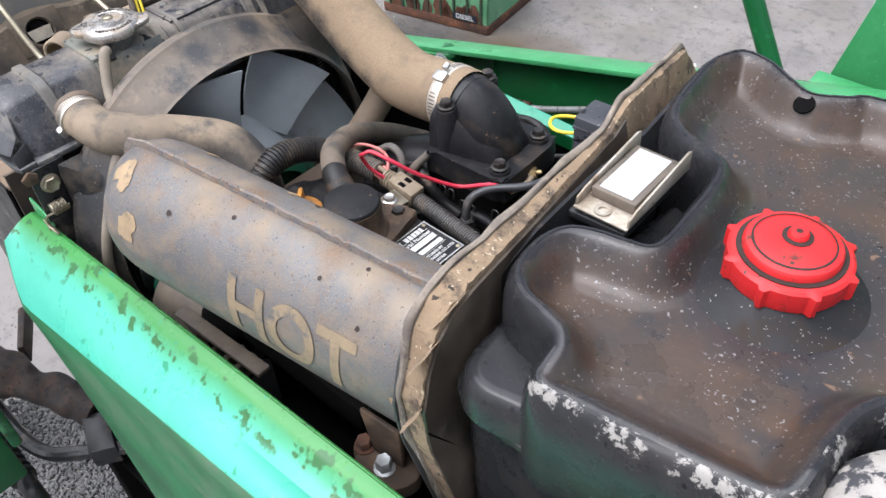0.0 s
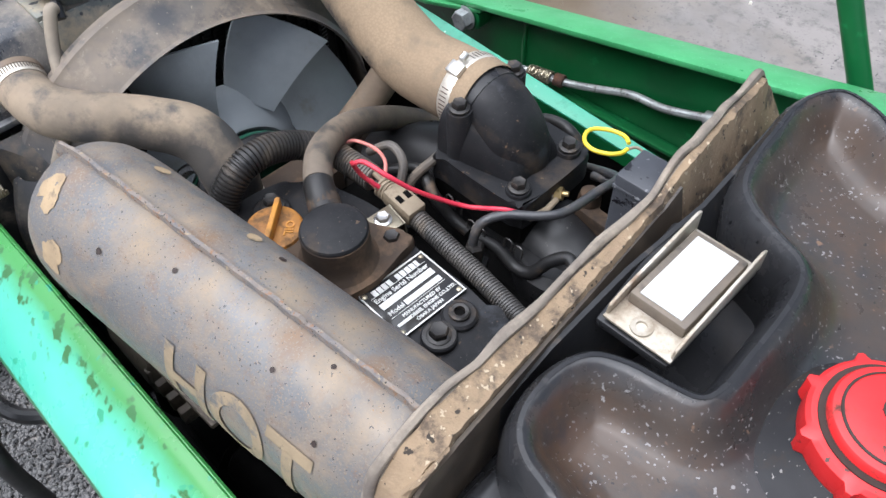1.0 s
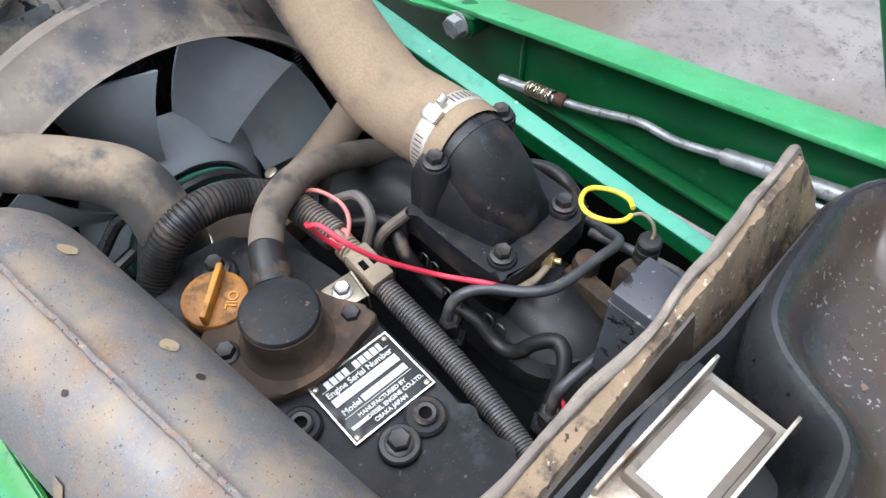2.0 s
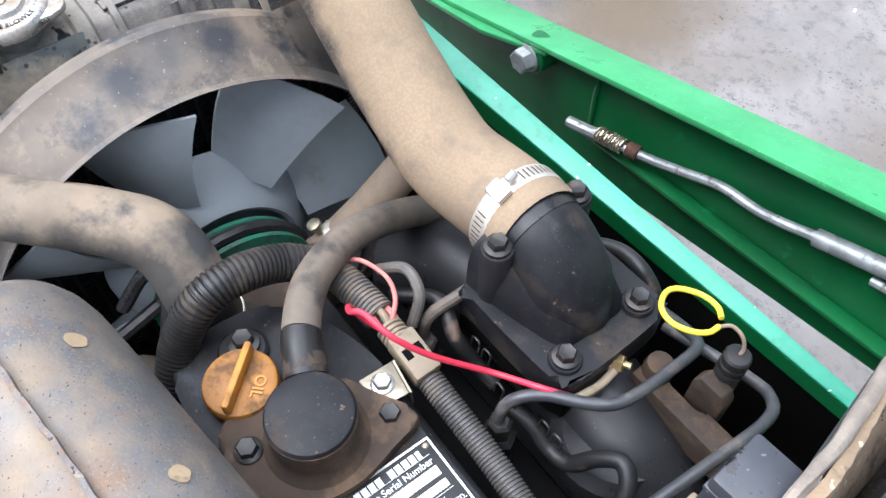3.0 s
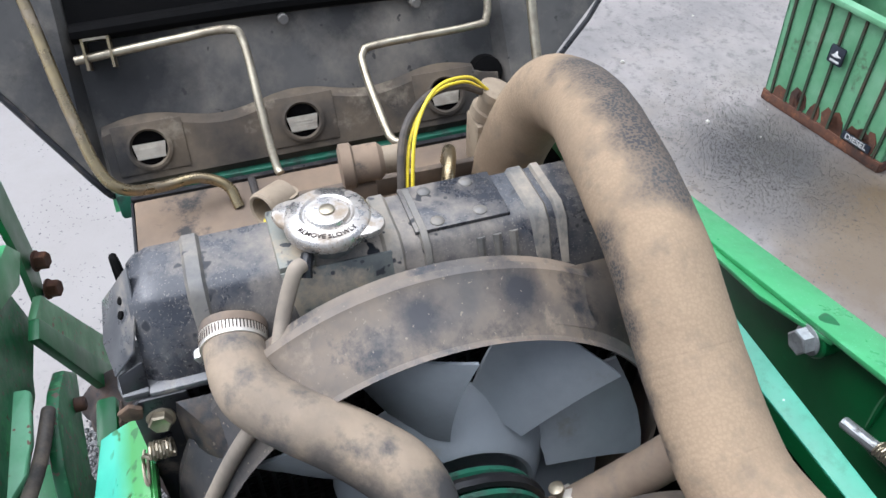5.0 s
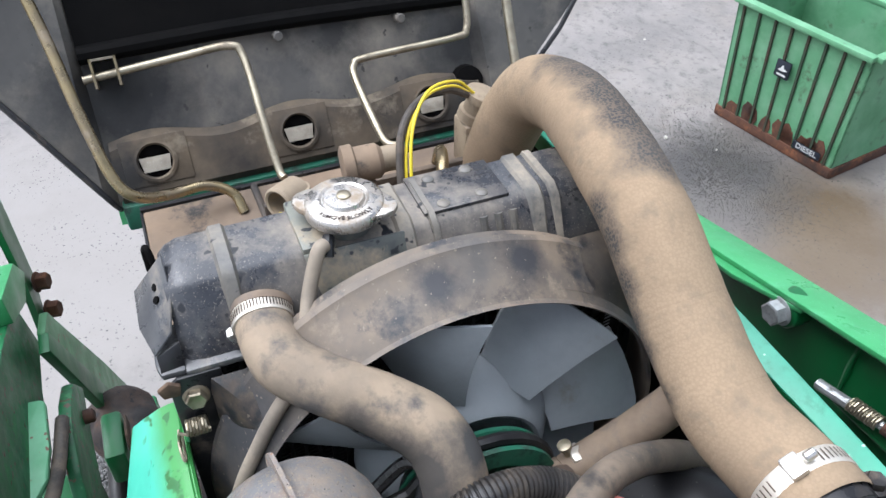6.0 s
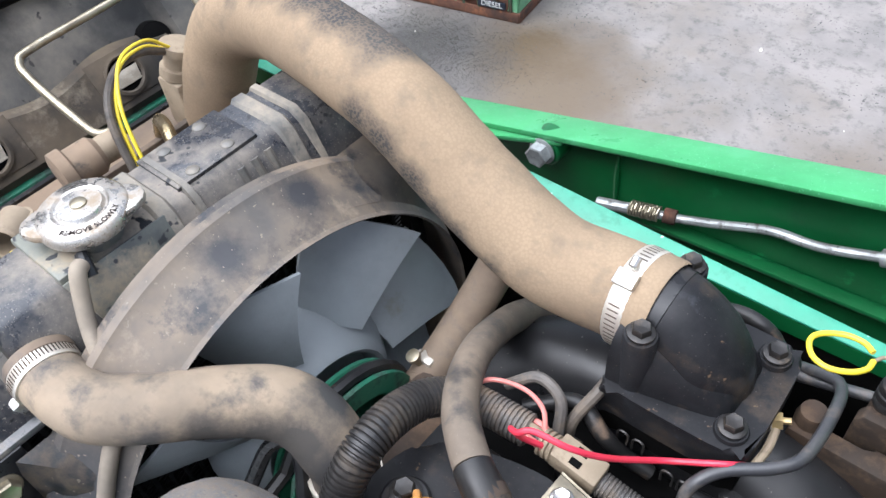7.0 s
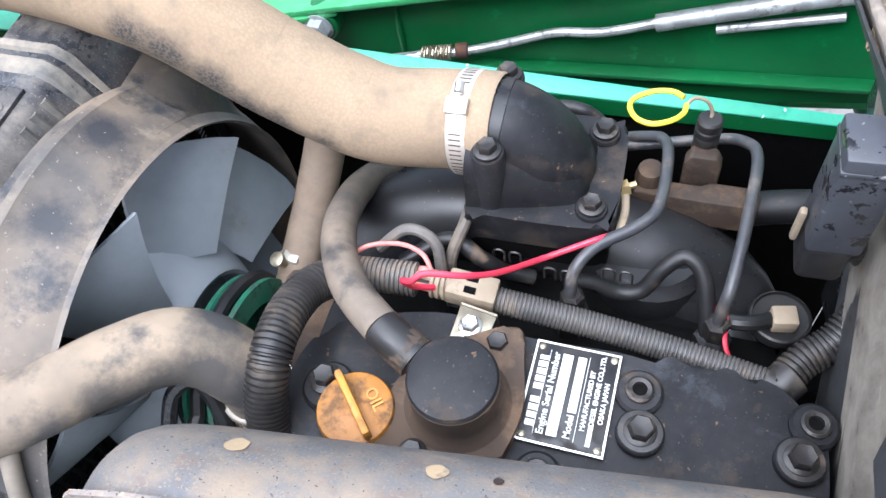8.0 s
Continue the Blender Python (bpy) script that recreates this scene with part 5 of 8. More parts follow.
cut = spline(BRE, 10)
part("hose", tube(cut[9:], 0.0124, 18, raw=True), "hose_grey", vent, "dusty grey-brown length")
part("sleeve", tube(cut[:10], lambda s: 0.0138 - 0.0012 * s, 18, raw=True), "rubber", vent, "clean black end length")
part("end_cuff", lathe([(0.0128, -0.005), (0.0136, -0.004), (0.0137, 0.004), (0.0128, 0.005)], (-0.101, 0.016, 1.0293), (-0.9, 0.42, 0.2), 24, close=False), "cast_brown", vent, "brown dusty end cuff")

# oil filler cap
oc = Vector((-0.1265, -0.0195, 1.0))
oil = thing("oil_filler_cap", oc, "dirty yellow plastic oil filler cap with a grip bar", "oil cap")
part("disc", lathe([(0.0235, -0.006), (0.0245, 0.0), (0.0245, 0.006), (0.0235, 0.0085), (0.0215, 0.0095), (0.004, 0.0095)], oc, seg=40), "oil_brown", oil)
grip = Matrix.Translation(oc) @ Matrix.Rotation(radians(132), 4, "Z")
part("grip_bar", moved(box((-0.0235, -0.0026, 0.008), (0.0235, 0.0026, 0.0205), 0.0022), grip), "oil_yellow", oil)
part("lettering", moved(lettering("OIL", 0.0102, 0.0006, 0.0002), Matrix.Translation(oc + Vector((0.0105, 0.0075, 0.0099))) @ Matrix.Rotation(radians(-47), 4, "Z")), "oil_yellow", oil, "raised letters", smooth=False)

# serial plate
pa, pb, pc, pd = Vector((-0.029, 0.053, 1.0)), Vector((0.022, 0.053, 1.0)), Vector((0.022, -0.011, 1.0)), Vector((-0.028, -0.011, 1.0))
centre = (pa + pb + pc + pd) / 4 + Vector((0, 0, -0.0015))
plate = thing("serial_plate", centre, "black metal plate with a silver border and white lettering", "plate")
face_pose = placed(centre, (0.01, 1, 0), (-1, 0, 0))
part("plate_body", moved(box((-0.0335, -0.0265, -0.0028), (0.0335, 0.0265, 0.0), 0.0006), face_pose), "plate", plate)
for lo, hi in (((-0.0335, 0.0252), (0.0335, 0.0265)), ((-0.0335, -0.0265), (0.0335, -0.0252)), ((-0.0335, -0.0252), (-0.0322, 0.0252)), ((0.0322, -0.0252), (0.0335, 0.0252))):
    part("border", moved(box((*lo, 0.0001), (*hi, 0.0006)), face_pose), "steel", plate, "silver border", smooth=False)
for sx in (-1, 1):
    for sy in (-1, 1):
        p = face_pose @ Vector((sx * 0.0295, sy * 0.0225, 0))
        part("rivet", lathe([(0.0024, 0), (0.0022, 0.0008), (0.0012, 0.0014)], p, seg=12), "zinc", plate)


def on_plate(name, bmx, x, y, mat="plate_white"):
    return part(name, moved(bmx, face_pose @ Matrix.Translation((x, y, 0.0004))), mat, plate, smooth=False)


for x0, x1 in ((-0.0235, -0.0195), (-0.0185, -0.0145), (-0.0135, -0.0095), (-0.0085, -0.0045), (0.0005, 0.0045), (0.0055, 0.0095), (0.0105, 0.0145), (0.0155, 0.0195), (0.0205, 0.0235)):
    on_plate("name_bar", box((x0, -0.003, 0), (x1, 0.003, 0.0003)), 0, 0.0195)
on_plate("lettering", lettering("Engine Serial Number", 0.0062, 0.0002, 0.0001), 0.0, 0.0125)
on_plate("blank_field", box((-0.027, -0.0032, 0), (0.027, 0.0032, 0.0003)), 0, 0.0055)
on_plate("field_frame", box((-0.028, -0.0002, 0), (0.028, 0.0002, 0.0003)), 0, 0.0165)
on_plate("lettering", lettering("Model", 0.006, 0.0002, 0.0001), -0.019, -0.0035)
on_plate("blank_field", box((-0.0185, -0.0026, 0), (0.0185, 0.0026, 0.0003)), 0.0085, -0.0035)
on_plate("field_frame", box((-0.028, -0.0002, 0), (0.028, 0.0002, 0.0003)), 0, -0.0078)
on_plate("lettering", lettering("MANUFACTURED BY", 0.0042, 0.0002, 0.0001), 0.0, -0.0115)
on_plate("name_bar", box((-0.0065, -0.0014, 0), (0.0065, 0.0014, 0.0003)), -0.022, -0.0163)
on_plate("lettering", lettering("DIESEL ENGINE CO.,LTD.", 0.0042, 0.0002, 0.0001), 0.0075, -0.0163)
on_plate("lettering", lettering("OSAKA JAPAN", 0.0042, 0.0002, 0.0001), 0.0, -0.0212)

# ---- intake elbow and manifold ----
elbow = thing("intake_elbow", (-0.05, 0.187, 0.99), "black cast intake elbow with four flange bolts", "intake elbow")
FL = [(-0.10, 0.14), (-0.085, 0.135), (-0.02, 0.137), (-0.002, 0.142), (0.003, 0.152), (0.001, 0.222), (-0.006, 0.234), (-0.02, 0.237), (-0.09, 0.234), (-0.101, 0.228)]
part("flange", prism(closed_spline(FL, 4), 0.980, 1.0085, 0.004), "cast_dusty", elbow)
DOME = [(-0.090, 0.187, 1.043), (-0.074, 0.187, 1.040), (-0.058, 0.187, 1.029), (-0.049, 0.187, 1.013), (-0.046, 0.187, 0.995)]
part("dome", tube(DOME, lambda s: 0.0335 - 0.003 * s, 32, 8), "cast_dusty", elbow)
bm = bmesh.new()
rows = []
for i in range(15):
    u = i / 14
    x = -0.0985 + 0.080 * u
    half = 0.0470 - 0.0150 * u ** 1.3
    crown = 1.004 + 0.0535 * max(0.0, 1 - max(0.0, (u - 0.12) / 0.90) ** 2.1) ** 0.62
    power = 0.42 + 0.5 * min(1.0, u * 1.6)
    row = []
    for k in range(25):
        th = math.pi * k / 24
        c, q = math.cos(th), math.sin(th)
        row.append(bm.verts.new((x, 0.1865 - half * math.copysign(abs(c) ** power, c), 0.992 + (crown - 0.992) * q ** power)))
    rows.append(row)
for p, q in zip(rows, rows[1:]):
    for k in range(24):
        bm.faces.new((p[k], p[k + 1], q[k + 1], q[k]))
bm.faces.new(rows[0])
bm.faces.new(rows[-1])
part("helmet", bm, "cast_dusty", elbow, "rounded cast hood of the elbow")
part("inlet_collar", lathe([(0.033, -0.006), (0.0345, 0), (0.0345, 0.010), (0.031, 0.012)], (-0.090, 0.187, 1.042), (0.98, 0, -0.12), 32), "cast", elbow)
for (x, y, z), low in (((-0.083, 0.151, 1.0575), 0.99), ((-0.085, 0.2195, 1.0575), 0.99), ((-0.016, 0.2205, 1.0125), 0.99), ((-0.014, 0.1535, 1.0115), 0.99)):
    part("boss", lathe([(0.0122, low), (0.0117, low + 0.01), (0.0112, z - 0.001), (0.0106, z)], (x, y, 0), seg=22), "cast_dusty", elbow)
    hexbolt(elbow, (x, y, z + 0.0015), across=0.0118, height=0.0075, flange=0.0092)
man = thing("intake_manifold", (-0.04, 0.19, 0.9), "black cast intake manifold below the elbow", "manifold")
part("heater_block", prism(closed_spline(offset(FL, 0.002), 4), 0.958, 0.9875, 0.002), "grimy_shade", man)
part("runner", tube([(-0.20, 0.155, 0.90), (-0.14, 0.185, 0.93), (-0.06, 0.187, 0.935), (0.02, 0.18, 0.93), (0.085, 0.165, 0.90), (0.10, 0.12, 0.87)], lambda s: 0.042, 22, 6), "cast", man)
part("plenum", box((-0.16, 0.115, 0.80), (0.11, 0.165, 0.92), 0.015), "grimy_shade", man)
nut = thing("cable_terminal", (0.003, 0.186, 0.985), "brass nut and ring terminal on the manifold side", "terminal")
part("stud", rod((-0.006, 0.182, 0.992), (0.012, 0.1905, 0.9965), 0.0024, 10), "brass", nut)
part("nut", rod((0.0015, 0.1855, 0.9935), (0.0075, 0.1883, 0.995), 0.0062, 6), "brass", nut)
part("ring", lathe([(0.0035, 0), (0.0068, 0), (0.0068, 0.001), (0.0035, 0.001)], (0.0005, 0.185, 0.9932), (0.9, 0.42, 0.2), 20, close=False), "steel", nut)
part("lock_washer", lathe([(0.004, 0), (0.0075, 0.0002), (0.0075, 0.0012), (0.004, 0.0014)], (-0.001, 0.1843, 0.9928), (0.9, 0.42, 0.2), 8, close=False), "zinc", nut, "toothed lock washer")
part("sleeve", tube([(0.0062, 0.182, 0.992), (0.0080, 0.166, 0.992), (0.0068, 0.1460, 0.996)], 0.0030, 10), "beige", nut, "pale crimp sleeve")

# injection parts behind the manifold
pump = thing("injection_pump", (0.05, 0.2, 0.85), "brown dusty injection pump bracket", "pump")
part("bridge", prism([(0.010, 0.197), (0.098, 0.197), (0.099, 0.212), (0.092, 0.217), (0.060, 0.217), (0.058, 0.208), (0.032, 0.208), (0.028, 0.216), (0.010, 0.216)], 0.950, 0.978, 0.003), "bracket_brown", pump, "dark brown bracket bar")
part("sensor_holder", slab([(0.042, 0.2165, 0.962), (0.068, 0.2165, 0.962), (0.068, 0.2165, 0.994), (0.064, 0.2165, 1.002), (0.046, 0.2165, 1.002), (0.042, 0.2165, 0.994)], 0.012, (0, 1, 0), 0.002), "bracket_brown", pump, "upright sensor holder")
part("pump_body", rod((0.03, 0.17, 0.80), (0.03, 0.17, 0.955), 0.045, 24, bevel=0.008), "cast", pump)
part("plunger", lathe([(0.0105, 0.965), (0.0108, 0.981), (0.009, 0.989)], (0.02, 0.212, 0), seg=16), "bracket_brown", pump)
part("sensor_base", lathe([(0.009, 0.98), (0.0088, 1.006)], (0.054, 0.234, 0), seg=16), "bracket_brown", pump)
part("sensor", lathe([(0.0085, 1.002), (0.0092, 1.004), (0.0092, 1.009), (0.0086, 1.010), (0.0092, 1.011), (0.0092, 1.016), (0.0084, 1.017), (0.009, 1.018), (0.0088, 1.024), (0.0075, 1.0255), (0.003, 1.026)], (0.054, 0.234, 0), seg=18), "rubber", pump, "black sensor boot")
LOOP = [(0.0335, 0.2345, 1.042), (0.026, 0.2395, 1.041), (0.014, 0.239, 1.040), (0.002, 0.231, 1.040), (-0.001, 0.222, 1.040), (0.005, 0.212, 1.040), (0.016, 0.209, 1.040), (0.028, 0.214, 1.040), (0.035, 0.222, 1.040), (0.036, 0.230, 1.040)]
single("sensor_wire", tube(LOOP, 0.0019, 10), "wire_yellow", (0.02, 0.23, 1.03), "yellow wire looped above the sensor", "wire")
single("sensor_lead", tube([(0.036, 0.230, 1.040), (0.041, 0.236, 1.041), (0.049, 0.2375, 1.038), (0.0538, 0.2368, 1.030), (0.054, 0.2345, 1.024)], 0.0013, 8), "beige", (0.054, 0.234, 1.03), "short pale lead of the sensor wire", "wire")
PIPEA = [(-0.0302, 0.264, 0.9508), (0.012, 0.2505, 0.979), (0.026, 0.241, 0.988), (0.0307, 0.2093, 1.002), (0.0295, 0.165, 1.008), (0.018, 0.146, 1.008), (-0.005, 0.128, 1.005), (-0.0165, 0.112, 0.998), (-0.018, 0.104, 0.9803), (-0.018, 0.104, 0.93)]
single("fuel_pipe", tube(PIPEA, 0.0042, 12), "pipe_black", (0.0, 0.2, 0.98), "thin dusty black fuel pipe bent over the manifold", "pipe", "fuel pipes")
PIPEB = [(-0.0045, 0.2481, 0.9664), (0.06, 0.2562, 0.979), (0.082, 0.25, 0.988), (0.0907, 0.2257, 1.0), (0.0875, 0.1681, 1.004), (0.083, 0.121, 0.998), (0.081, 0.111, 0.980), (0.081, 0.110, 0.93)]
single("fuel_pipe", tube(PIPEB, 0.0042, 12), "pipe_black", (0.06, 0.2, 0.98), "thin dusty black fuel pipe bent round the sensor", "pipe", "fuel pipes")
PIPEC = [(-0.024, 0.118, 0.968), (-0.006, 0.124, 0.963), (0.012, 0.125, 0.954), (0.028, 0.128, 0.957), (0.040, 0.138, 0.974), (0.053, 0.145, 0.983), (0.066, 0.138, 0.977), (0.074, 0.120, 0.957), (0.078, 0.105, 0.935)]
single("return_hose", tube(PIPEC, 0.0058, 12), "rubber", (0.0, 0.12, 0.95), "black rubber leak-off hose between the injectors", "hose")
for x, y, z in ((-0.0165, 0.1045, 0.977), (0.081, 0.110, 0.965), (-0.10, 0.106, 0.964)):
    inj = thing("injector", (x, y, 0.93), "black fuel injector with hexagon nut", "injector", "injectors")
    part("body", lathe([(0.013, 0.92), (0.013, z - 0.022), (0.009, z - 0.019)], (x, y, 0), seg=6), "cast", inj)
    part("nut", lathe([(0.0085, z - 0.020), (0.0085, z - 0.002), (0.006, z)], (x, y, 0), seg=6), "bolt", inj)
for x, y, z in ((-0.035, 0.118, 0.962), (0.005, 0.122, 0.968), (-0.075, 0.13, 0.955)):
    for k in range(2):
        p = Vector((x + k * 0.012, y, z + 0.006))
        single("spring_clip", tube([p + Vector((-0.004, 0, 0)), p + Vector((-0.004, 0.002, 0.009)), p + Vector((0.003, 0.002, 0.009)), p + Vector((0.004, 0, 0))], 0.0009, 6), "bolt", p, "small wire hose clip", "clip", "hose clips")
single("fuel_line", tube([(-0.14, 0.105, 0.975), (-0.11, 0.125, 0.985), (-0.085, 0.12, 0.975), (-0.07, 0.125, 0.955), (-0.05, 0.13, 0.945)], 0.006, 12), "rubber", (-0.1, 0.12, 0.96), "black hose behind the breather", "hose")
single("fuel_line", tube([(-0.105, 0.106, 0.955), (-0.104, 0.112, 0.985), (-0.098, 0.135, 1.0), (-0.10, 0.16, 1.0), (-0.12, 0.2, 0.985)], 0.0045, 10), "rubber_dusty", (-0.1, 0.12, 0.96), "thin black pipe rising to the intake", "hose")
single("vacuum_hose", tube([(-0.09, 0.232, 0.99), (-0.06, 0.247, 1.0), (-0.035, 0.248, 1.0), (-0.02, 0.25, 0.98), (-0.03, 0.255, 0.95)], 0.0058, 12), "rubber", (-0.06, 0.24, 0.96), "black hose behind the elbow", "hose")
single("rear_cable", tube([(0.07, 0.215, 0.94), (0.12, 0.222, 0.955), (0.2, 0.23, 0.96)], 0.013, 14), "rubber", (0.1, 0.22, 0.94), "thick black cable running to the rear", "cable")

# ---- wiring ----
COR = [(-0.165, -0.06, 0.955), (-0.169, -0.055, 0.9705), (-0.1801, -0.036, 1.0011), (-0.1804, -0.0133, 1.0285), (-0.1814, 0.0155, 1.0325), (-0.1804, 0.0465, 1.0202), (-0.1697, 0.07, 1.0055)]
arched = thing("corrugated_conduit", COR[0], "black corrugated cable conduit arched over the engine front", "conduit")
part("sleeve", tube(COR, 0.0135, 18, 10, ridge=(0.0034, 0.0018)), "conduit_black", arched)
part("end_tape", tube([COR[-2], (-0.176, 0.057, 1.0145), COR[-1], (-0.1690, 0.0735, 1.002)], 0.0128, 16, wobble=0.001), "rubber_dusty", arched, "dusty tape at the end")
HAR1 = [(-0.1702, 0.0752, 1.0), (-0.15, 0.078, 0.999), (-0.118, 0.081, 0.998)]
HAR2 = [(-0.098, 0.0815, 0.994), (-0.0562, 0.082, 0.988), (-0.002, 0.083, 0.978), (0.045, 0.080, 0.973), (0.085, 0.074, 0.972), (0.119, 0.067, 0.974)]
har = thing("wiring_harness", (-0.05, 0.08, 0.97), "grey corrugated wiring harness with a taped joint along the engine", "wiring harness")
part("front_conduit", tube(HAR1, 0.0122, 16, ridge=(0.0032, 0.0013)), "conduit", har)
part("rear_conduit", tube(HAR2, 0.0092, 16, ridge=(0.0027, 0.0010)), "conduit_dark", har)
conn = part("connector", moved(box((-0.017, -0.010, -0.008), (0.017, 0.010, 0.008), 0.002), pose(-0.080, 0.0815, 0.9965, 0, 8, 0)), "beige", har, "dusty beige square connector")
for k in (-1, 1):
    part("socket_hole", moved(box((-0.004, -0.0025, 0.0078), (0.004, 0.0025, 0.0085), 0.0002), pose(-0.081, 0.0815 + k * 0.0045, 0.9967, 0, 8, 0)), "grimy_shade", conn, "dark socket hole", smooth=False)
part("ribbed_grip", tube([(-0.108, 0.081, 0.997), (-0.098, 0.081, 0.997), (-0.092, 0.0812, 0.9975)], 0.0098, 16, ridge=(0.0034, 0.0016)), "beige", har, "ribbed grip of the connector")
for k, (dy, dz, mt) in enumerate(((-0.005, 0.003, "wire_pink"), (0.0, 0.006, "beige"), (0.005, 0.003, "wire_pink"), (0.0, -0.002, "conduit"))):
    part("lead", tube([(-0.124, 0.081 + dy, 0.998 + dz), (-0.113, 0.081 + dy * 1.3, 0.998 + dz * 1.3), (-0.101, 0.081 + dy, 0.995 + dz)], 0.0026, 8), mt, har)
branch = thing("branch_conduit", (0.11, 0.08, 0.98), "black corrugated conduit rising to the relay box", "conduit")
part("sleeve", tube([(0.119, 0.067, 0.974), (0.132, 0.085, 0.980), (0.148, 0.099, 0.988), (0.160, 0.119, 1.003), (0.158, 0.134, 1.028), (0.138, 0.130, 1.052), (0.122, 0.116, 1.066)], 0.0115, 16, ridge=(0.004, 0.002)), "conduit_black", branch)
part("tape_wrap", tube([(0.112, 0.069, 0.9735), (0.119, 0.067, 0.974), (0.126, 0.075, 0.977)], 0.0125, 14, wobble=0.0012), "conduit_black", branch, "wrapped tape at the joint")
RED = [(-0.104, 0.075, 1.003), (-0.114, 0.066, 1.016), (-0.1163, 0.059, 1.034), (-0.108, 0.055, 1.043), (-0.0999, 0.0597, 1.0468), (-0.0778, 0.0659, 1.0418), (-0.0609, 0.0833, 1.0234), (-0.0373, 0.1145, 1.0005), (-0.006, 0.1300, 1.009), (0.0068, 0.1470, 0.996)]
single("red_wire", tube(RED, 0.0021, 10), "wire_red", RED[0], "bright red cable looped from the harness to the terminal", "wire")
single("pink_wire", tube([(-0.168, 0.082, 1.006), (-0.155, 0.092, 1.012), (-0.134, 0.098, 1.012), (-0.116, 0.093, 1.012), (-0.107, 0.083, 1.003)], 0.0017, 8), "wire_pink", (-0.14, 0.09, 1.0), "thin faded pink wire arched over the harness", "wire")
single("grey_wire", tube([(-0.155, 0.105, 0.99), (-0.135, 0.115, 1.005), (-0.115, 0.112, 1.0), (-0.108, 0.10, 0.98)], 0.0042, 10), "conduit", (-0.14, 0.1, 0.99), "grey wire bundle beside the harness", "wire")
clip = thing("harness_bracket", (-0.072, 0.052, 0.995), "bent zinc bracket bolted beside the breather", "bracket")
part("leaf", slab([(-0.084, 0.041, 1.002), (-0.060, 0.043, 1.002), (-0.058, 0.062, 1.002), (-0.083, 0.066, 1.002)], 0.0016, (0, 0, 1), 0.0005), "zinc", clip)
part("upright", slab([(-0.083, 0.0665, 1.003), (-0.058, 0.0625, 1.003), (-0.058, 0.064, 0.985), (-0.083, 0.068, 0.985)], 0.0016, (0, 1, 0)), "zinc", clip)
hexbolt(clip, (-0.073, 0.052, 1.0035), across=0.0105, height=0.006, flange=0.0078, mat="steel", label="bright hexagon bolt")
plug = thing("round_plug", (0.118, 0.122, 0.93), "round black plug with a beige socket at the engine rear", "plug")
part("disc", lathe([(0.006, 0.938), (0.0205, 0.940), (0.0215, 0.944), (0.0205, 0.949), (0.019, 0.950), (0.0185, 0.947), (0.006, 0.946)], (0.123, 0.132, 0), (0, 0, 1), 32), "rubber", plug, "black rubber disc with a rim")
part("socket", moved(box((-0.0085, -0.0075, 0.0), (0.0085, 0.0075, 0.014), 0.002), pose(0.124, 0.128, 0.946, 0, 0, 12)), "beige", plug, "beige plastic socket")
part("lead", tube([(0.118, 0.127, 0.952), (0.102, 0.118, 0.957), (0.088, 0.118, 0.955), (0.082, 0.128, 0.945)], 0.0055, 10), "rubber", plug, "ribbed black lead")
part("stem", rod((0.123, 0.132, 0.86), (0.123, 0.132, 0.9395), 0.010, 14), "grimy_shade", plug)
single("thin_red_wire", tube([(0.07, 0.13, 0.95), (0.085, 0.12, 0.96), (0.088, 0.10, 0.955), (0.095, 0.085, 0.95)], 0.0017, 8), "wire_red", (0.08, 0.11, 0.95), "thin dark red wire at the engine rear", "wire")


# ---- muffler ----
MUF_A, MUF_B = Vector((-0.2145, -0.1275, 1.0550)), Vector((0.142, -0.0825, 1.0465))
MUF_R, MUF_L = 0.0570, (MUF_B - MUF_A).length
OVAL = 1.21
muf_axis = (MUF_B - MUF_A).normalized()
muf_side = muf_axis.cross(Vector((0, 0, 1))).normalized()
muf_up = muf_side.cross(muf_axis).normalized()
PROFILE = [(0.008, 0.0), (0.027, 0.001), (0.0375, 0.004), (0.0452, 0.009), (0.0508, 0.016), (0.0545, 0.026), (0.0563, 0.038), (MUF_R, 0.055), (MUF_R, 0.10), (MUF_R, 0.17), (MUF_R, 0.25), (MUF_R, MUF_L - 0.03), (0.0562, MUF_L - 0.016), (0.050, MUF_L - 0.006), (0.037, MUF_L - 0.001), (0.012, MUF_L)]


def muffler_r(along):
    for (r0, h0), (r1, h1) in zip(PROFILE, PROFILE[1:]):
        if h0 <= along <= h1:
            return r0 + (r1 - r0) * (along - h0) / (h1 - h0)
    return MUF_R


def on_muffler(along, angle, radius):
    """A place round the muffler; angle 0 is on top, positive towards the near side."""
    return MUF_A + muf_axis * along + (muf_up * math.cos(angle) * OVAL + muf_side * math.sin(angle)) * radius


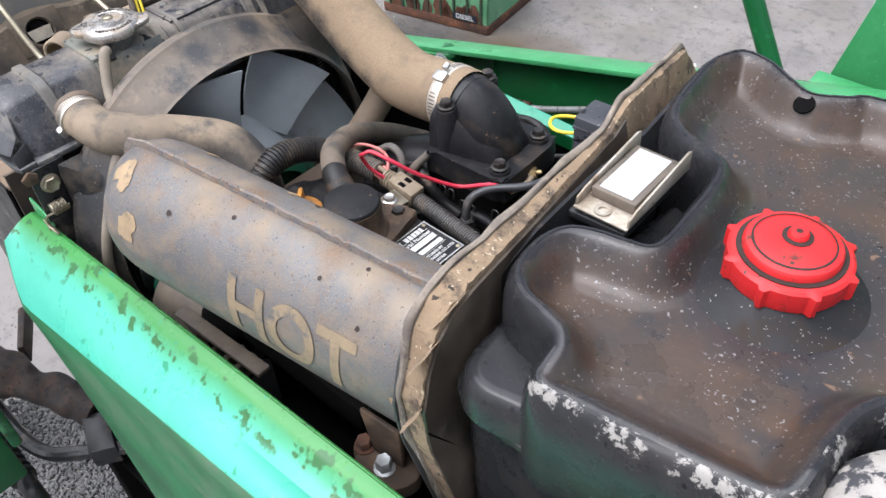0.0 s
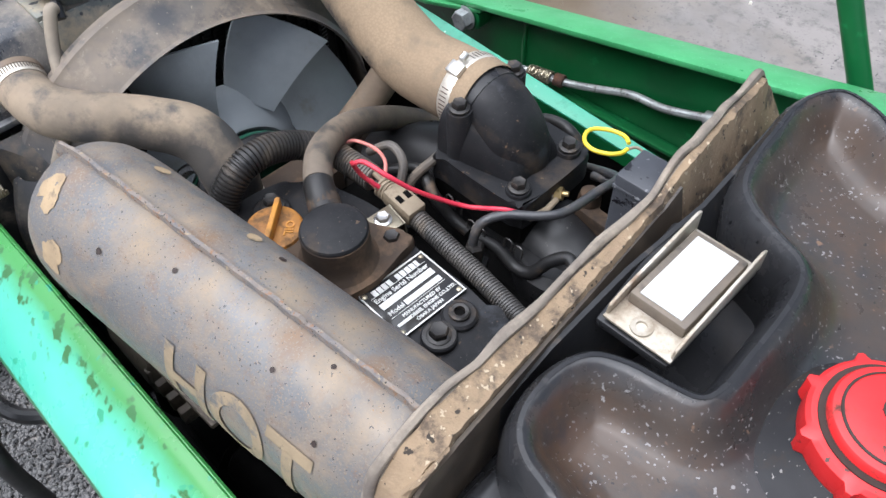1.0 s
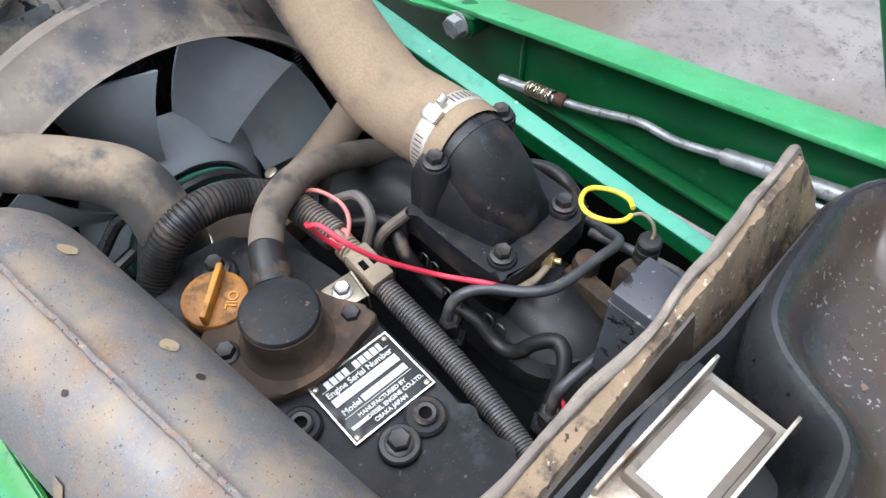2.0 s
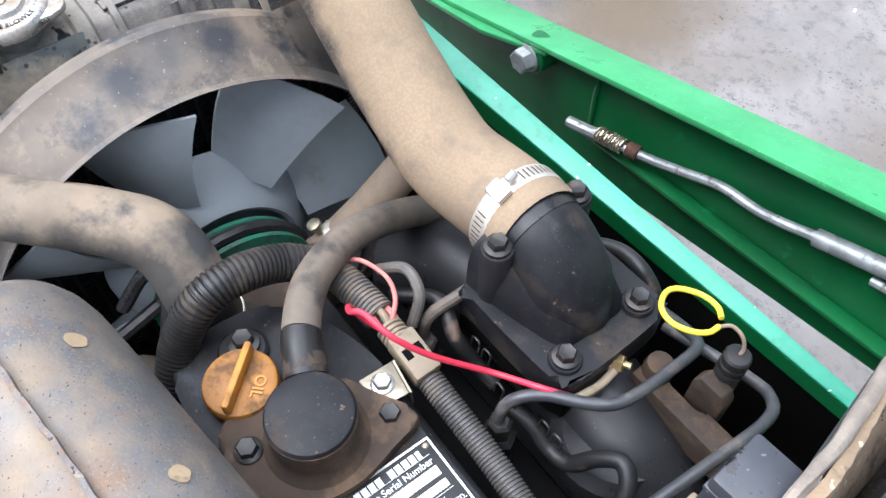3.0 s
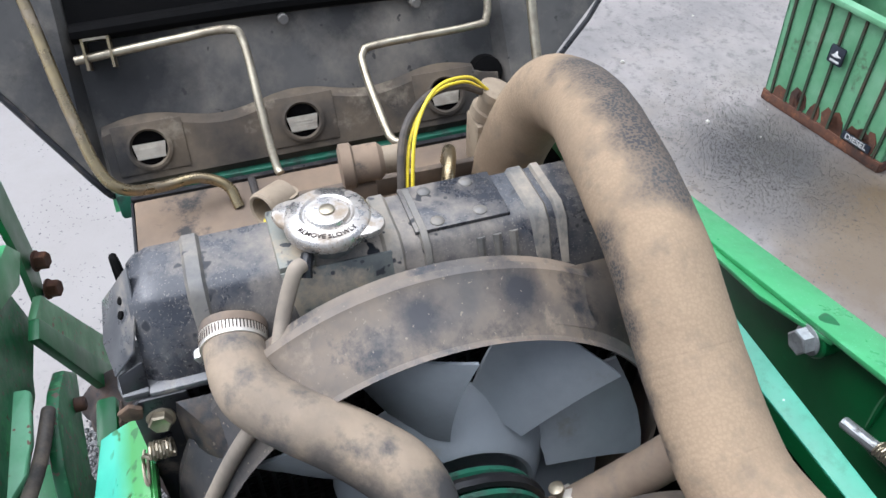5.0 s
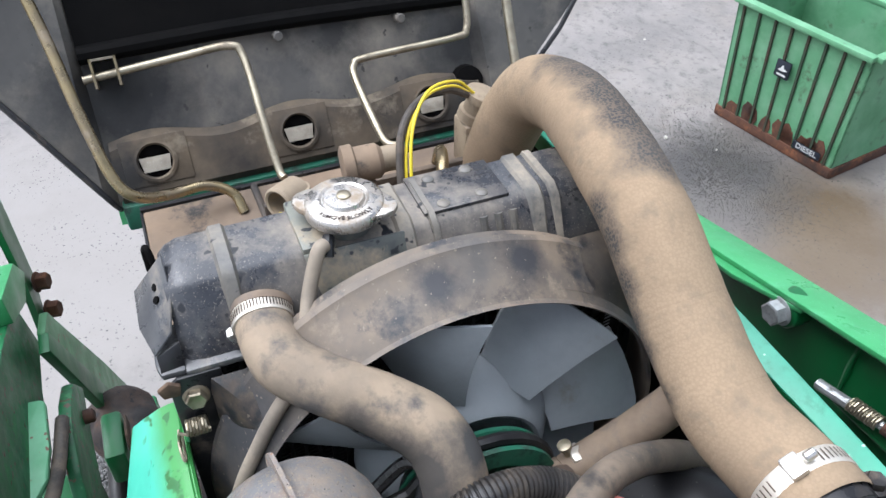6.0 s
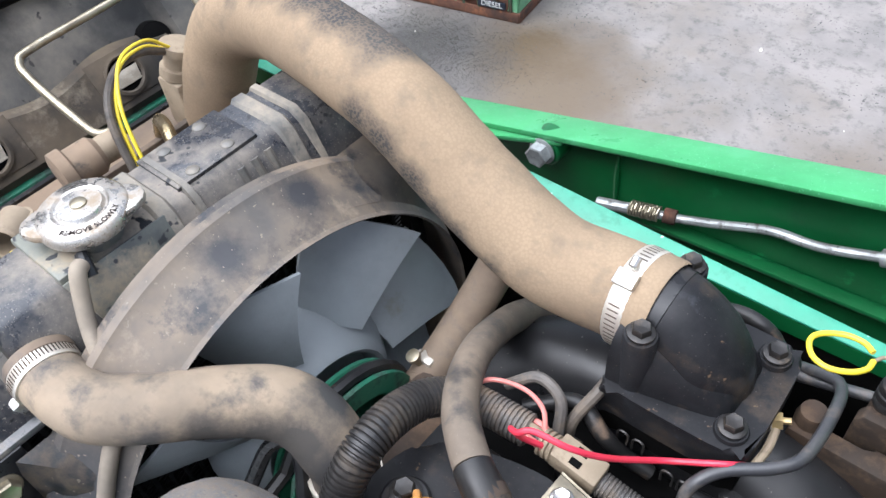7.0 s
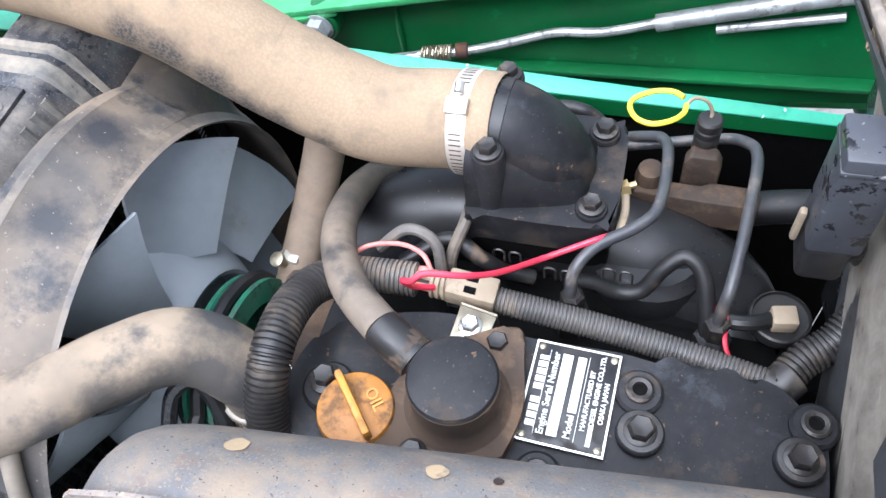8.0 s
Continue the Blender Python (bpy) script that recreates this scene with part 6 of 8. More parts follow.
muf = thing("muffler", (-0.03, -0.12, 1.0), "heat-stained steel muffler with rust spots and a raised welded seam", "muffler")
bm = bmesh.new()
rings = [[bm.verts.new(on_muffler(h, k / 64 * 2 * math.pi, r)) for k in range(64)] for r, h in PROFILE]
for p, q in zip(rings, rings[1:]):
    for k in range(64):
        bm.faces.new((p[k], p[(k + 1) % 64], q[(k + 1) % 64], q[k]))
bm.faces.new(rings[0])
bm.faces.new(rings[-1])
part("shell", bm, "muffler", muf)
for turn in (-1.0, 179.0):
    bm = bmesh.new()
    pts = [(r, h) for r, h in PROFILE]
    fine = []
    for (r0, h0), (r1, h1) in zip(pts, pts[1:]):
        k = max(1, int((h1 - h0) / 0.006))
        fine += [(r0 + (r1 - r0) * j / k, h0 + (h1 - h0) * j / k) for j in range(k)]
    fine.append(pts[-1])
    ring = []
    for i, (r, h) in enumerate(fine):
        out_r = r + 0.0050 + 0.0024 * noise.noise(Vector((h * 170, turn, 0)))
        hh = h - (0.005 if i < 6 else 0) + (0.004 if i > len(fine) - 5 else 0)
        jig = 0.020 * noise.noise(Vector((h * 90, 3, turn)))
        a = radians(turn) + jig
        ring.append([bm.verts.new(on_muffler(hh if rr > r else h, a + s, rr)) for s, rr in ((-0.034, r - 0.003), (-0.022, out_r), (0.022, out_r), (0.034, r - 0.003))])
    for p, q in zip(ring, ring[1:]):
        for k in range(3):
            bm.faces.new((p[k], p[k + 1], q[k + 1], q[k]))
    part("welded_seam", bm, "weld", muf, "rusty raised seam")
words = lettering("HOT", 0.061, 0.0, 0.0013)
bmesh.ops.triangulate(words, faces=words.faces)
for _ in range(3):
    long = [e for e in words.edges if e.calc_length() > 0.008]
    bmesh.ops.subdivide_edges(words, edges=long, cuts=1)
    bmesh.ops.triangulate(words, faces=words.faces)
for v in words.verts:
    v.co = on_muffler(0.238 + v.co.x, radians(82) - v.co.y / MUF_R, MUF_R + 0.0009)
part("warning_letters", words, "stencil", muf, "worn tan embossed letters")
for along, ang, size in ((0.076, -38, 0.0068), (0.172, -36, 0.0062), (0.036, 30, 0.015), (0.052, 66, 0.014), (0.10, 40, 0.0028), (0.285, 8, 0.002), (0.30, 48, 0.0022), (0.20, -34, 0.003), (0.255, 30, 0.002), (0.16, 20, 0.0022), (0.345, 88, 0.010)):
    bm = bmesh.new()
    c = bm.verts.new(on_muffler(along, radians(ang), muffler_r(along) + 0.0004))
    rim = []
    for k in range(26):
        a = k / 26 * 6.283
        rough_edge = 0.14 if size < 0.008 else 0.55
        q = size * (0.85 + rough_edge * noise.noise(Vector((math.cos(a) * 1.3, math.sin(a) * 1.3, along * 90))) + rough_edge * 0.45 * noise.noise(Vector((math.cos(a) * 4, math.sin(a) * 4, along * 40))))
        h = along + q * math.cos(a)
        rim.append(bm.verts.new(on_muffler(h, radians(ang) + q / MUF_R * math.sin(a), muffler_r(h) + 0.0006)))
    for k in range(26):
        bm.faces.new((c, rim[k], rim[(k + 1) % 26]))
    part("bare_patch", bm, "tan_spot" if size > 0.0055 else "grime", muf, "flaked paint spot")
part("end_bracket", slab([(0.085, -0.142, 1.005), (0.125, -0.138, 1.003), (0.125, -0.138, 0.955), (0.095, -0.142, 0.956)], 0.005, (0, 1, 0), 0.002), "bracket_brown", muf, "brown mounting bracket")

# ---- radiator ----
rad = thing("radiator", (-0.40, 0.03, 0.6), "dusty black radiator with a ribbed top tank", "radiator")
bm = bmesh.new()
sec = [(-0.446, 1.046), (-0.446, 1.088), (-0.437, 1.1005), (-0.392, 1.1005), (-0.382, 1.094), (-0.365, 1.062), (-0.360, 1.053), (-0.357, 1.046)]
ys = [-0.164, -0.158, -0.148, -0.138] + [-0.12 + 0.02 * k for k in range(16)] + [0.205, 0.215, 0.222]
rings = []
for y in ys:
    end = min(y + 0.164, 0.222 - y)
    sq = 1.0 if end > 0.016 else 0.86 + 0.14 * math.sqrt(end / 0.016)
    rings.append([bm.verts.new((-0.402 + (x + 0.402) * sq, y, 1.046 + (z - 1.046) * sq)) for x, z in sec])
for p, q in zip(rings, rings[1:]):
    for k in range(len(sec) - 1):
        bm.faces.new((p[k], p[k + 1], q[k + 1], q[k]))
bm.faces.new(rings[0])
bm.faces.new(rings[-1])
tank = part("top_tank", bm, "radiator", rad)


def tank_rib(y, w, mat="rib_dust", h=0.003):
    """A raised band pressed across the top and the rear of the tank."""
    bm = bmesh.new()
    up = [(-0.446, 1.085), (-0.437, 1.1005), (-0.392, 1.1005), (-0.382, 1.094), (-0.363, 1.05)]
    nor = [(-1, 0.2), (-0.5, 1), (0.4, 1), (1, 0.6), (1, 0.4)]
    rows = []
    for (x, z), (nx, nz) in zip(up, nor):
        n = Vector((nx, 0, nz)).normalized()
        rows.append([bm.verts.new(Vector((x, y + s, z)) + n * d) for s, d in ((-w, -0.001), (-w * 0.6, h), (w * 0.6, h), (w, -0.001))])
    for p, q in zip(rows, rows[1:]):
        for k in range(3):
            bm.faces.new((p[k], p[k + 1], q[k + 1], q[k]))
    return part("pressed_rib", bm, mat, tank)


for y, w in ((-0.118, 0.0078), (0.020, 0.0085), (0.044, 0.004), (0.133, 0.0085), (0.150, 0.005)):
    tank_rib(y, w)
for y in (0.085, 0.098, 0.111):
    part("pressed_rib", tube([(-0.381, y, 1.0925), (-0.372, y, 1.072), (-0.363, y, 1.051)], 0.0035, 8), "rib_dust", tank)
part("neck_plate", box((-0.446, -0.062, 1.096), (-0.383, -0.036, 1.1035), 0.002), "radiator_pale", rad, "pale mottled strip below the cap")
part("neck_plate", slab([(-0.3835, -0.062, 1.0985), (-0.3835, 0.018, 1.0975), (-0.3615, 0.018, 1.047), (-0.3615, -0.05, 1.047)], 0.003, (0.9, 0, 0.4), 0.0008), "radiator_pale", rad, "pale mottled plate below the cap")
part("rivet_plate", box((-0.441, 0.038, 1.0985), (-0.390, 0.112, 1.1025), 0.001), "radiator", rad, "riveted dusty plate")
for x, y in ((-0.432, 0.057), (-0.399, 0.091), (-0.397, 0.057), (-0.433, 0.091)):
    part("rivet", lathe([(0.0058, 1.1015), (0.0052, 1.1032), (0.003, 1.1045)], (x, y, 0), seg=16), "rib_dust", rad)
part("bottom_seam", box((-0.452, -0.164, 1.040), (-0.350, 0.228, 1.0465), 0.002), "radiator_edge", rad, "folded seam under the tank")
part("core", box((-0.436, -0.155, 0.56), (-0.374, 0.217, 1.040)), "core", rad, smooth=False)
fins = bmesh.new()
for k in range(30):
    y = -0.150 + k * 0.0125
    box((-0.3745, y - 0.0016, 0.60), (-0.3705, y + 0.0016, 1.022), bm=fins)
    for j in range(60):
        z = 0.72 + j * 0.005
        vs = [fins.verts.new(p) for p in ((-0.3735, y + 0.002, z), (-0.3735, y + 0.0105, z + 0.002), (-0.3715, y + 0.0105, z + 0.0024), (-0.3715, y + 0.002, z + 0.0004))]
        fins.faces.new(vs)
tagged(part("finning", fins, "core", rad, smooth=False), kind="stuff")
part("hose_outlet", lathe([(0.0195, 0), (0.0195, 0.028), (0.018, 0.03)], (-0.376, -0.098, 1.064), (0.97, -0.05, -0.16), 24), "hose_dusty", rad)
part("side_bracket", slab([(-0.414, -0.160, 1.106), (-0.386, -0.1595, 1.090), (-0.368, -0.166, 1.070), (-0.361, -0.181, 1.0585), (-0.395, -0.1885, 1.057), (-0.432, -0.187, 1.062)], 0.002, (0.2, -0.6, 0.5), 0.0006), "radiator_edge", rad, "bent dusty black end plate")
for x, y, z in ((-0.407, -0.1705, 1.083), (-0.396, -0.1715, 1.080), (-0.380, -0.173, 1.070)):
    part("slot", lathe([(0.0032, 0), (0.0030, 0.0012)], (x, y, z), (0.2, -0.7, 0.6), 12), "grimy_shade", rad)
part("hinge_lug", tube([(-0.437, -0.172, 1.075), (-0.441, -0.172, 1.092), (-0.434, -0.170, 1.098), (-0.428, -0.168, 1.088)], 0.003, 8), "grimy_shade", rad)
part("side_frame", slab([(-0.352, -0.179, 1.036), (-0.352, -0.172, 1.0425), (-0.352, -0.140, 1.0425), (-0.352, -0.140, 0.5), (-0.352, -0.179, 0.5)], 0.004, (1, 0, 0), 0.0012), "black_metal", rad, "black side frame")
part("side_frame", slab([(-0.362, 0.225, 1.02), (-0.362, 0.25, 1.0), (-0.362, 0.25, 0.5), (-0.362, 0.225, 0.5)], 0.012, (1, 0, 0), 0.002), "black_metal", rad)
hexbolt(rad, (-0.348, -0.162, 1.0215), (1, -0.1, 0.15), 0.0145, 0.0085, 0.0102, "zinc", label="dull zinc frame bolt")
part("corner_flange", slab([(-0.402, -0.1635, 1.041), (-0.352, -0.1635, 1.041), (-0.352, -0.181, 1.041), (-0.362, -0.184, 1.041), (-0.402, -0.184, 1.041)], 0.006, (0, 0, 1), 0.0015), "radiator_edge", rad, "folded flange at the tank corner")
part("corner_gusset", slab([(-0.364, -0.1635, 1.064), (-0.361, -0.181, 1.0575), (-0.354, -0.181, 1.0465), (-0.356, -0.1635, 1.0465)], 0.002, (-1, 0, 0), 0.0005), "black_metal", rad)
part("rust_tab", slab([(-0.347, -0.187, 1.040), (-0.347, -0.178, 1.046), (-0.347, -0.170, 1.040), (-0.347, -0.172, 1.030), (-0.347, -0.184, 1.031)], 0.004, (1, 0, 0), 0.0012), "cast_brown", rad, "rusty tab")
coil = [Vector((-0.338, -0.175, 0.9985)) + Vector((math.cos(k * 0.75) * 0.0062, 0.00027 * k, math.sin(k * 0.75) * 0.0062)) for k in range(60)]
part("latch_spring", tube(coil, 0.0013, 6, raw=True), "zinc", rad, "coiled latch spring")
part("spring_hook", tube([(-0.332, -0.175, 0.9985), (-0.34, -0.182, 0.992), (-0.342, -0.184, 0.975)], 0.0013, 6), "zinc", rad)

# filler cap of the radiator
cc = Vector((-0.407, -0.021, 1.1005))
part("neck", lathe([(0.021, -0.002), (0.0215, 0.010), (0.026, 0.012), (0.026, 0.015), (0.018, 0.016)], cc, seg=32), "radiator_pale", rad, "mottled filler neck")
cap = part("filler_cap", lathe([(0.0285, 0.012), (0.0312, 0.0125), (0.0318, 0.016), (0.0305, 0.0205), (0.0285, 0.0222), (0.0195, 0.0236), (0.0175, 0.0222), (0.0165, 0.0222), (0.0150, 0.0250), (0.0065, 0.0255)], cc, seg=48), "chrome", rad, "worn chrome cap with engraved rim")
part("rivet", lathe([(0.0058, 0.0245), (0.0055, 0.0268), (0.0035, 0.0277)], cc, seg=18), "zinc", cap)
for ang in (62, 242):
    a = radians(ang)
    d, s = Vector((math.cos(a), math.sin(a), 0)), Vector((-math.sin(a), math.cos(a), 0))
    o = cc + Vector((0, 0, 0.014))
    lobe = [o + d * r + s * w for r, w in ((0.024, -0.017), (0.034, -0.012), (0.040, -0.006), (0.0415, 0.0), (0.040, 0.006), (0.034, 0.012), (0.024, 0.017))]
    part("ear", slab(lobe, 0.006, (0, 0, 1), 0.0022), "chrome", cap)
text = lettering("REMOVE SLOWLY", 0.0056, 0.0002, 0.0001)
for v in text.verts:
    a = radians(-12) + v.co.x / 0.0246
    r = 0.0246 - v.co.y
    v.co = cc + Vector((math.cos(a) * r, math.sin(a) * r, 0.0231 + v.co.z))
part("lettering", text, "grime", cap, "dark engraved letters", smooth=False)
part("overflow_nipple", tube([(-0.385, -0.041, 1.108), (-0.378, -0.044, 1.106), (-0.372, -0.046, 1.10)], 0.0048, 10), "black_metal", cap)
strap = [(-0.375, -0.047, 1.110), (-0.370, -0.0525, 1.1105), (-0.3624, -0.0611, 1.0948), (-0.3529, -0.0686, 1.0793), (-0.335, -0.0765, 1.0665), (-0.314, -0.0885, 1.050), (-0.305, -0.1000, 1.043), (-0.3015, -0.1085, 1.036), (-0.3005, -0.120, 1.018), (-0.2995, -0.132, 0.996), (-0.2985, -0.146, 0.968), (-0.298, -0.158, 0.93), (-0.298, -0.160, 0.88)]
single("overflow_hose", tube(strap, 0.0056, 14), "strap", strap[0], "flat dusty overflow hose hanging from the radiator neck", "hose")

# ---- fan shroud, fan, pulleys ----
FY, FZ = 0.035, 0.907
shr = thing("fan_shroud", (-0.34, FY, 0.65), "dusty brown and black plastic fan shroud behind the radiator", "fan shroud")
part("ring", lathe([(0.1815, -0.292), (0.1805, -0.288), (0.1785, -0.290), (0.1790, -0.300), (0.196, -0.334), (0.197, -0.350), (0.2015, -0.350), (0.2015, -0.342), (0.2060, -0.339), (0.2050, -0.333), (0.2010, -0.329), (0.1915, -0.309), (0.1845, -0.297), (0.1815, -0.292)], (0, FY, FZ), (1, 0, 0), 96, close=False), "shroud", shr)


def corner(points, x=-0.356):
    return slab([(x, y, z) for y, z in points], 0.008, (1, 0, 0), 0.002)


def arc(a0, a1, n=10, r=0.2):
    return [(FY + r * math.sin(radians(a0 + (a1 - a0) * k / n)), FZ + r * math.cos(radians(a0 + (a1 - a0) * k / n))) for k in range(n + 1)]


def flared(a0, a1, low, high, n=16, m=6):
    """The shroud's side: from the ring's rim back to the frame, with a shallow pressed bulge."""
    bm = bmesh.new()
    rows = []
    for i in range(n + 1):
        a = radians(a0 + (a1 - a0) * i / n)
        sy, cz = math.sin(a), math.cos(a)
        reach = min((-0.151 - FY) / sy if sy < 0 else 9, (high - FZ) / cz if cz > 1e-4 else 9, (low - FZ) / cz if cz < -1e-4 else 9)
        reach = max(reach, 0.1845)
        row = []
        for k in range(m + 1):
            f = k / m
            r = 0.1825 + (reach - 0.1825) * f
            y, z = FY + r * sy, FZ + r * cz
            bulge = 0.006 * math.exp(-((y + 0.125) ** 2 + (z - 1.005) ** 2) / 0.0005)
            row.append(bm.verts.new((-0.301 - 0.044 * f ** 0.8 + bulge, y, z)))
        rows.append(row)
    for p, q in zip(rows, rows[1:]):
        for k in range(m):
            bm.faces.new((p[k], p[k + 1], q[k + 1], q[k]))
    bmesh.ops.solidify(bm, geom=list(bm.faces), thickness=0.002)
    return bm


def corner_web(a0, a1, n=24, m=10):
    """The far upper corner: the ring's band runs out smoothly into a raised triangular web."""
    bm = bmesh.new()
    rows = []
    for i in range(n + 1):
        a = radians(a0 + (a1 - a0) * i / n)
        sy, cz = math.sin(a), math.cos(a)
        reach = max(0.197, min((0.232 - FY) / sy, (1.079 - FZ) / max(cz, 1e-4)))
        bulge = 0.014 * math.exp(-((math.degrees(a) - 44) / 13) ** 2)
        row = []
        for k in range(m + 1):
            f = k / m
            r = 0.1855 + (reach - 0.1855) * f
            row.append(bm.verts.new((-0.2985 - 0.046 * f ** 0.75 + bulge * math.sin(f * math.pi) * (1 - 0.3 * f), FY + r * sy, FZ + r * cz)))
        rows.append(row)
    for p, q in zip(rows, rows[1:]):
        for k in range(m):
            bm.faces.new((p[k], p[k + 1], q[k + 1], q[k]))
    bmesh.ops.solidify(bm, geom=list(bm.faces), thickness=0.002)
    return bm


part("corner", corner_web(24, 92), "shroud", shr, "dusty web at the shroud's corner")
part("corner", flared(-42, -92, 0.66, 1.038), "shroud_black", shr, "dusty black shroud corner")
part("corner", corner(arc(92, 178) + [(0.04, 0.66), (0.246, 0.66)]), "shroud", shr)
part("corner", flared(-93, -160, 0.66, 1.038), "shroud_black", shr)
fan = thing("cooling_fan", (-0.31, FY, FZ), "grey plastic cooling fan standing behind the radiator", "fan")
part("hub", lathe([(0.088, -0.330), (0.090, -0.325), (0.0885, -0.314), (0.083, -0.302), (0.075, -0.291), (0.0695, -0.2835), (0.0655, -0.2805), (0.062, -0.282), (0.060, -0.288), (0.058, -0.300), (0.02, -0.302)], (0, FY, FZ), (1, 0, 0), 40), "fan", fan)
for b in range(8):
    bm = bmesh.new()
    grid = []
    for i in range(9):
        r = 0.080 + (0.168 - 0.080) * i / 8
        half = 0.025 + 0.022 * i / 8
        pitch = radians(48 - 20 * i / 8)
        row = []
        for k in range(5):
            c = (k - 2) / 2 * half
            a = radians(b * 45 + 30) + (c * math.cos(pitch)) / r + 0.10 * (i / 8) ** 2
            x = -0.302 + c * math.sin(pitch) - 0.006 * (k - 2) ** 2 / 4
            row.append(Vector((x, FY + r * math.sin(a), FZ + r * math.cos(a))))
        grid.append(row)
    for d in (0, 0.0026):
        vs = [[bm.verts.new(p + Vector((d, 0, 0))) for p in row] for row in grid]
        for i in range(8):
            for k in range(4):
                bm.faces.new((vs[i][k], vs[i + 1][k], vs[i + 1][k + 1], vs[i][k + 1]))
        if d == 0:
            first = vs
    edge = [(i, 0) for i in range(9)] + [(8, k) for k in range(1, 5)] + [(i, 4) for i in range(7, -1, -1)] + [(0, k) for k in range(3, 0, -1)]
    for (i, k), (j, m) in zip(edge, edge[1:] + edge[:1]):
        bm.faces.new((first[i][k], first[j][m], vs[j][m], vs[i][k]))
    part("blade", bm, "fan", fan)
wp = thing("water_pump", (-0.22, FY, 0.85), "dusty water pump with a green belt pulley", "water pump")
part("pulley", lathe([(0.05, -0.268), (0.066, -0.266), (0.067, -0.262), (0.058, -0.256), (0.058, -0.252), (0.067, -0.246), (0.067, -0.242), (0.05, -0.24), (0.046, -0.25)], (0, 0.028, 0.915), (1, 0, 0), 44), "pulley_green", wp, "dark green grooved pulley")
part("nose", rod((-0.285, 0.03, 0.91), (-0.20, 0.03, 0.91), 0.022, 20, bevel=0.003), "grimy_shade", wp)
part("housing", box((-0.235, -0.045, 0.80), (-0.185, 0.10, 0.955), 0.012), "cast_brown", wp, "brown dusty housing")
part("thermostat_neck", lathe([(0.034, 0), (0.032, 0.012), (0.024, 0.02), (0.0215, 0.04), (0.0215, 0.055)], (-0.209, -0.008, 0.915), (0, 0, 1), 26), "cast_brown", wp)
belt = [Vector((-0.254, 0.028 + 0.066 * math.sin(a), 0.915 + 0.066 * math.cos(a))) for a in [radians(t) for t in range(-60, 121, 15)]] + [Vector((-0.254, 0.06, 0.70)), Vector((-0.254, 0.0, 0.66)), Vector((-0.254, -0.06, 0.72)), Vector((-0.258, -0.125, 0.86)), Vector((-0.260, -0.12, 0.91))]
part("belt", tube(belt + belt[:1], 0.0055, 8, raw=True), "rubber", wp, "black fan belt")
bypass = [(-0.236, 0.085, 0.915), (-0.237, 0.112, 0.928), (-0.234, 0.15, 0.952), (-0.230, 0.185, 0.982), (-0.226, 0.205, 1.006)]
bypass_ob = thing("bypass_hose", bypass[0], "dusty brown bypass hose below the air hose", "hose")
part("hose", tube(bypass, 0.0165, 18), "hose_dusty", bypass_ob)
part("end_bead", lathe([(0.0165, -0.004), (0.0182, -0.003), (0.0182, 0.003), (0.0165, 0.004)], (-0.2365, 0.098, 0.921), (-0.1, 0.95, 0.3), 24, close=False), "hose_dusty", bypass_ob)
bc = thing("bypass_clamp", (-0.238, 0.108, 0.925), "zinc hose clamp with an upright slotted screw", "hose clamp", "hose clamps")
part("band", lathe([(0.0165, -0.005), (0.0185, -0.005), (0.0185, 0.005), (0.0165, 0.005)], (-0.238, 0.116, 0.926), (-0.1, 0.95, 0.3), 30, close=False), "clamp", bc)
part("lug", box((-0.246, 0.104, 0.936), (-0.232, 0.118, 0.946), 0.002), "clamp", bc)
part("screw", lathe([(0.0035, 0), (0.0035, 0.014), (0.006, 0.0145), (0.006, 0.018), (0.004, 0.019)], (-0.242, 0.106, 0.936), (-0.2, -0.3, 0.9), 14), "zinc", bc)

# ---- hoses ----
UP = [(-0.374, -0.1005, 1.068), (-0.3619, -0.1023, 1.0647), (-0.322, -0.0987, 1.0616), (-0.2942, -0.0754, 1.0558), (-0.2697, -0.0422, 1.045), (-0.2392, -0.0124, 1.0292), (-0.2105, -0.0077, 0.996), (-0.209, -0.008, 0.950)]
upper = thing("radiator_hose", UP[0], "dusty brown moulded upper radiator hose with dark worn rubber", "hose")
part("hose", tube(UP, lambda q: 0.0218 + 0.0025 * min(1, max(0, (q - 0.45) * 4)), 28, 10, wobble=0.0006), "hose_upper", upper)
part("end_bead", lathe([(0.0215, -0.004), (0.0232, -0.003), (0.0236, 0), (0.0232, 0.003), (0.0215, 0.004)], (-0.3705, -0.1008, 1.0672), (0.97, -0.14, -0.24), 32, close=False), "hose_dusty", upper)
clamp_ring("hose_clamp", (-0.362, -0.1022, 1.0648), (0.97, -0.08, -0.15), 0.0222, 0.0115, "bright worm-drive clamp on the radiator hose", (0, -1, -0.35))
clamp_ring("hose_clamp", (-0.2095, -0.008, 0.966), (0.03, 0, 1), 0.0252, 0.011, "dull worm-drive clamp at the thermostat neck", (0.9, -0.3, 0), "clamp")
AIR = [(-0.088, 0.187, 1.043), (-0.118, 0.1885, 1.0405), (-0.1748, 0.1805, 1.0462), (-0.2385, 0.1816, 1.0769), (-0.3074, 0.1835, 1.1194), (-0.3926, 0.1916, 1.1352), (-0.4819, 0.2116, 1.1161), (-0.5472, 0.2095, 1.0842), (-0.580, 0.195, 1.0045), (-0.582, 0.185, 0.93)]
air = thing("air_hose", AIR[0], "large tan dusty air intake hose with dark worn patches", "hose")
part("hose", tube(AIR, 0.0347, 36, 10, wobble=0.0007, ridge=(0.0055, 0.00007)), "hose_tan", air)
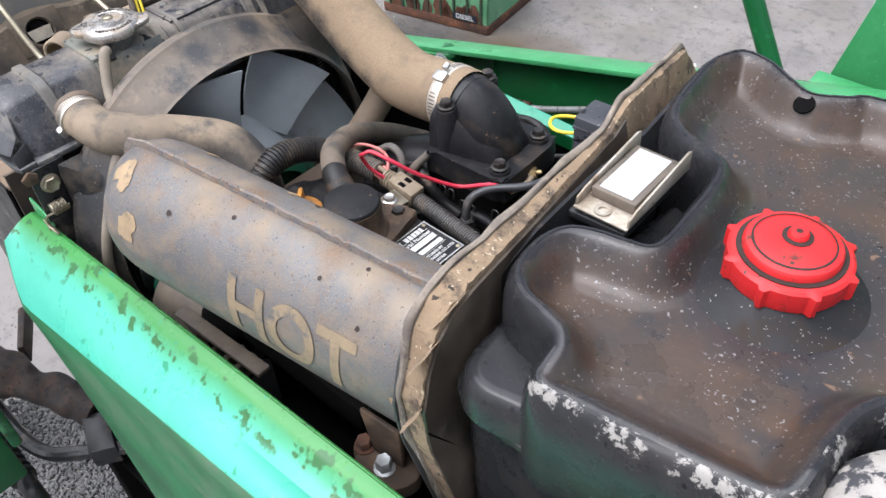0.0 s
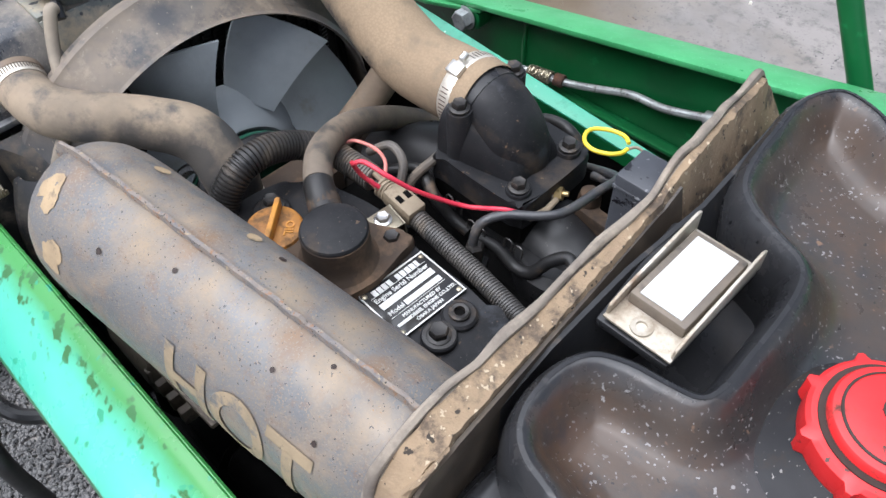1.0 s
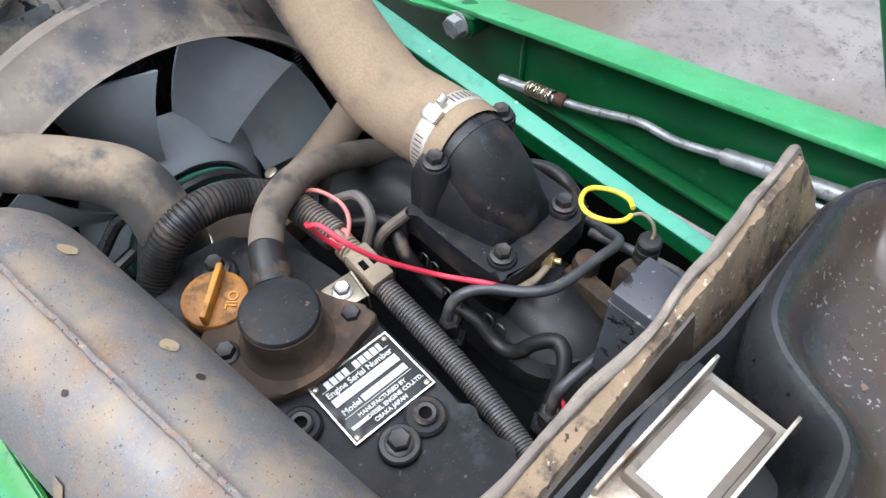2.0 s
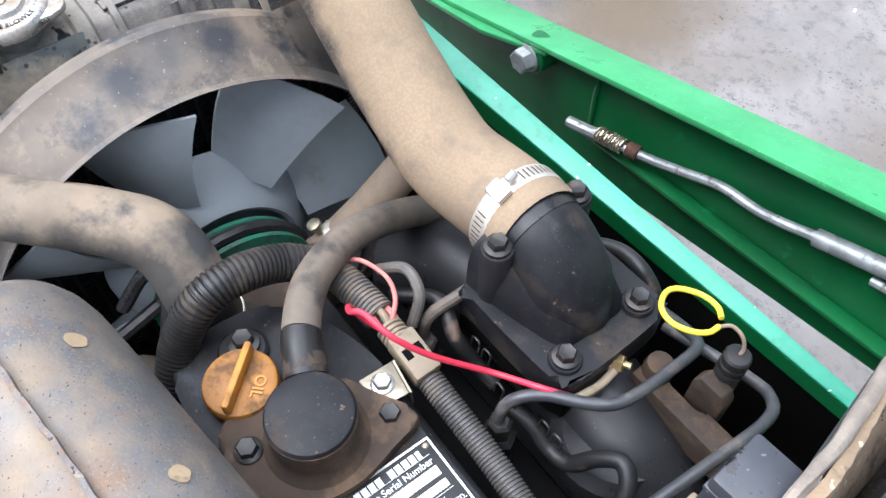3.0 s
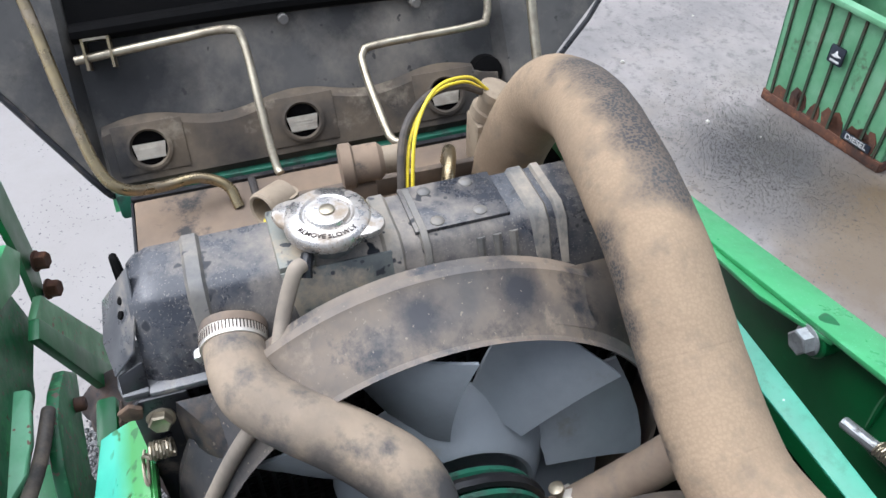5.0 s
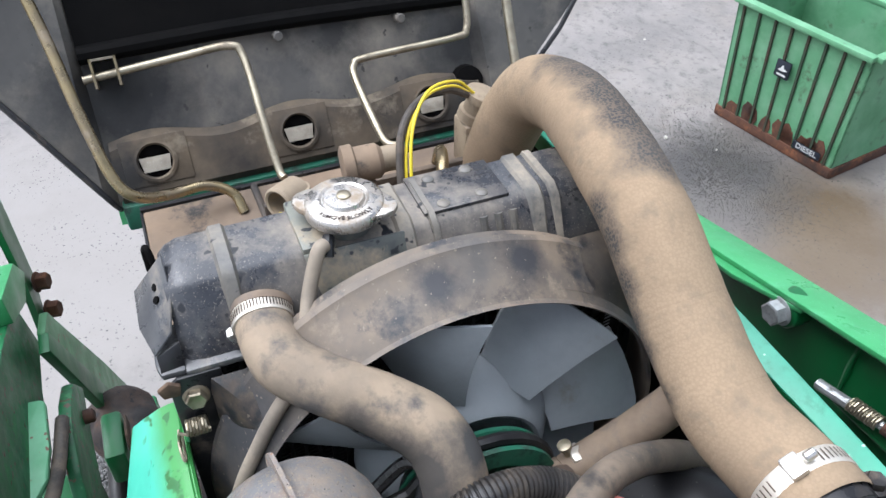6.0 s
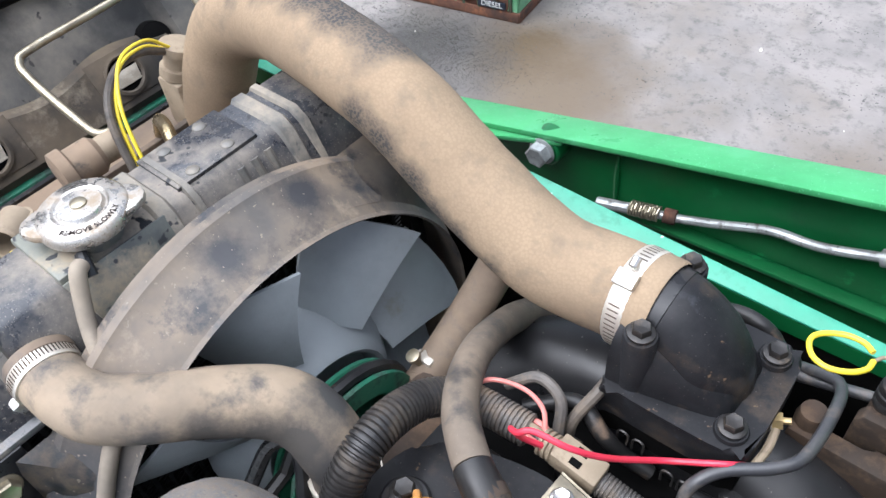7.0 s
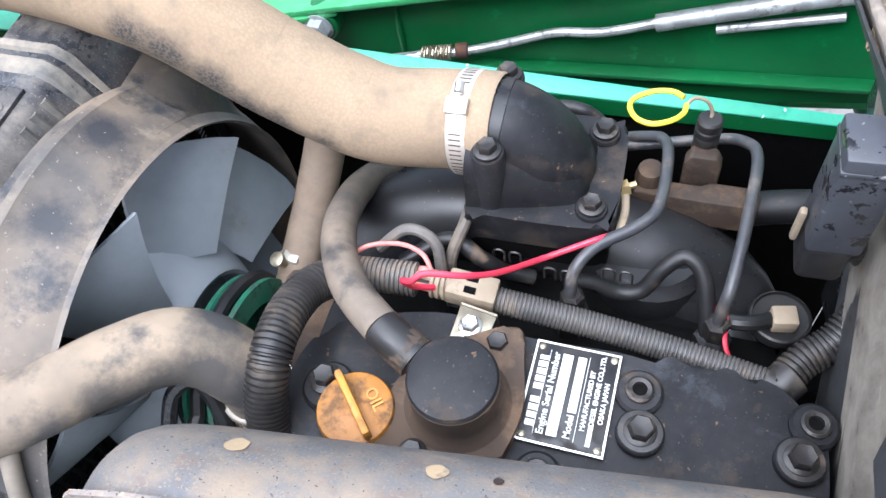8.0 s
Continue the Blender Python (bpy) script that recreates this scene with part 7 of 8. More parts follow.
part("cuff", lathe([(0.0352, -0.012), (0.0362, -0.010), (0.0364, 0.008), (0.0352, 0.0105)], (-0.093, 0.1872, 1.0425), (0.99, -0.03, 0.06), 36, close=False), "hose_tan", air, "thicker end of the hose")
clamp_ring("hose_clamp", (-0.104, 0.1878, 1.0412), (-0.99, 0.03, -0.08), 0.0358, 0.014, "bright worm-drive clamp on the air hose", (0.12, -0.5, 1))

# ---- front tray and what stands on it ----
tray = thing("front_tray", (-0.56, 0.03, 0.9), "dusty brown sheet tray in front of the radiator", "tray")
part("sheet", box((-0.66, -0.178, 0.962), (-0.455, 0.235, 0.968), 0.002), "tray", tray)
part("front_wall", box((-0.667, -0.18, 0.70), (-0.661, 0.235, 0.970)), "black_metal", tray, "black front wall")
part("side_wall", box((-0.66, -0.181, 0.70), (-0.456, -0.1785, 0.968)), "black_metal", tray)
part("rear_wall", box((-0.456, -0.176, 0.7), (-0.452, 0.235, 0.985)), "sheet_brown", tray)
part("raised_lip", box((-0.60, -0.06, 0.968), (-0.592, 0.23, 0.990), 0.002), "sheet_brown", tray)
part("ridge", tube([(-0.66, -0.06, 0.969), (-0.56, -0.058, 0.970), (-0.46, -0.05, 0.970)], 0.004, 8), "sheet_brown", tray)
sock = thing("pipe_stub", (-0.475, -0.058, 0.97), "beige dusty pipe stub beside the radiator cap", "pipe stub")
part("collar", lathe([(0.012, 0), (0.0155, 0.001), (0.0155, 0.026), (0.0135, 0.028), (0.0115, 0.027), (0.0112, 0.004)], (-0.492, -0.040, 1.075), (0.55, -0.75, 0.1), 24, close=False), "beige", sock)
part("stem", rod((-0.485, -0.04, 0.968), (-0.485, -0.04, 1.085), 0.009, 14), "beige", sock)
horn = thing("relay_can", (-0.558, 0.037, 0.968), "rusty brown round can on the tray", "can")
part("can", lathe([(0.016, 0), (0.021, 0.002), (0.021, 0.012), (0.0175, 0.014), (0.0175, 0.036), (0.012, 0.042)], (-0.560, 0.016, 1.040), (0.1, 1, 0.05), 26), "tray", horn)
part("foot", box((-0.572, 0.022, 0.967), (-0.544, 0.047, 1.026), 0.003), "tray", horn)
part("tail", rod((-0.556, 0.054, 1.042), (-0.553, 0.080, 1.043), 0.013, 18, bevel=0.002), "beige", horn)
sw = thing("filter_switch", (-0.615, 0.186, 0.968), "beige plastic plug wired beside the air hose", "plug")
part("body", lathe([(0.012, 0), (0.018, 0.002), (0.018, 0.012), (0.0145, 0.013), (0.0145, 0.026), (0.0185, 0.028), (0.0185, 0.036), (0.01, 0.038)], (-0.618, 0.180, 1.022), (0.15, 0.3, 1), 26), "beige", sw)
part("base", box((-0.635, 0.165, 0.967), (-0.600, 0.200, 1.024), 0.004), "beige", sw)
single("tray_pipe", tube([(-0.53, 0.10, 0.965), (-0.535, 0.11, 1.0), (-0.555, 0.12, 1.02), (-0.585, 0.13, 1.015), (-0.60, 0.132, 0.99)], 0.0065, 12), "bronze", (-0.55, 0.12, 0.97), "brown bent pipe on the tray", "pipe")
single("yellow_wire", tube([(-0.50, 0.068, 0.99), (-0.515, 0.072, 1.03), (-0.545, 0.085, 1.075), (-0.580, 0.115, 1.092), (-0.604, 0.155, 1.082), (-0.610, 0.178, 1.060)], 0.0017, 10), "wire_yellow", (-0.5, 0.07, 0.99), "yellow wire arched to the plug", "wire")
single("yellow_wire", tube([(-0.503, 0.064, 0.99), (-0.519, 0.068, 1.028), (-0.550, 0.082, 1.068), (-0.583, 0.113, 1.084), (-0.608, 0.152, 1.075), (-0.613, 0.176, 1.058)], 0.0017, 10), "wire_yellow", (-0.5, 0.066, 0.99), "second thin yellow wire beside the first", "wire")
single("yellow_wire", tube([(-0.475, -0.06, 1.07), (-0.462, -0.063, 1.06), (-0.455, -0.06, 1.03)], 0.0024, 8), "wire_yellow", (-0.47, -0.06, 1.05), "yellow wire end inside the pipe stub", "wire")
single("black_wire", tube([(-0.495, 0.06, 0.97), (-0.515, 0.062, 1.02), (-0.55, 0.075, 1.07), (-0.583, 0.108, 1.083), (-0.606, 0.146, 1.073), (-0.612, 0.172, 1.058)], 0.004, 10), "rubber_dusty", (-0.5, 0.06, 0.97), "black wire arched beside the yellow one", "wire")

# ---- opened hood ----
HO, HU = Vector((-0.70, 0, 0.95)), Vector((-0.5, 0, 0.866))
hood = thing("hood", HO, "green engine hood tilted open, its grey inside dusty", "hood")


def hp(y, h, d=0.0):
    """A place on the opened hood's inside: across, up along it, out of it."""
    return HO + HU * h + Vector((0.866, 0, 0.5)) * d + Vector((0, y, 0))


def hood_sheet(pts, thick, mat, name, label=""):
    return part(name, slab(pts, thick, Vector((-0.866, 0, -0.5)), 0.0), mat, hood, label, smooth=False)


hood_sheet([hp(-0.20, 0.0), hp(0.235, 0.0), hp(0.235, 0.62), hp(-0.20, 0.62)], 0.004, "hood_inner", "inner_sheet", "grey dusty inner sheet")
hood_sheet([hp(-0.205, -0.02, -0.02), hp(0.24, -0.02, -0.02), hp(0.24, 0.64, -0.02), hp(-0.205, 0.64, -0.02)], 0.004, "green", "outer_skin", "green outer skin")
part("lower_edge", box((-0.715, -0.198, 0.925), (-0.688, 0.24, 0.958), 0.004), "pulley_green", hood, "dark green lower edge")
for ysg, y0, flare in ((-1, -0.20, 0.10), (1, 0.235, 0.16)):
    edge0, edge1 = hp(y0 + ysg * 0.012, 0.02, 0.02), hp(y0 + ysg * flare, 0.16, 0.03)
    far0 = hp(y0 + ysg * (flare + 0.30), 0.62, 0.05)
    part("side_wall", slab([hp(y0, 0.0), hp(y0, 0.62), far0, edge1, edge0], 0.004, (0, ysg, 0)), "hood_inner", hood, "hood side wall", smooth=False)
    part("side_flange", slab([edge1, far0, far0 + Vector((0, ysg * 0.03, 0)), edge1 + Vector((0, ysg * 0.022, 0))], 0.003, (-0.5, 0, 0.866)), "green", hood, "green outer flange", smooth=False)
    part("side_rim", tube([hp(y0, 0.0, 0.004), edge0, edge1, far0], 0.0032, 8, 4), "black_metal", hood, "dark painted rim")
strip = bmesh.new()
cols = []
for k in range(45):
    y = -0.195 + k * 0.0097
    bulge = 0.006 * math.cos((y - 0.006) / 0.159 * 2 * math.pi)
    cols.append([strip.verts.new(hp(y, h, d)) for h, d in ((0.004, 0.006), (0.012, 0.016), (0.063 + bulge, 0.017), (0.072 + bulge, 0.003))])
for p, q in zip(cols, cols[1:]):
    for j in range(3):
        strip.faces.new((p[j], p[j + 1], q[j + 1], q[j]))
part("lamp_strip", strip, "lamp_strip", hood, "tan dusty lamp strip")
for y in (-0.152, 0.006, 0.166):
    n = Vector((0.866, 0, 0.5))
    c = hp(y, 0.044, 0.0185)
    lamp = part("lamp_socket", lathe([(0.0175, 0.0), (0.0215, 0.0), (0.0225, 0.004), (0.0195, 0.005), (0.0175, 0.002), (0.0175, -0.016)], c, n, 30, close=False), "lamp_strip", hood, "round lamp socket")
    part("dark_back", lathe([(0.0175, 0.0006), (0.002, 0.0006)], c, n, 26), "grimy_shade", lamp)
    m = placed(c + n * 0.0012, (0, 1, 0), HU)
    part("lens", moved(slab([(-0.0135, -0.011, 0), (0.0135, -0.011, 0), (0.0165, 0.005, 0), (-0.0165, 0.005, 0)], 0.0012, (0, 0, 1)), m), "lamp_glass", lamp, "pale ribbed lens", smooth=False)
    for k in range(4):
        part("lens_rib", moved(box((-0.0145, -0.0100 + k * 0.003, 0.0012), (0.0145, -0.0090 + k * 0.003, 0.0018)), m), "lamp_glass", lamp, smooth=False)
    part("pad_plate", moved(box((-0.034, -0.025, -0.0022), (0.036, 0.026, -0.0006), 0.0006), placed(c, (0, 1, 0), HU)), "lamp_strip", lamp)
part("cross_brace", tube([hp(-0.20, 0.165, 0.004), hp(0.0, 0.166, 0.006), hp(0.235, 0.158, 0.004)], 0.010, 10), "grimy_shade", hood, "dark cross brace")
hood_sheet([hp(-0.20, 0.17, 0.004), hp(0.235, 0.165, 0.004), hp(0.235, 0.5, 0.004), hp(-0.20, 0.5, 0.004)], 0.003, "grimy_shade", "screen", "dark upper screen")
for y, h in ((0.007, 0.152), (0.15, 0.148)):
    part("rubber_stop", rod(hp(y, h, 0.0), hp(y, h - 0.004, 0.02), 0.0055, 12, bevel=0.001), "hood_inner", hood)
n = Vector((0.866, 0, 0.5))
part("rod_clip", slab([hp(-0.190, 0.128, 0.0), hp(-0.190, 0.128, 0.03), hp(-0.190, 0.158, 0.03), hp(-0.190, 0.158, 0.0)], 0.0025, (0, 1, 0)), "bronze", hood)
part("rod_clip", slab([hp(-0.166, 0.128, 0.0), hp(-0.166, 0.128, 0.03), hp(-0.166, 0.158, 0.03), hp(-0.166, 0.158, 0.0)], 0.0025, (0, 1, 0)), "bronze", hood)
part("rod_clip", slab([hp(-0.190, 0.1555, 0.0), hp(-0.190, 0.1555, 0.03), hp(-0.164, 0.1555, 0.03), hp(-0.164, 0.1555, 0.0)], 0.0025, tuple(HU)), "zinc", hood, "bent wire clip")
part("bump_stop", lathe([(0.02, 0), (0.017, 0.014), (0.008, 0.016)], hp(0.222, 0.06, 0.0), n, 18), "grimy_shade", hood, "black rubber stop")
for name_pts, lab in (([hp(-0.20, 0.139, 0.020), hp(-0.10, 0.145, 0.032), (-0.724, -0.052, 1.1045), (-0.712, -0.040, 1.095), (-0.66, -0.038, 1.05), (-0.622, -0.0355, 1.012), (-0.612, -0.033, 1.006)], "bent zinc prop rod on the hood's inside"),
                      ([hp(0.228, 0.155, 0.03), hp(0.223, 0.12, 0.03), hp(0.205, 0.112, 0.03), (-0.727, 0.10, 1.060), (-0.722, 0.08, 1.056), (-0.70, 0.0765, 1.045), (-0.64, 0.079, 1.022), (-0.618, 0.082, 1.016), (-0.608, 0.093, 1.016)], "bent zinc prop rod, mirrored, on the hood's inside")):
    single("hood_prop_rod", tube(name_pts, 0.0043, 12, 8), "zinc", (-0.65, 0.02, 1.0), lab, "rod", "hood rods")
single("hood_stay", tube([hp(-0.30, 0.42, 0.10), (-0.75, -0.232, 1.21), (-0.66, -0.205, 1.09), (-0.622, -0.192, 1.042), (-0.612, -0.175, 1.022), (-0.628, -0.145, 1.005), (-0.64, -0.11, 0.998), (-0.635, -0.085, 0.985), (-0.62, -0.078, 0.968)], 0.0055, 12, 8), "bronze", (-0.62, -0.08, 0.968), "bronze-coloured hood stay rod", "rod", "hood rods")
single("hood_stay", tube([(-0.62, 0.255, 0.97), (-0.70, 0.262, 1.08), (-0.80, 0.27, 1.25)], 0.0055, 12, 8), "zinc", (-0.62, 0.255, 0.97), "straight zinc hood stay rod", "rod", "hood rods")

# ---- heat shield with foam ----
def shield_x(y):
    return 0.1425 - 0.055 * y if y < 0.12 else 0.1359 - 0.155 * (y - 0.12)


def shield_lean(z, y):
    """The shield slopes back below its edge, more so in its far half."""
    far_half = max(0.0, min(1.0, (y + 0.02) / 0.05))
    near_lean = min(0.02, max(0.0, (1.05 - z) * 0.1))
    return near_lean + (min(0.052, max(0.0, (1.14 - z) * 0.55)) - near_lean) * far_half


def foam_depth(y):
    """The foam is thicker towards the near side."""
    return max(0.0045, min(0.017, 0.0105 - 0.065 * y))


EDGE = [(0.262, 1.06), (0.266, 1.115), (0.260, 1.138), (0.249, 1.150), (0.238, 1.153), (0.20, 1.158), (0.16, 1.165), (0.125, 1.170), (0.114, 1.164), (0.098, 1.157), (0.06, 1.157), (0.0, 1.158), (-0.06, 1.159), (-0.095, 1.160), (-0.116, 1.156), (-0.130, 1.144), (-0.141, 1.122), (-0.150, 1.088), (-0.147, 1.04), (-0.138, 0.99), (-0.127, 0.925), (-0.115, 0.70)]
shield = thing("heat_shield", (0.14, 0.05, 0.7), "black sheet heat shield lined with torn tan foam", "heat shield")


def shield_slab(edge, x_off, thick, jitter=0.0, seed=0):
    """A curtain hung from the edge line; x_off and thick may follow y."""
    line = []
    for (y0, z0), (y1, z1) in zip(edge, edge[1:]):
        k = max(1, int(math.hypot(y1 - y0, z1 - z0) / 0.004))
        line += [(y0 + (y1 - y0) * j / k, z0 + (z1 - z0) * j / k) for j in range(k)]
    line.append(edge[-1])
    bm = bmesh.new()
    front_v, rear_v, in_f, in_r = [], [], [], []
    for y, z in line:
        x0 = x_off(y) if callable(x_off) else x_off
        deep = thick(y) if callable(thick) else thick
        j = Vector((noise.noise(Vector((y * 90, z * 90, seed))), noise.noise(Vector((y * 70, z * 70, seed + 5))), noise.noise(Vector((y * 80, z * 80, seed + 9))))) * jitter
        torn = jitter * 1.4 * noise.noise(Vector((y * 210, z * 210, seed + 2)))
        p = Vector((shield_x(y) + x0 + shield_lean(z, y), y, z)) + j
        front_v.append(bm.verts.new(p))
        rear_v.append(bm.verts.new(p + Vector((deep + torn, 0, -abs(torn))) + Vector((j.y, 0, -j.x)) * 0.6))
        yi = y * 0.86 + 0.008
        zi = z - 0.05 if z > 1.06 else z
        x1 = x_off(yi) if callable(x_off) else x_off
        in_f.append(bm.verts.new((shield_x(yi) + x1 + shield_lean(zi, yi), yi, zi)))
        in_r.append(bm.verts.new((shield_x(yi) + x1 + shield_lean(zi, yi) + deep, yi, zi)))
    for i in range(len(line) - 1):
        bm.faces.new((front_v[i], front_v[i + 1], rear_v[i + 1], rear_v[i]))
        bm.faces.new((front_v[i], in_f[i], in_f[i + 1], front_v[i + 1]))
        bm.faces.new((rear_v[i], rear_v[i + 1], in_r[i + 1], in_r[i]))
    bm.faces.new(in_f)
    bm.faces.new(in_r)
    return bm


part("foam", shield_slab(EDGE, -0.001, foam_depth, jitter=0.0011, seed=1), "pad", shield, "tan crumbling foam lining")
part("foam_skin", shield_slab([(y * 0.995 - 0.002, z - 0.003) for y, z in EDGE], -0.0045, 0.0032, jitter=0.0018, seed=3), "pad_skin", shield, "grey peeling foam skin")
hem = []
for (y0, z0), (y1, z1) in zip(EDGE[1:-1], EDGE[2:-1]):
    k = max(1, int(math.hypot(y1 - y0, z1 - z0) / 0.012))
    for j in range(k):
        y, z = y0 + (y1 - y0) * j / k, z0 + (z1 - z0) * j / k
        wav = noise.noise(Vector((y * 30, z * 30, 7)))
        hem.append(Vector((shield_x(y) - 0.0040 + shield_lean(z, y) + 0.0030 * wav, y, z + 0.0005 + 0.0018 * noise.noise(Vector((y * 26, z * 26, 2))))))
part("rolled_hem", tube(hem, lambda s: 0.0029 + 0.0005 * math.sin(s * 40), 12, 3, wobble=0.0009), "hem", shield, "grey rolled cloth hem along the edge")
part("front_sheet", shield_slab([(y - 0.004, z - 0.010) for y, z in EDGE], -0.0072, 0.0022), "shield_skin", shield, "smooth dark grey front skin")
part("sheet", shield_slab([(y + 0.001, z - 0.005) for y, z in EDGE if y < 0.12], lambda y: foam_depth(y) - 0.0005, 0.0025), "shield_back", shield, "black steel sheet")
ear = [(0.240, 1.06), (0.242, 1.130), (0.236, 1.148), (0.224, 1.158), (0.20, 1.157), (0.16, 1.153), (0.12, 1.151), (0.05, 1.150), (-0.02, 1.150), (-0.06, 1.142), (-0.075, 1.12), (-0.08, 1.05), (-0.08, 0.7)]
part("rear_sheet", shield_slab(ear, lambda y: 0.0135 + max(0, y - 0.05) * 0.08, 0.003), "black_metal", shield, "second black sheet behind the foam")
for y, z, s in ((-0.115, 1.158, 0.020), (-0.140, 1.138, 0.018), (0.20, 1.148, 0.014), (-0.158, 1.09, 0.012)):
    ring = []
    for k in range(18):
        a = k / 18 * 6.283
        q = s * (0.75 + 0.35 * noise.noise(Vector((math.cos(a) * 1.6, math.sin(a) * 1.6, y * 50))))
        ring.append(Vector((shield_x(y) + foam_depth(y) - 0.003 + q * 0.35 * math.sin(a), y + q * math.cos(a), z + q * 0.55 * math.sin(a + 0.5) - 0.006)))
    part("torn_flap", slab(ring, 0.0016, (0.7, -0.2, 0.55)), "pad", shield, "torn foam flap", smooth=False)

rb = thing("relay_box", (0.115, 0.095, 1.06), "grey black relay box spotted with rain, fixed to the heat shield", "relay box")
part("case", moved(box((-0.0140, -0.0155, -0.038), (0.0140, 0.0155, 0.038), 0.0022, segments=2), pose(0.1200, 0.1125, 1.120, 0, 0, 3)), "relay", rb)
part("lower_boot", moved(box((-0.0125, -0.0135, -0.016), (0.0125, 0.0135, 0.016), 0.005, segments=3), pose(0.1190, 0.1105, 1.069, 0, 0, 3)), "rubber", rb)
part("lid_rim", moved(box((-0.0146, -0.0161, 0.026), (0.0146, 0.0161, 0.0295), 0.001), pose(0.1200, 0.1125, 1.120, 0, 0, 3)), "relay", rb)
part("tab", box((0.1012, 0.111, 1.069), (0.1052, 0.1165, 1.095), 0.0015), "beige", rb, "pale plastic tab")

# ---- regulator on its bracket ----
reg_m = pose(0.1865, 0.0560, 1.1525, 0, 0, 1.5)
br2 = thing("regulator_bracket", (0.1885, 0.052, 1.15), "bent zinc bracket holding a regulator on the tank", "bracket")
part("base_plate", moved(box((-0.0215, -0.043, 0.0), (0.0215, 0.043, 0.0018), 0.0006), reg_m), "aged_zinc", br2)
for sx in (-1, 1):
    part("side_flange", moved(slab([(sx * 0.0215, -0.041, 0.0), (sx * 0.0215, 0.044, 0.0), (sx * 0.0215, 0.0435, 0.0160), (sx * 0.0215, 0.039, 0.0178), (sx * 0.0215, -0.030, 0.0105), (sx * 0.0215, -0.0395, 0.008)], 0.0018, (-sx, 0, 0), 0.0005), reg_m), "aged_zinc", br2)
part("eyelet", moved(lathe([(0.0032, 0.0018), (0.0032, 0.0032), (0.0062, 0.0032), (0.0062, 0.0018)], (-0.002, -0.0355, 0), seg=20, close=False), reg_m), "aged_zinc", br2)
part("support_plate", moved(slab([(-0.0245, -0.0445, -0.009), (0.0205, -0.0435, -0.009), (0.0205, 0.046, -0.009), (-0.0275, 0.047, -0.009), (-0.034, 0.042, -0.009)], 0.0065, (0, 0, 1), 0.002), reg_m), "black_metal", br2, "black support plate")
regu = thing("regulator", (0.1885, 0.052, 1.155), "small dusty grey-brown regulator with a blank white label", "regulator")
part("case", moved(box((-0.0175, -0.027, 0.0019), (0.0175, 0.034, 0.0108), 0.0012), reg_m), "dusty_case", regu)
part("label", moved(box((-0.0130, -0.024, 0.0109), (0.0130, 0.0300, 0.0115)), reg_m), "white_label", regu, "blank white label", smooth=False)

# ---- fuel tank ----
CREST = [(0.40, 0.262), (0.285, 0.256), (0.261, 0.243), (0.237, 0.231), (0.215, 0.241), (0.192, 0.255), (0.168, 0.259), (0.157, 0.245), (0.153, 0.222), (0.156, 0.195), (0.160, 0.166), (0.168, 0.141), (0.183, 0.127), (0.203, 0.119), (0.220, 0.113), (0.229, 0.102), (0.234, 0.078), (0.2365, 0.042), (0.2375, 0.016), (0.233, 0.003), (0.218, -0.002), (0.197, -0.0065), (0.181, -0.0155), (0.1745, -0.034), (0.1765, -0.057), (0.184, -0.072), (0.196, -0.080), (0.211, -0.0835), (0.226, -0.088), (0.2335, -0.097), (0.2345, -0.109), (0.236, -0.1185), (0.245, -0.1225), (0.261, -0.1205), (0.291, -0.1175), (0.323, -0.1135), (0.353, -0.1095), (0.370, -0.106), (0.378, -0.098), (0.3795, -0.085), (0.3795, -0.065), (0.381, -0.045), (0.386, -0.028), (0.40, -0.016), (0.46, -0.012), (0.53, -0.012), (0.545, 0.01), (0.545, 0.22), (0.52, 0.255), (0.46, 0.265)]
rim = closed_spline(CREST, 4)
tankob = thing("fuel_tank", (0.33, 0.06, 0.85), "black moulded plastic fuel tank with a dirty brown top", "fuel tank")


def shell(levels, outline, cap_last=True):
    bm = bmesh.new()
    loops = []
    for d, z in levels:
        loops.append([bm.verts.new((x, y, z)) for x, y in offset(outline, d)])
    n = len(outline)
    for p, q in zip(loops, loops[1:]):
        for i in range(n):
            j = (i + 1) % n
            bm.faces.new((p[i], p[j], q[j], q[i]))
    if cap_last:
        bm.faces.new(loops[-1])
    return bm


def front_drop(y):
    """The rim sits a little lower along its front side."""
    return 0.010 * max(0.0, min(1.0, (-0.085 - y) / 0.03))


outer = shell([(-0.0100, 1.06), (-0.0098, 1.128), (-0.0090, 1.143), (-0.0072, 1.153), (-0.0045, 1.1595), (-0.0018, 1.1625), (0.0008, 1.1629)], rim, False)
for v in outer.verts:
    v.co.z -= front_drop(v.co.y) * (1 if v.co.z > 1.12 else 0)
part("rim", outer, "tank", tankob, "black rounded rim")

# the pressed top inside the rim: depth follows the distance from the crest
STEP = 0.0018
ring_xy = np.array(rim)
seg_a, seg_b = ring_xy, np.roll(ring_xy, -1, axis=0)
gx = np.arange(0.148, 0.5435, STEP)
gy = np.arange(-0.128, 0.2665, STEP)
PX, PY = np.meshgrid(gx, gy, indexing="ij")
near2 = np.full(PX.shape, 1.0)
inside = np.zeros(PX.shape, bool)
for (ax, ay), (bx, by) in zip(seg_a, seg_b):
    ll = (bx - ax) ** 2 + (by - ay) ** 2
    f = np.clip(((PX - ax) * (bx - ax) + (PY - ay) * (by - ay)) / ll, 0, 1)
    near2 = np.minimum(near2, (PX - ax - f * (bx - ax)) ** 2 + (PY - ay - f * (by - ay)) ** 2)
    if ay != by:
        inside ^= ((ay > PY) != (by > PY)) & (PX < (bx - ax) * (PY - ay) / (by - ay) + ax)
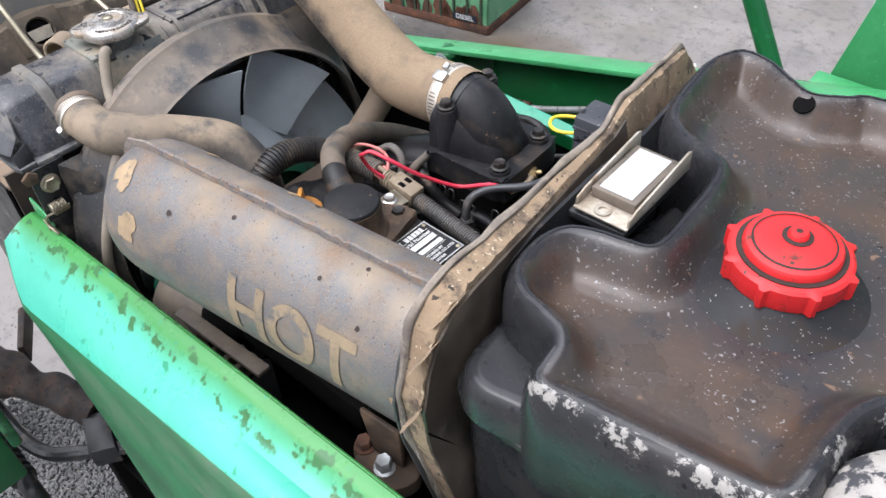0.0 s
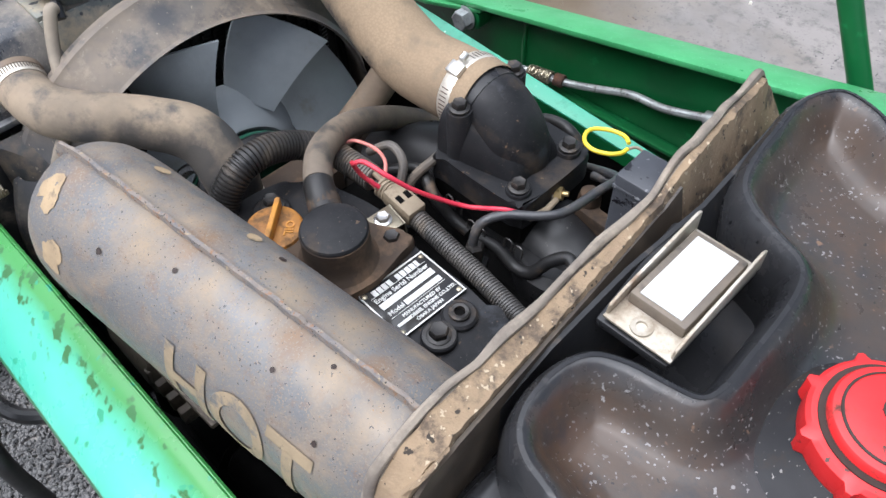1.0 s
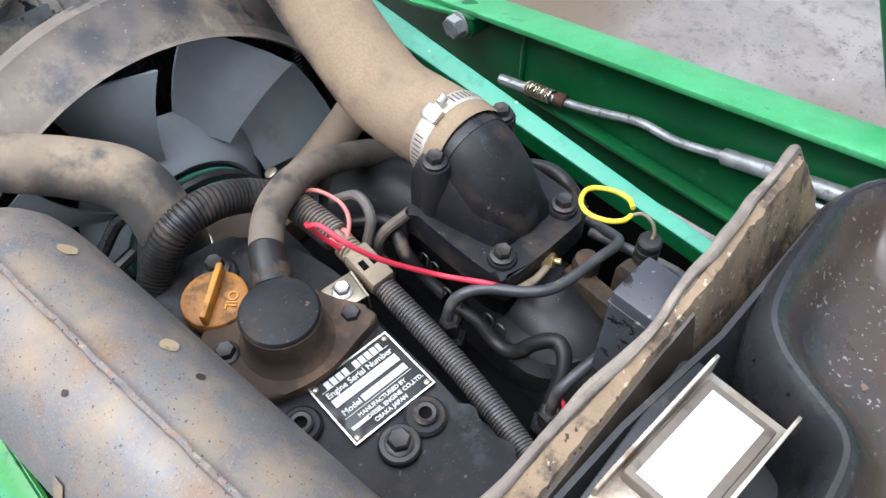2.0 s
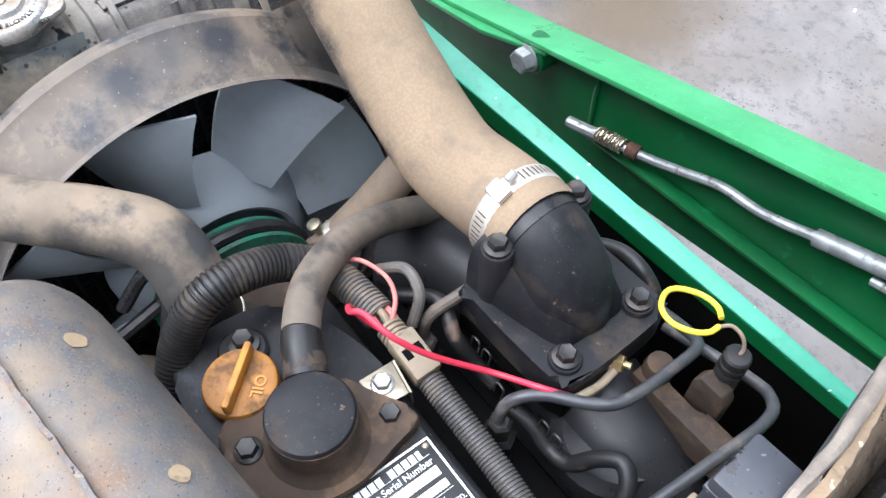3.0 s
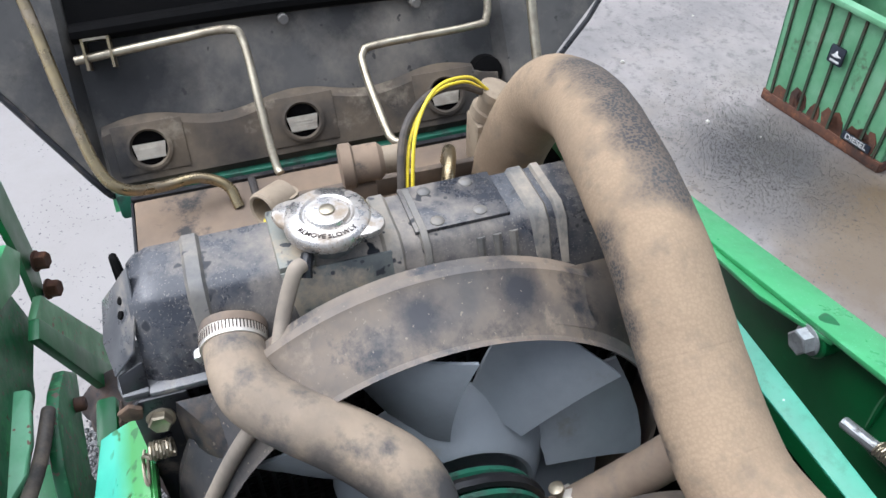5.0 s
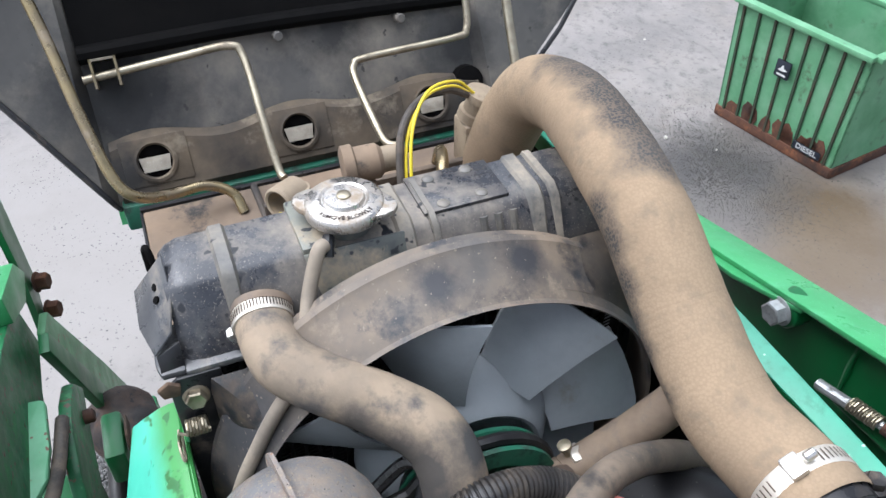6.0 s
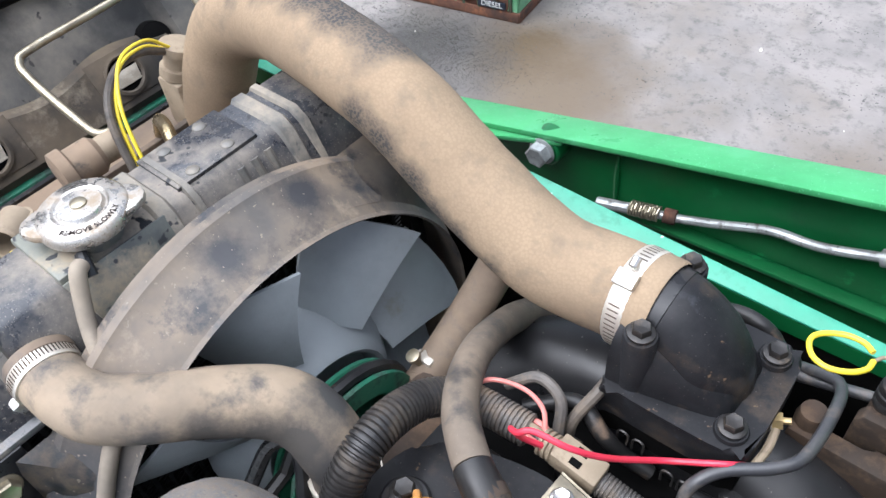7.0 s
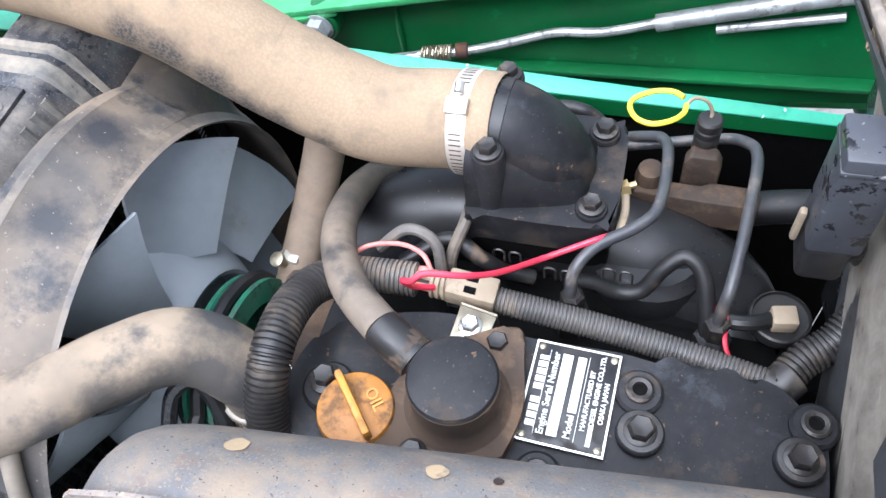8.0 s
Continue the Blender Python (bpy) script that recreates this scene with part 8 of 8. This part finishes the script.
depth = np.sqrt(near2) * np.where(inside, 1, -1)
PROF_D = [-0.01, -0.002, 0.0, 0.004, 0.008, 0.012, 0.016, 0.020, 0.025, 0.032, 0.2]
PROF_Z = [1.150, 1.1612, 1.1627, 1.1615, 1.1575, 1.1515, 1.1450, 1.1400, 1.1365, 1.1350, 1.1345]
PZ = np.interp(depth, PROF_D, PROF_Z)
PZ = PZ - 0.010 * np.clip((-0.085 - PY) / 0.03, 0, 1) * np.clip(1 - depth / 0.022, 0, 1)


at, verts, faces, inset_of = {}, [], [], []
for i in range(len(gx) - 1):
    for j in range(len(gy) - 1):
        if depth[i, j] > -0.0015:
            for a, b in ((i, j), (i + 1, j), (i + 1, j + 1), (i, j + 1)):
                if (a, b) not in at:
                    at[a, b] = len(verts)
                    verts.append((PX[a, b] - 0.33, PY[a, b] - 0.06, PZ[a, b] - 0.85))
                    inset_of.append(depth[a, b])
            faces.append((at[i, j], at[i + 1, j], at[i + 1, j + 1], at[i, j + 1]))
me = bpy.data.meshes.new("top_panel")
me.from_pydata(verts, [], faces)
me.polygons.foreach_set("use_smooth", [True] * len(me.polygons))
me.attributes.new("inset", "FLOAT", "POINT").data.foreach_set("value", inset_of)
me.materials.append(M["tank_top"])
ob = new("top_panel", me)
ob.parent = tankob
ORIGIN[ob.name] = ORIGIN[tankob.name]
tagged(ob, "pressed top, black near the rim, dirty brown with pale specks inside")
LOW = closed_spline([(0.158, -0.03), (0.160, -0.07), (0.1645, -0.104), (0.179, -0.121), (0.205, -0.1275), (0.30, -0.1225), (0.45, -0.116), (0.56, -0.11), (0.575, 0.0), (0.57, 0.24), (0.5, 0.27), (0.25, 0.27), (0.178, 0.262), (0.182, 0.2), (0.186, 0.1)], 5)
part("lower_shell", shell([(0.010, 0.80), (0.005, 1.06), (0.003, 1.076), (-0.0025, 1.081), (-0.0025, 1.086), (0.002, 1.090), (0.006, 1.098), (0.0105, 1.103), (0.0125, 1.104)], LOW), "tank", tankob)
LEDGE = closed_spline([(0.172, -0.035), (0.1735, -0.065), (0.1735, -0.091), (0.1765, -0.113), (0.185, -0.1255), (0.200, -0.1305), (0.220, -0.1275), (0.245, -0.121), (0.262, -0.105), (0.255, -0.080), (0.225, -0.055), (0.195, -0.025)], 4)
part("front_ledge", shell([(-0.003, 1.086), (-0.002, 1.104), (0.0, 1.113), (0.003, 1.1175), (0.0065, 1.119), (0.010, 1.1188)], LEDGE), "tank", tankob, "low ledge wet with drops")
part("filler_mound", lathe([(0.060, 1.1325), (0.056, 1.1347), (0.051, 1.1375), (0.045, 1.142), (0.039, 1.1475), (0.036, 1.150)], (0.304, 0.049, 0), seg=48), "tank_mound", tankob, "raised ring round the filler")
part("rim_hole", lathe([(0.0085, 0), (0.008, 0.0014), (0.003, 0.0014)], (0.2365, 0.2225, 1.1562), (-0.1, -0.55, 0.83), 20), "grimy_shade", tankob, "dark hole in the rim")
hump = lathe([(0.052, 1.10), (0.049, 1.135), (0.042, 1.152), (0.028, 1.161), (0.008, 1.163)], (0.432, -0.070, 0), seg=36)
part("corner_hump", hump, "scuff", tankob, "scuffed pale corner")

fc = Vector((0.304, 0.0495, 1.1525))
bm = bmesh.new()
prof = [(0.0372, -0.002), (0.0382, 0.0), (0.0382, 0.0135), (0.0362, 0.0155)]
n = 96
loops = []
for r, h in prof + [(0.0305, 0.0165)]:
    loop = []
    for k in range(n):
        ph = (k / n * 8) % 1
        lug = 0.0036 if ph < 0.16 and h < 0.015 else 0.0
        loop.append(bm.verts.new(fc + Vector((math.cos(k / n * 6.2832) * (r + lug), math.sin(k / n * 6.2832) * (r + lug), h))))
    loops.append(loop)
for p, q in zip(loops, loops[1:]):
    for k in range(n):
        j = (k + 1) % n
        bm.faces.new((p[k], p[j], q[j], q[k]))
bm.faces.new(loops[0])
bm.faces.new(loops[-1])
fcap = part("filler_cap", bm, "red", tankob, "red plastic cap with grip lugs and grimy grooves")
part("groove", lathe([(0.0335, 0.0158), (0.0335, 0.0170), (0.0300, 0.0170), (0.0300, 0.0158)], fc, seg=48), "grime", fcap, "black grimy groove")
part("crown", lathe([(0.0302, 0.0155), (0.0300, 0.0205), (0.0288, 0.0222), (0.0250, 0.0234), (0.011, 0.0242)], fc, seg=48), "red", fcap)
part("groove", lathe([(0.0256, 0.0232), (0.0254, 0.0237), (0.0242, 0.0239)], fc, seg=48, close=False), "grime", fcap)
part("knob", lathe([(0.0068, 0.0235), (0.0064, 0.0272), (0.0052, 0.0288), (0.003, 0.0290)], fc + Vector((0.0, 0.004, 0)), seg=24), "red", fcap, "small centre knob")
part("knob_ring", lathe([(0.0095, 0.0236), (0.0095, 0.0248), (0.0066, 0.0252)], fc + Vector((0.0, 0.004, 0)), seg=24), "grime", fcap)
part("vent_hole", lathe([(0.0022, 0.0290), (0.001, 0.0292)], fc + Vector((0.0, 0.004, 0)), seg=12), "grime", fcap)
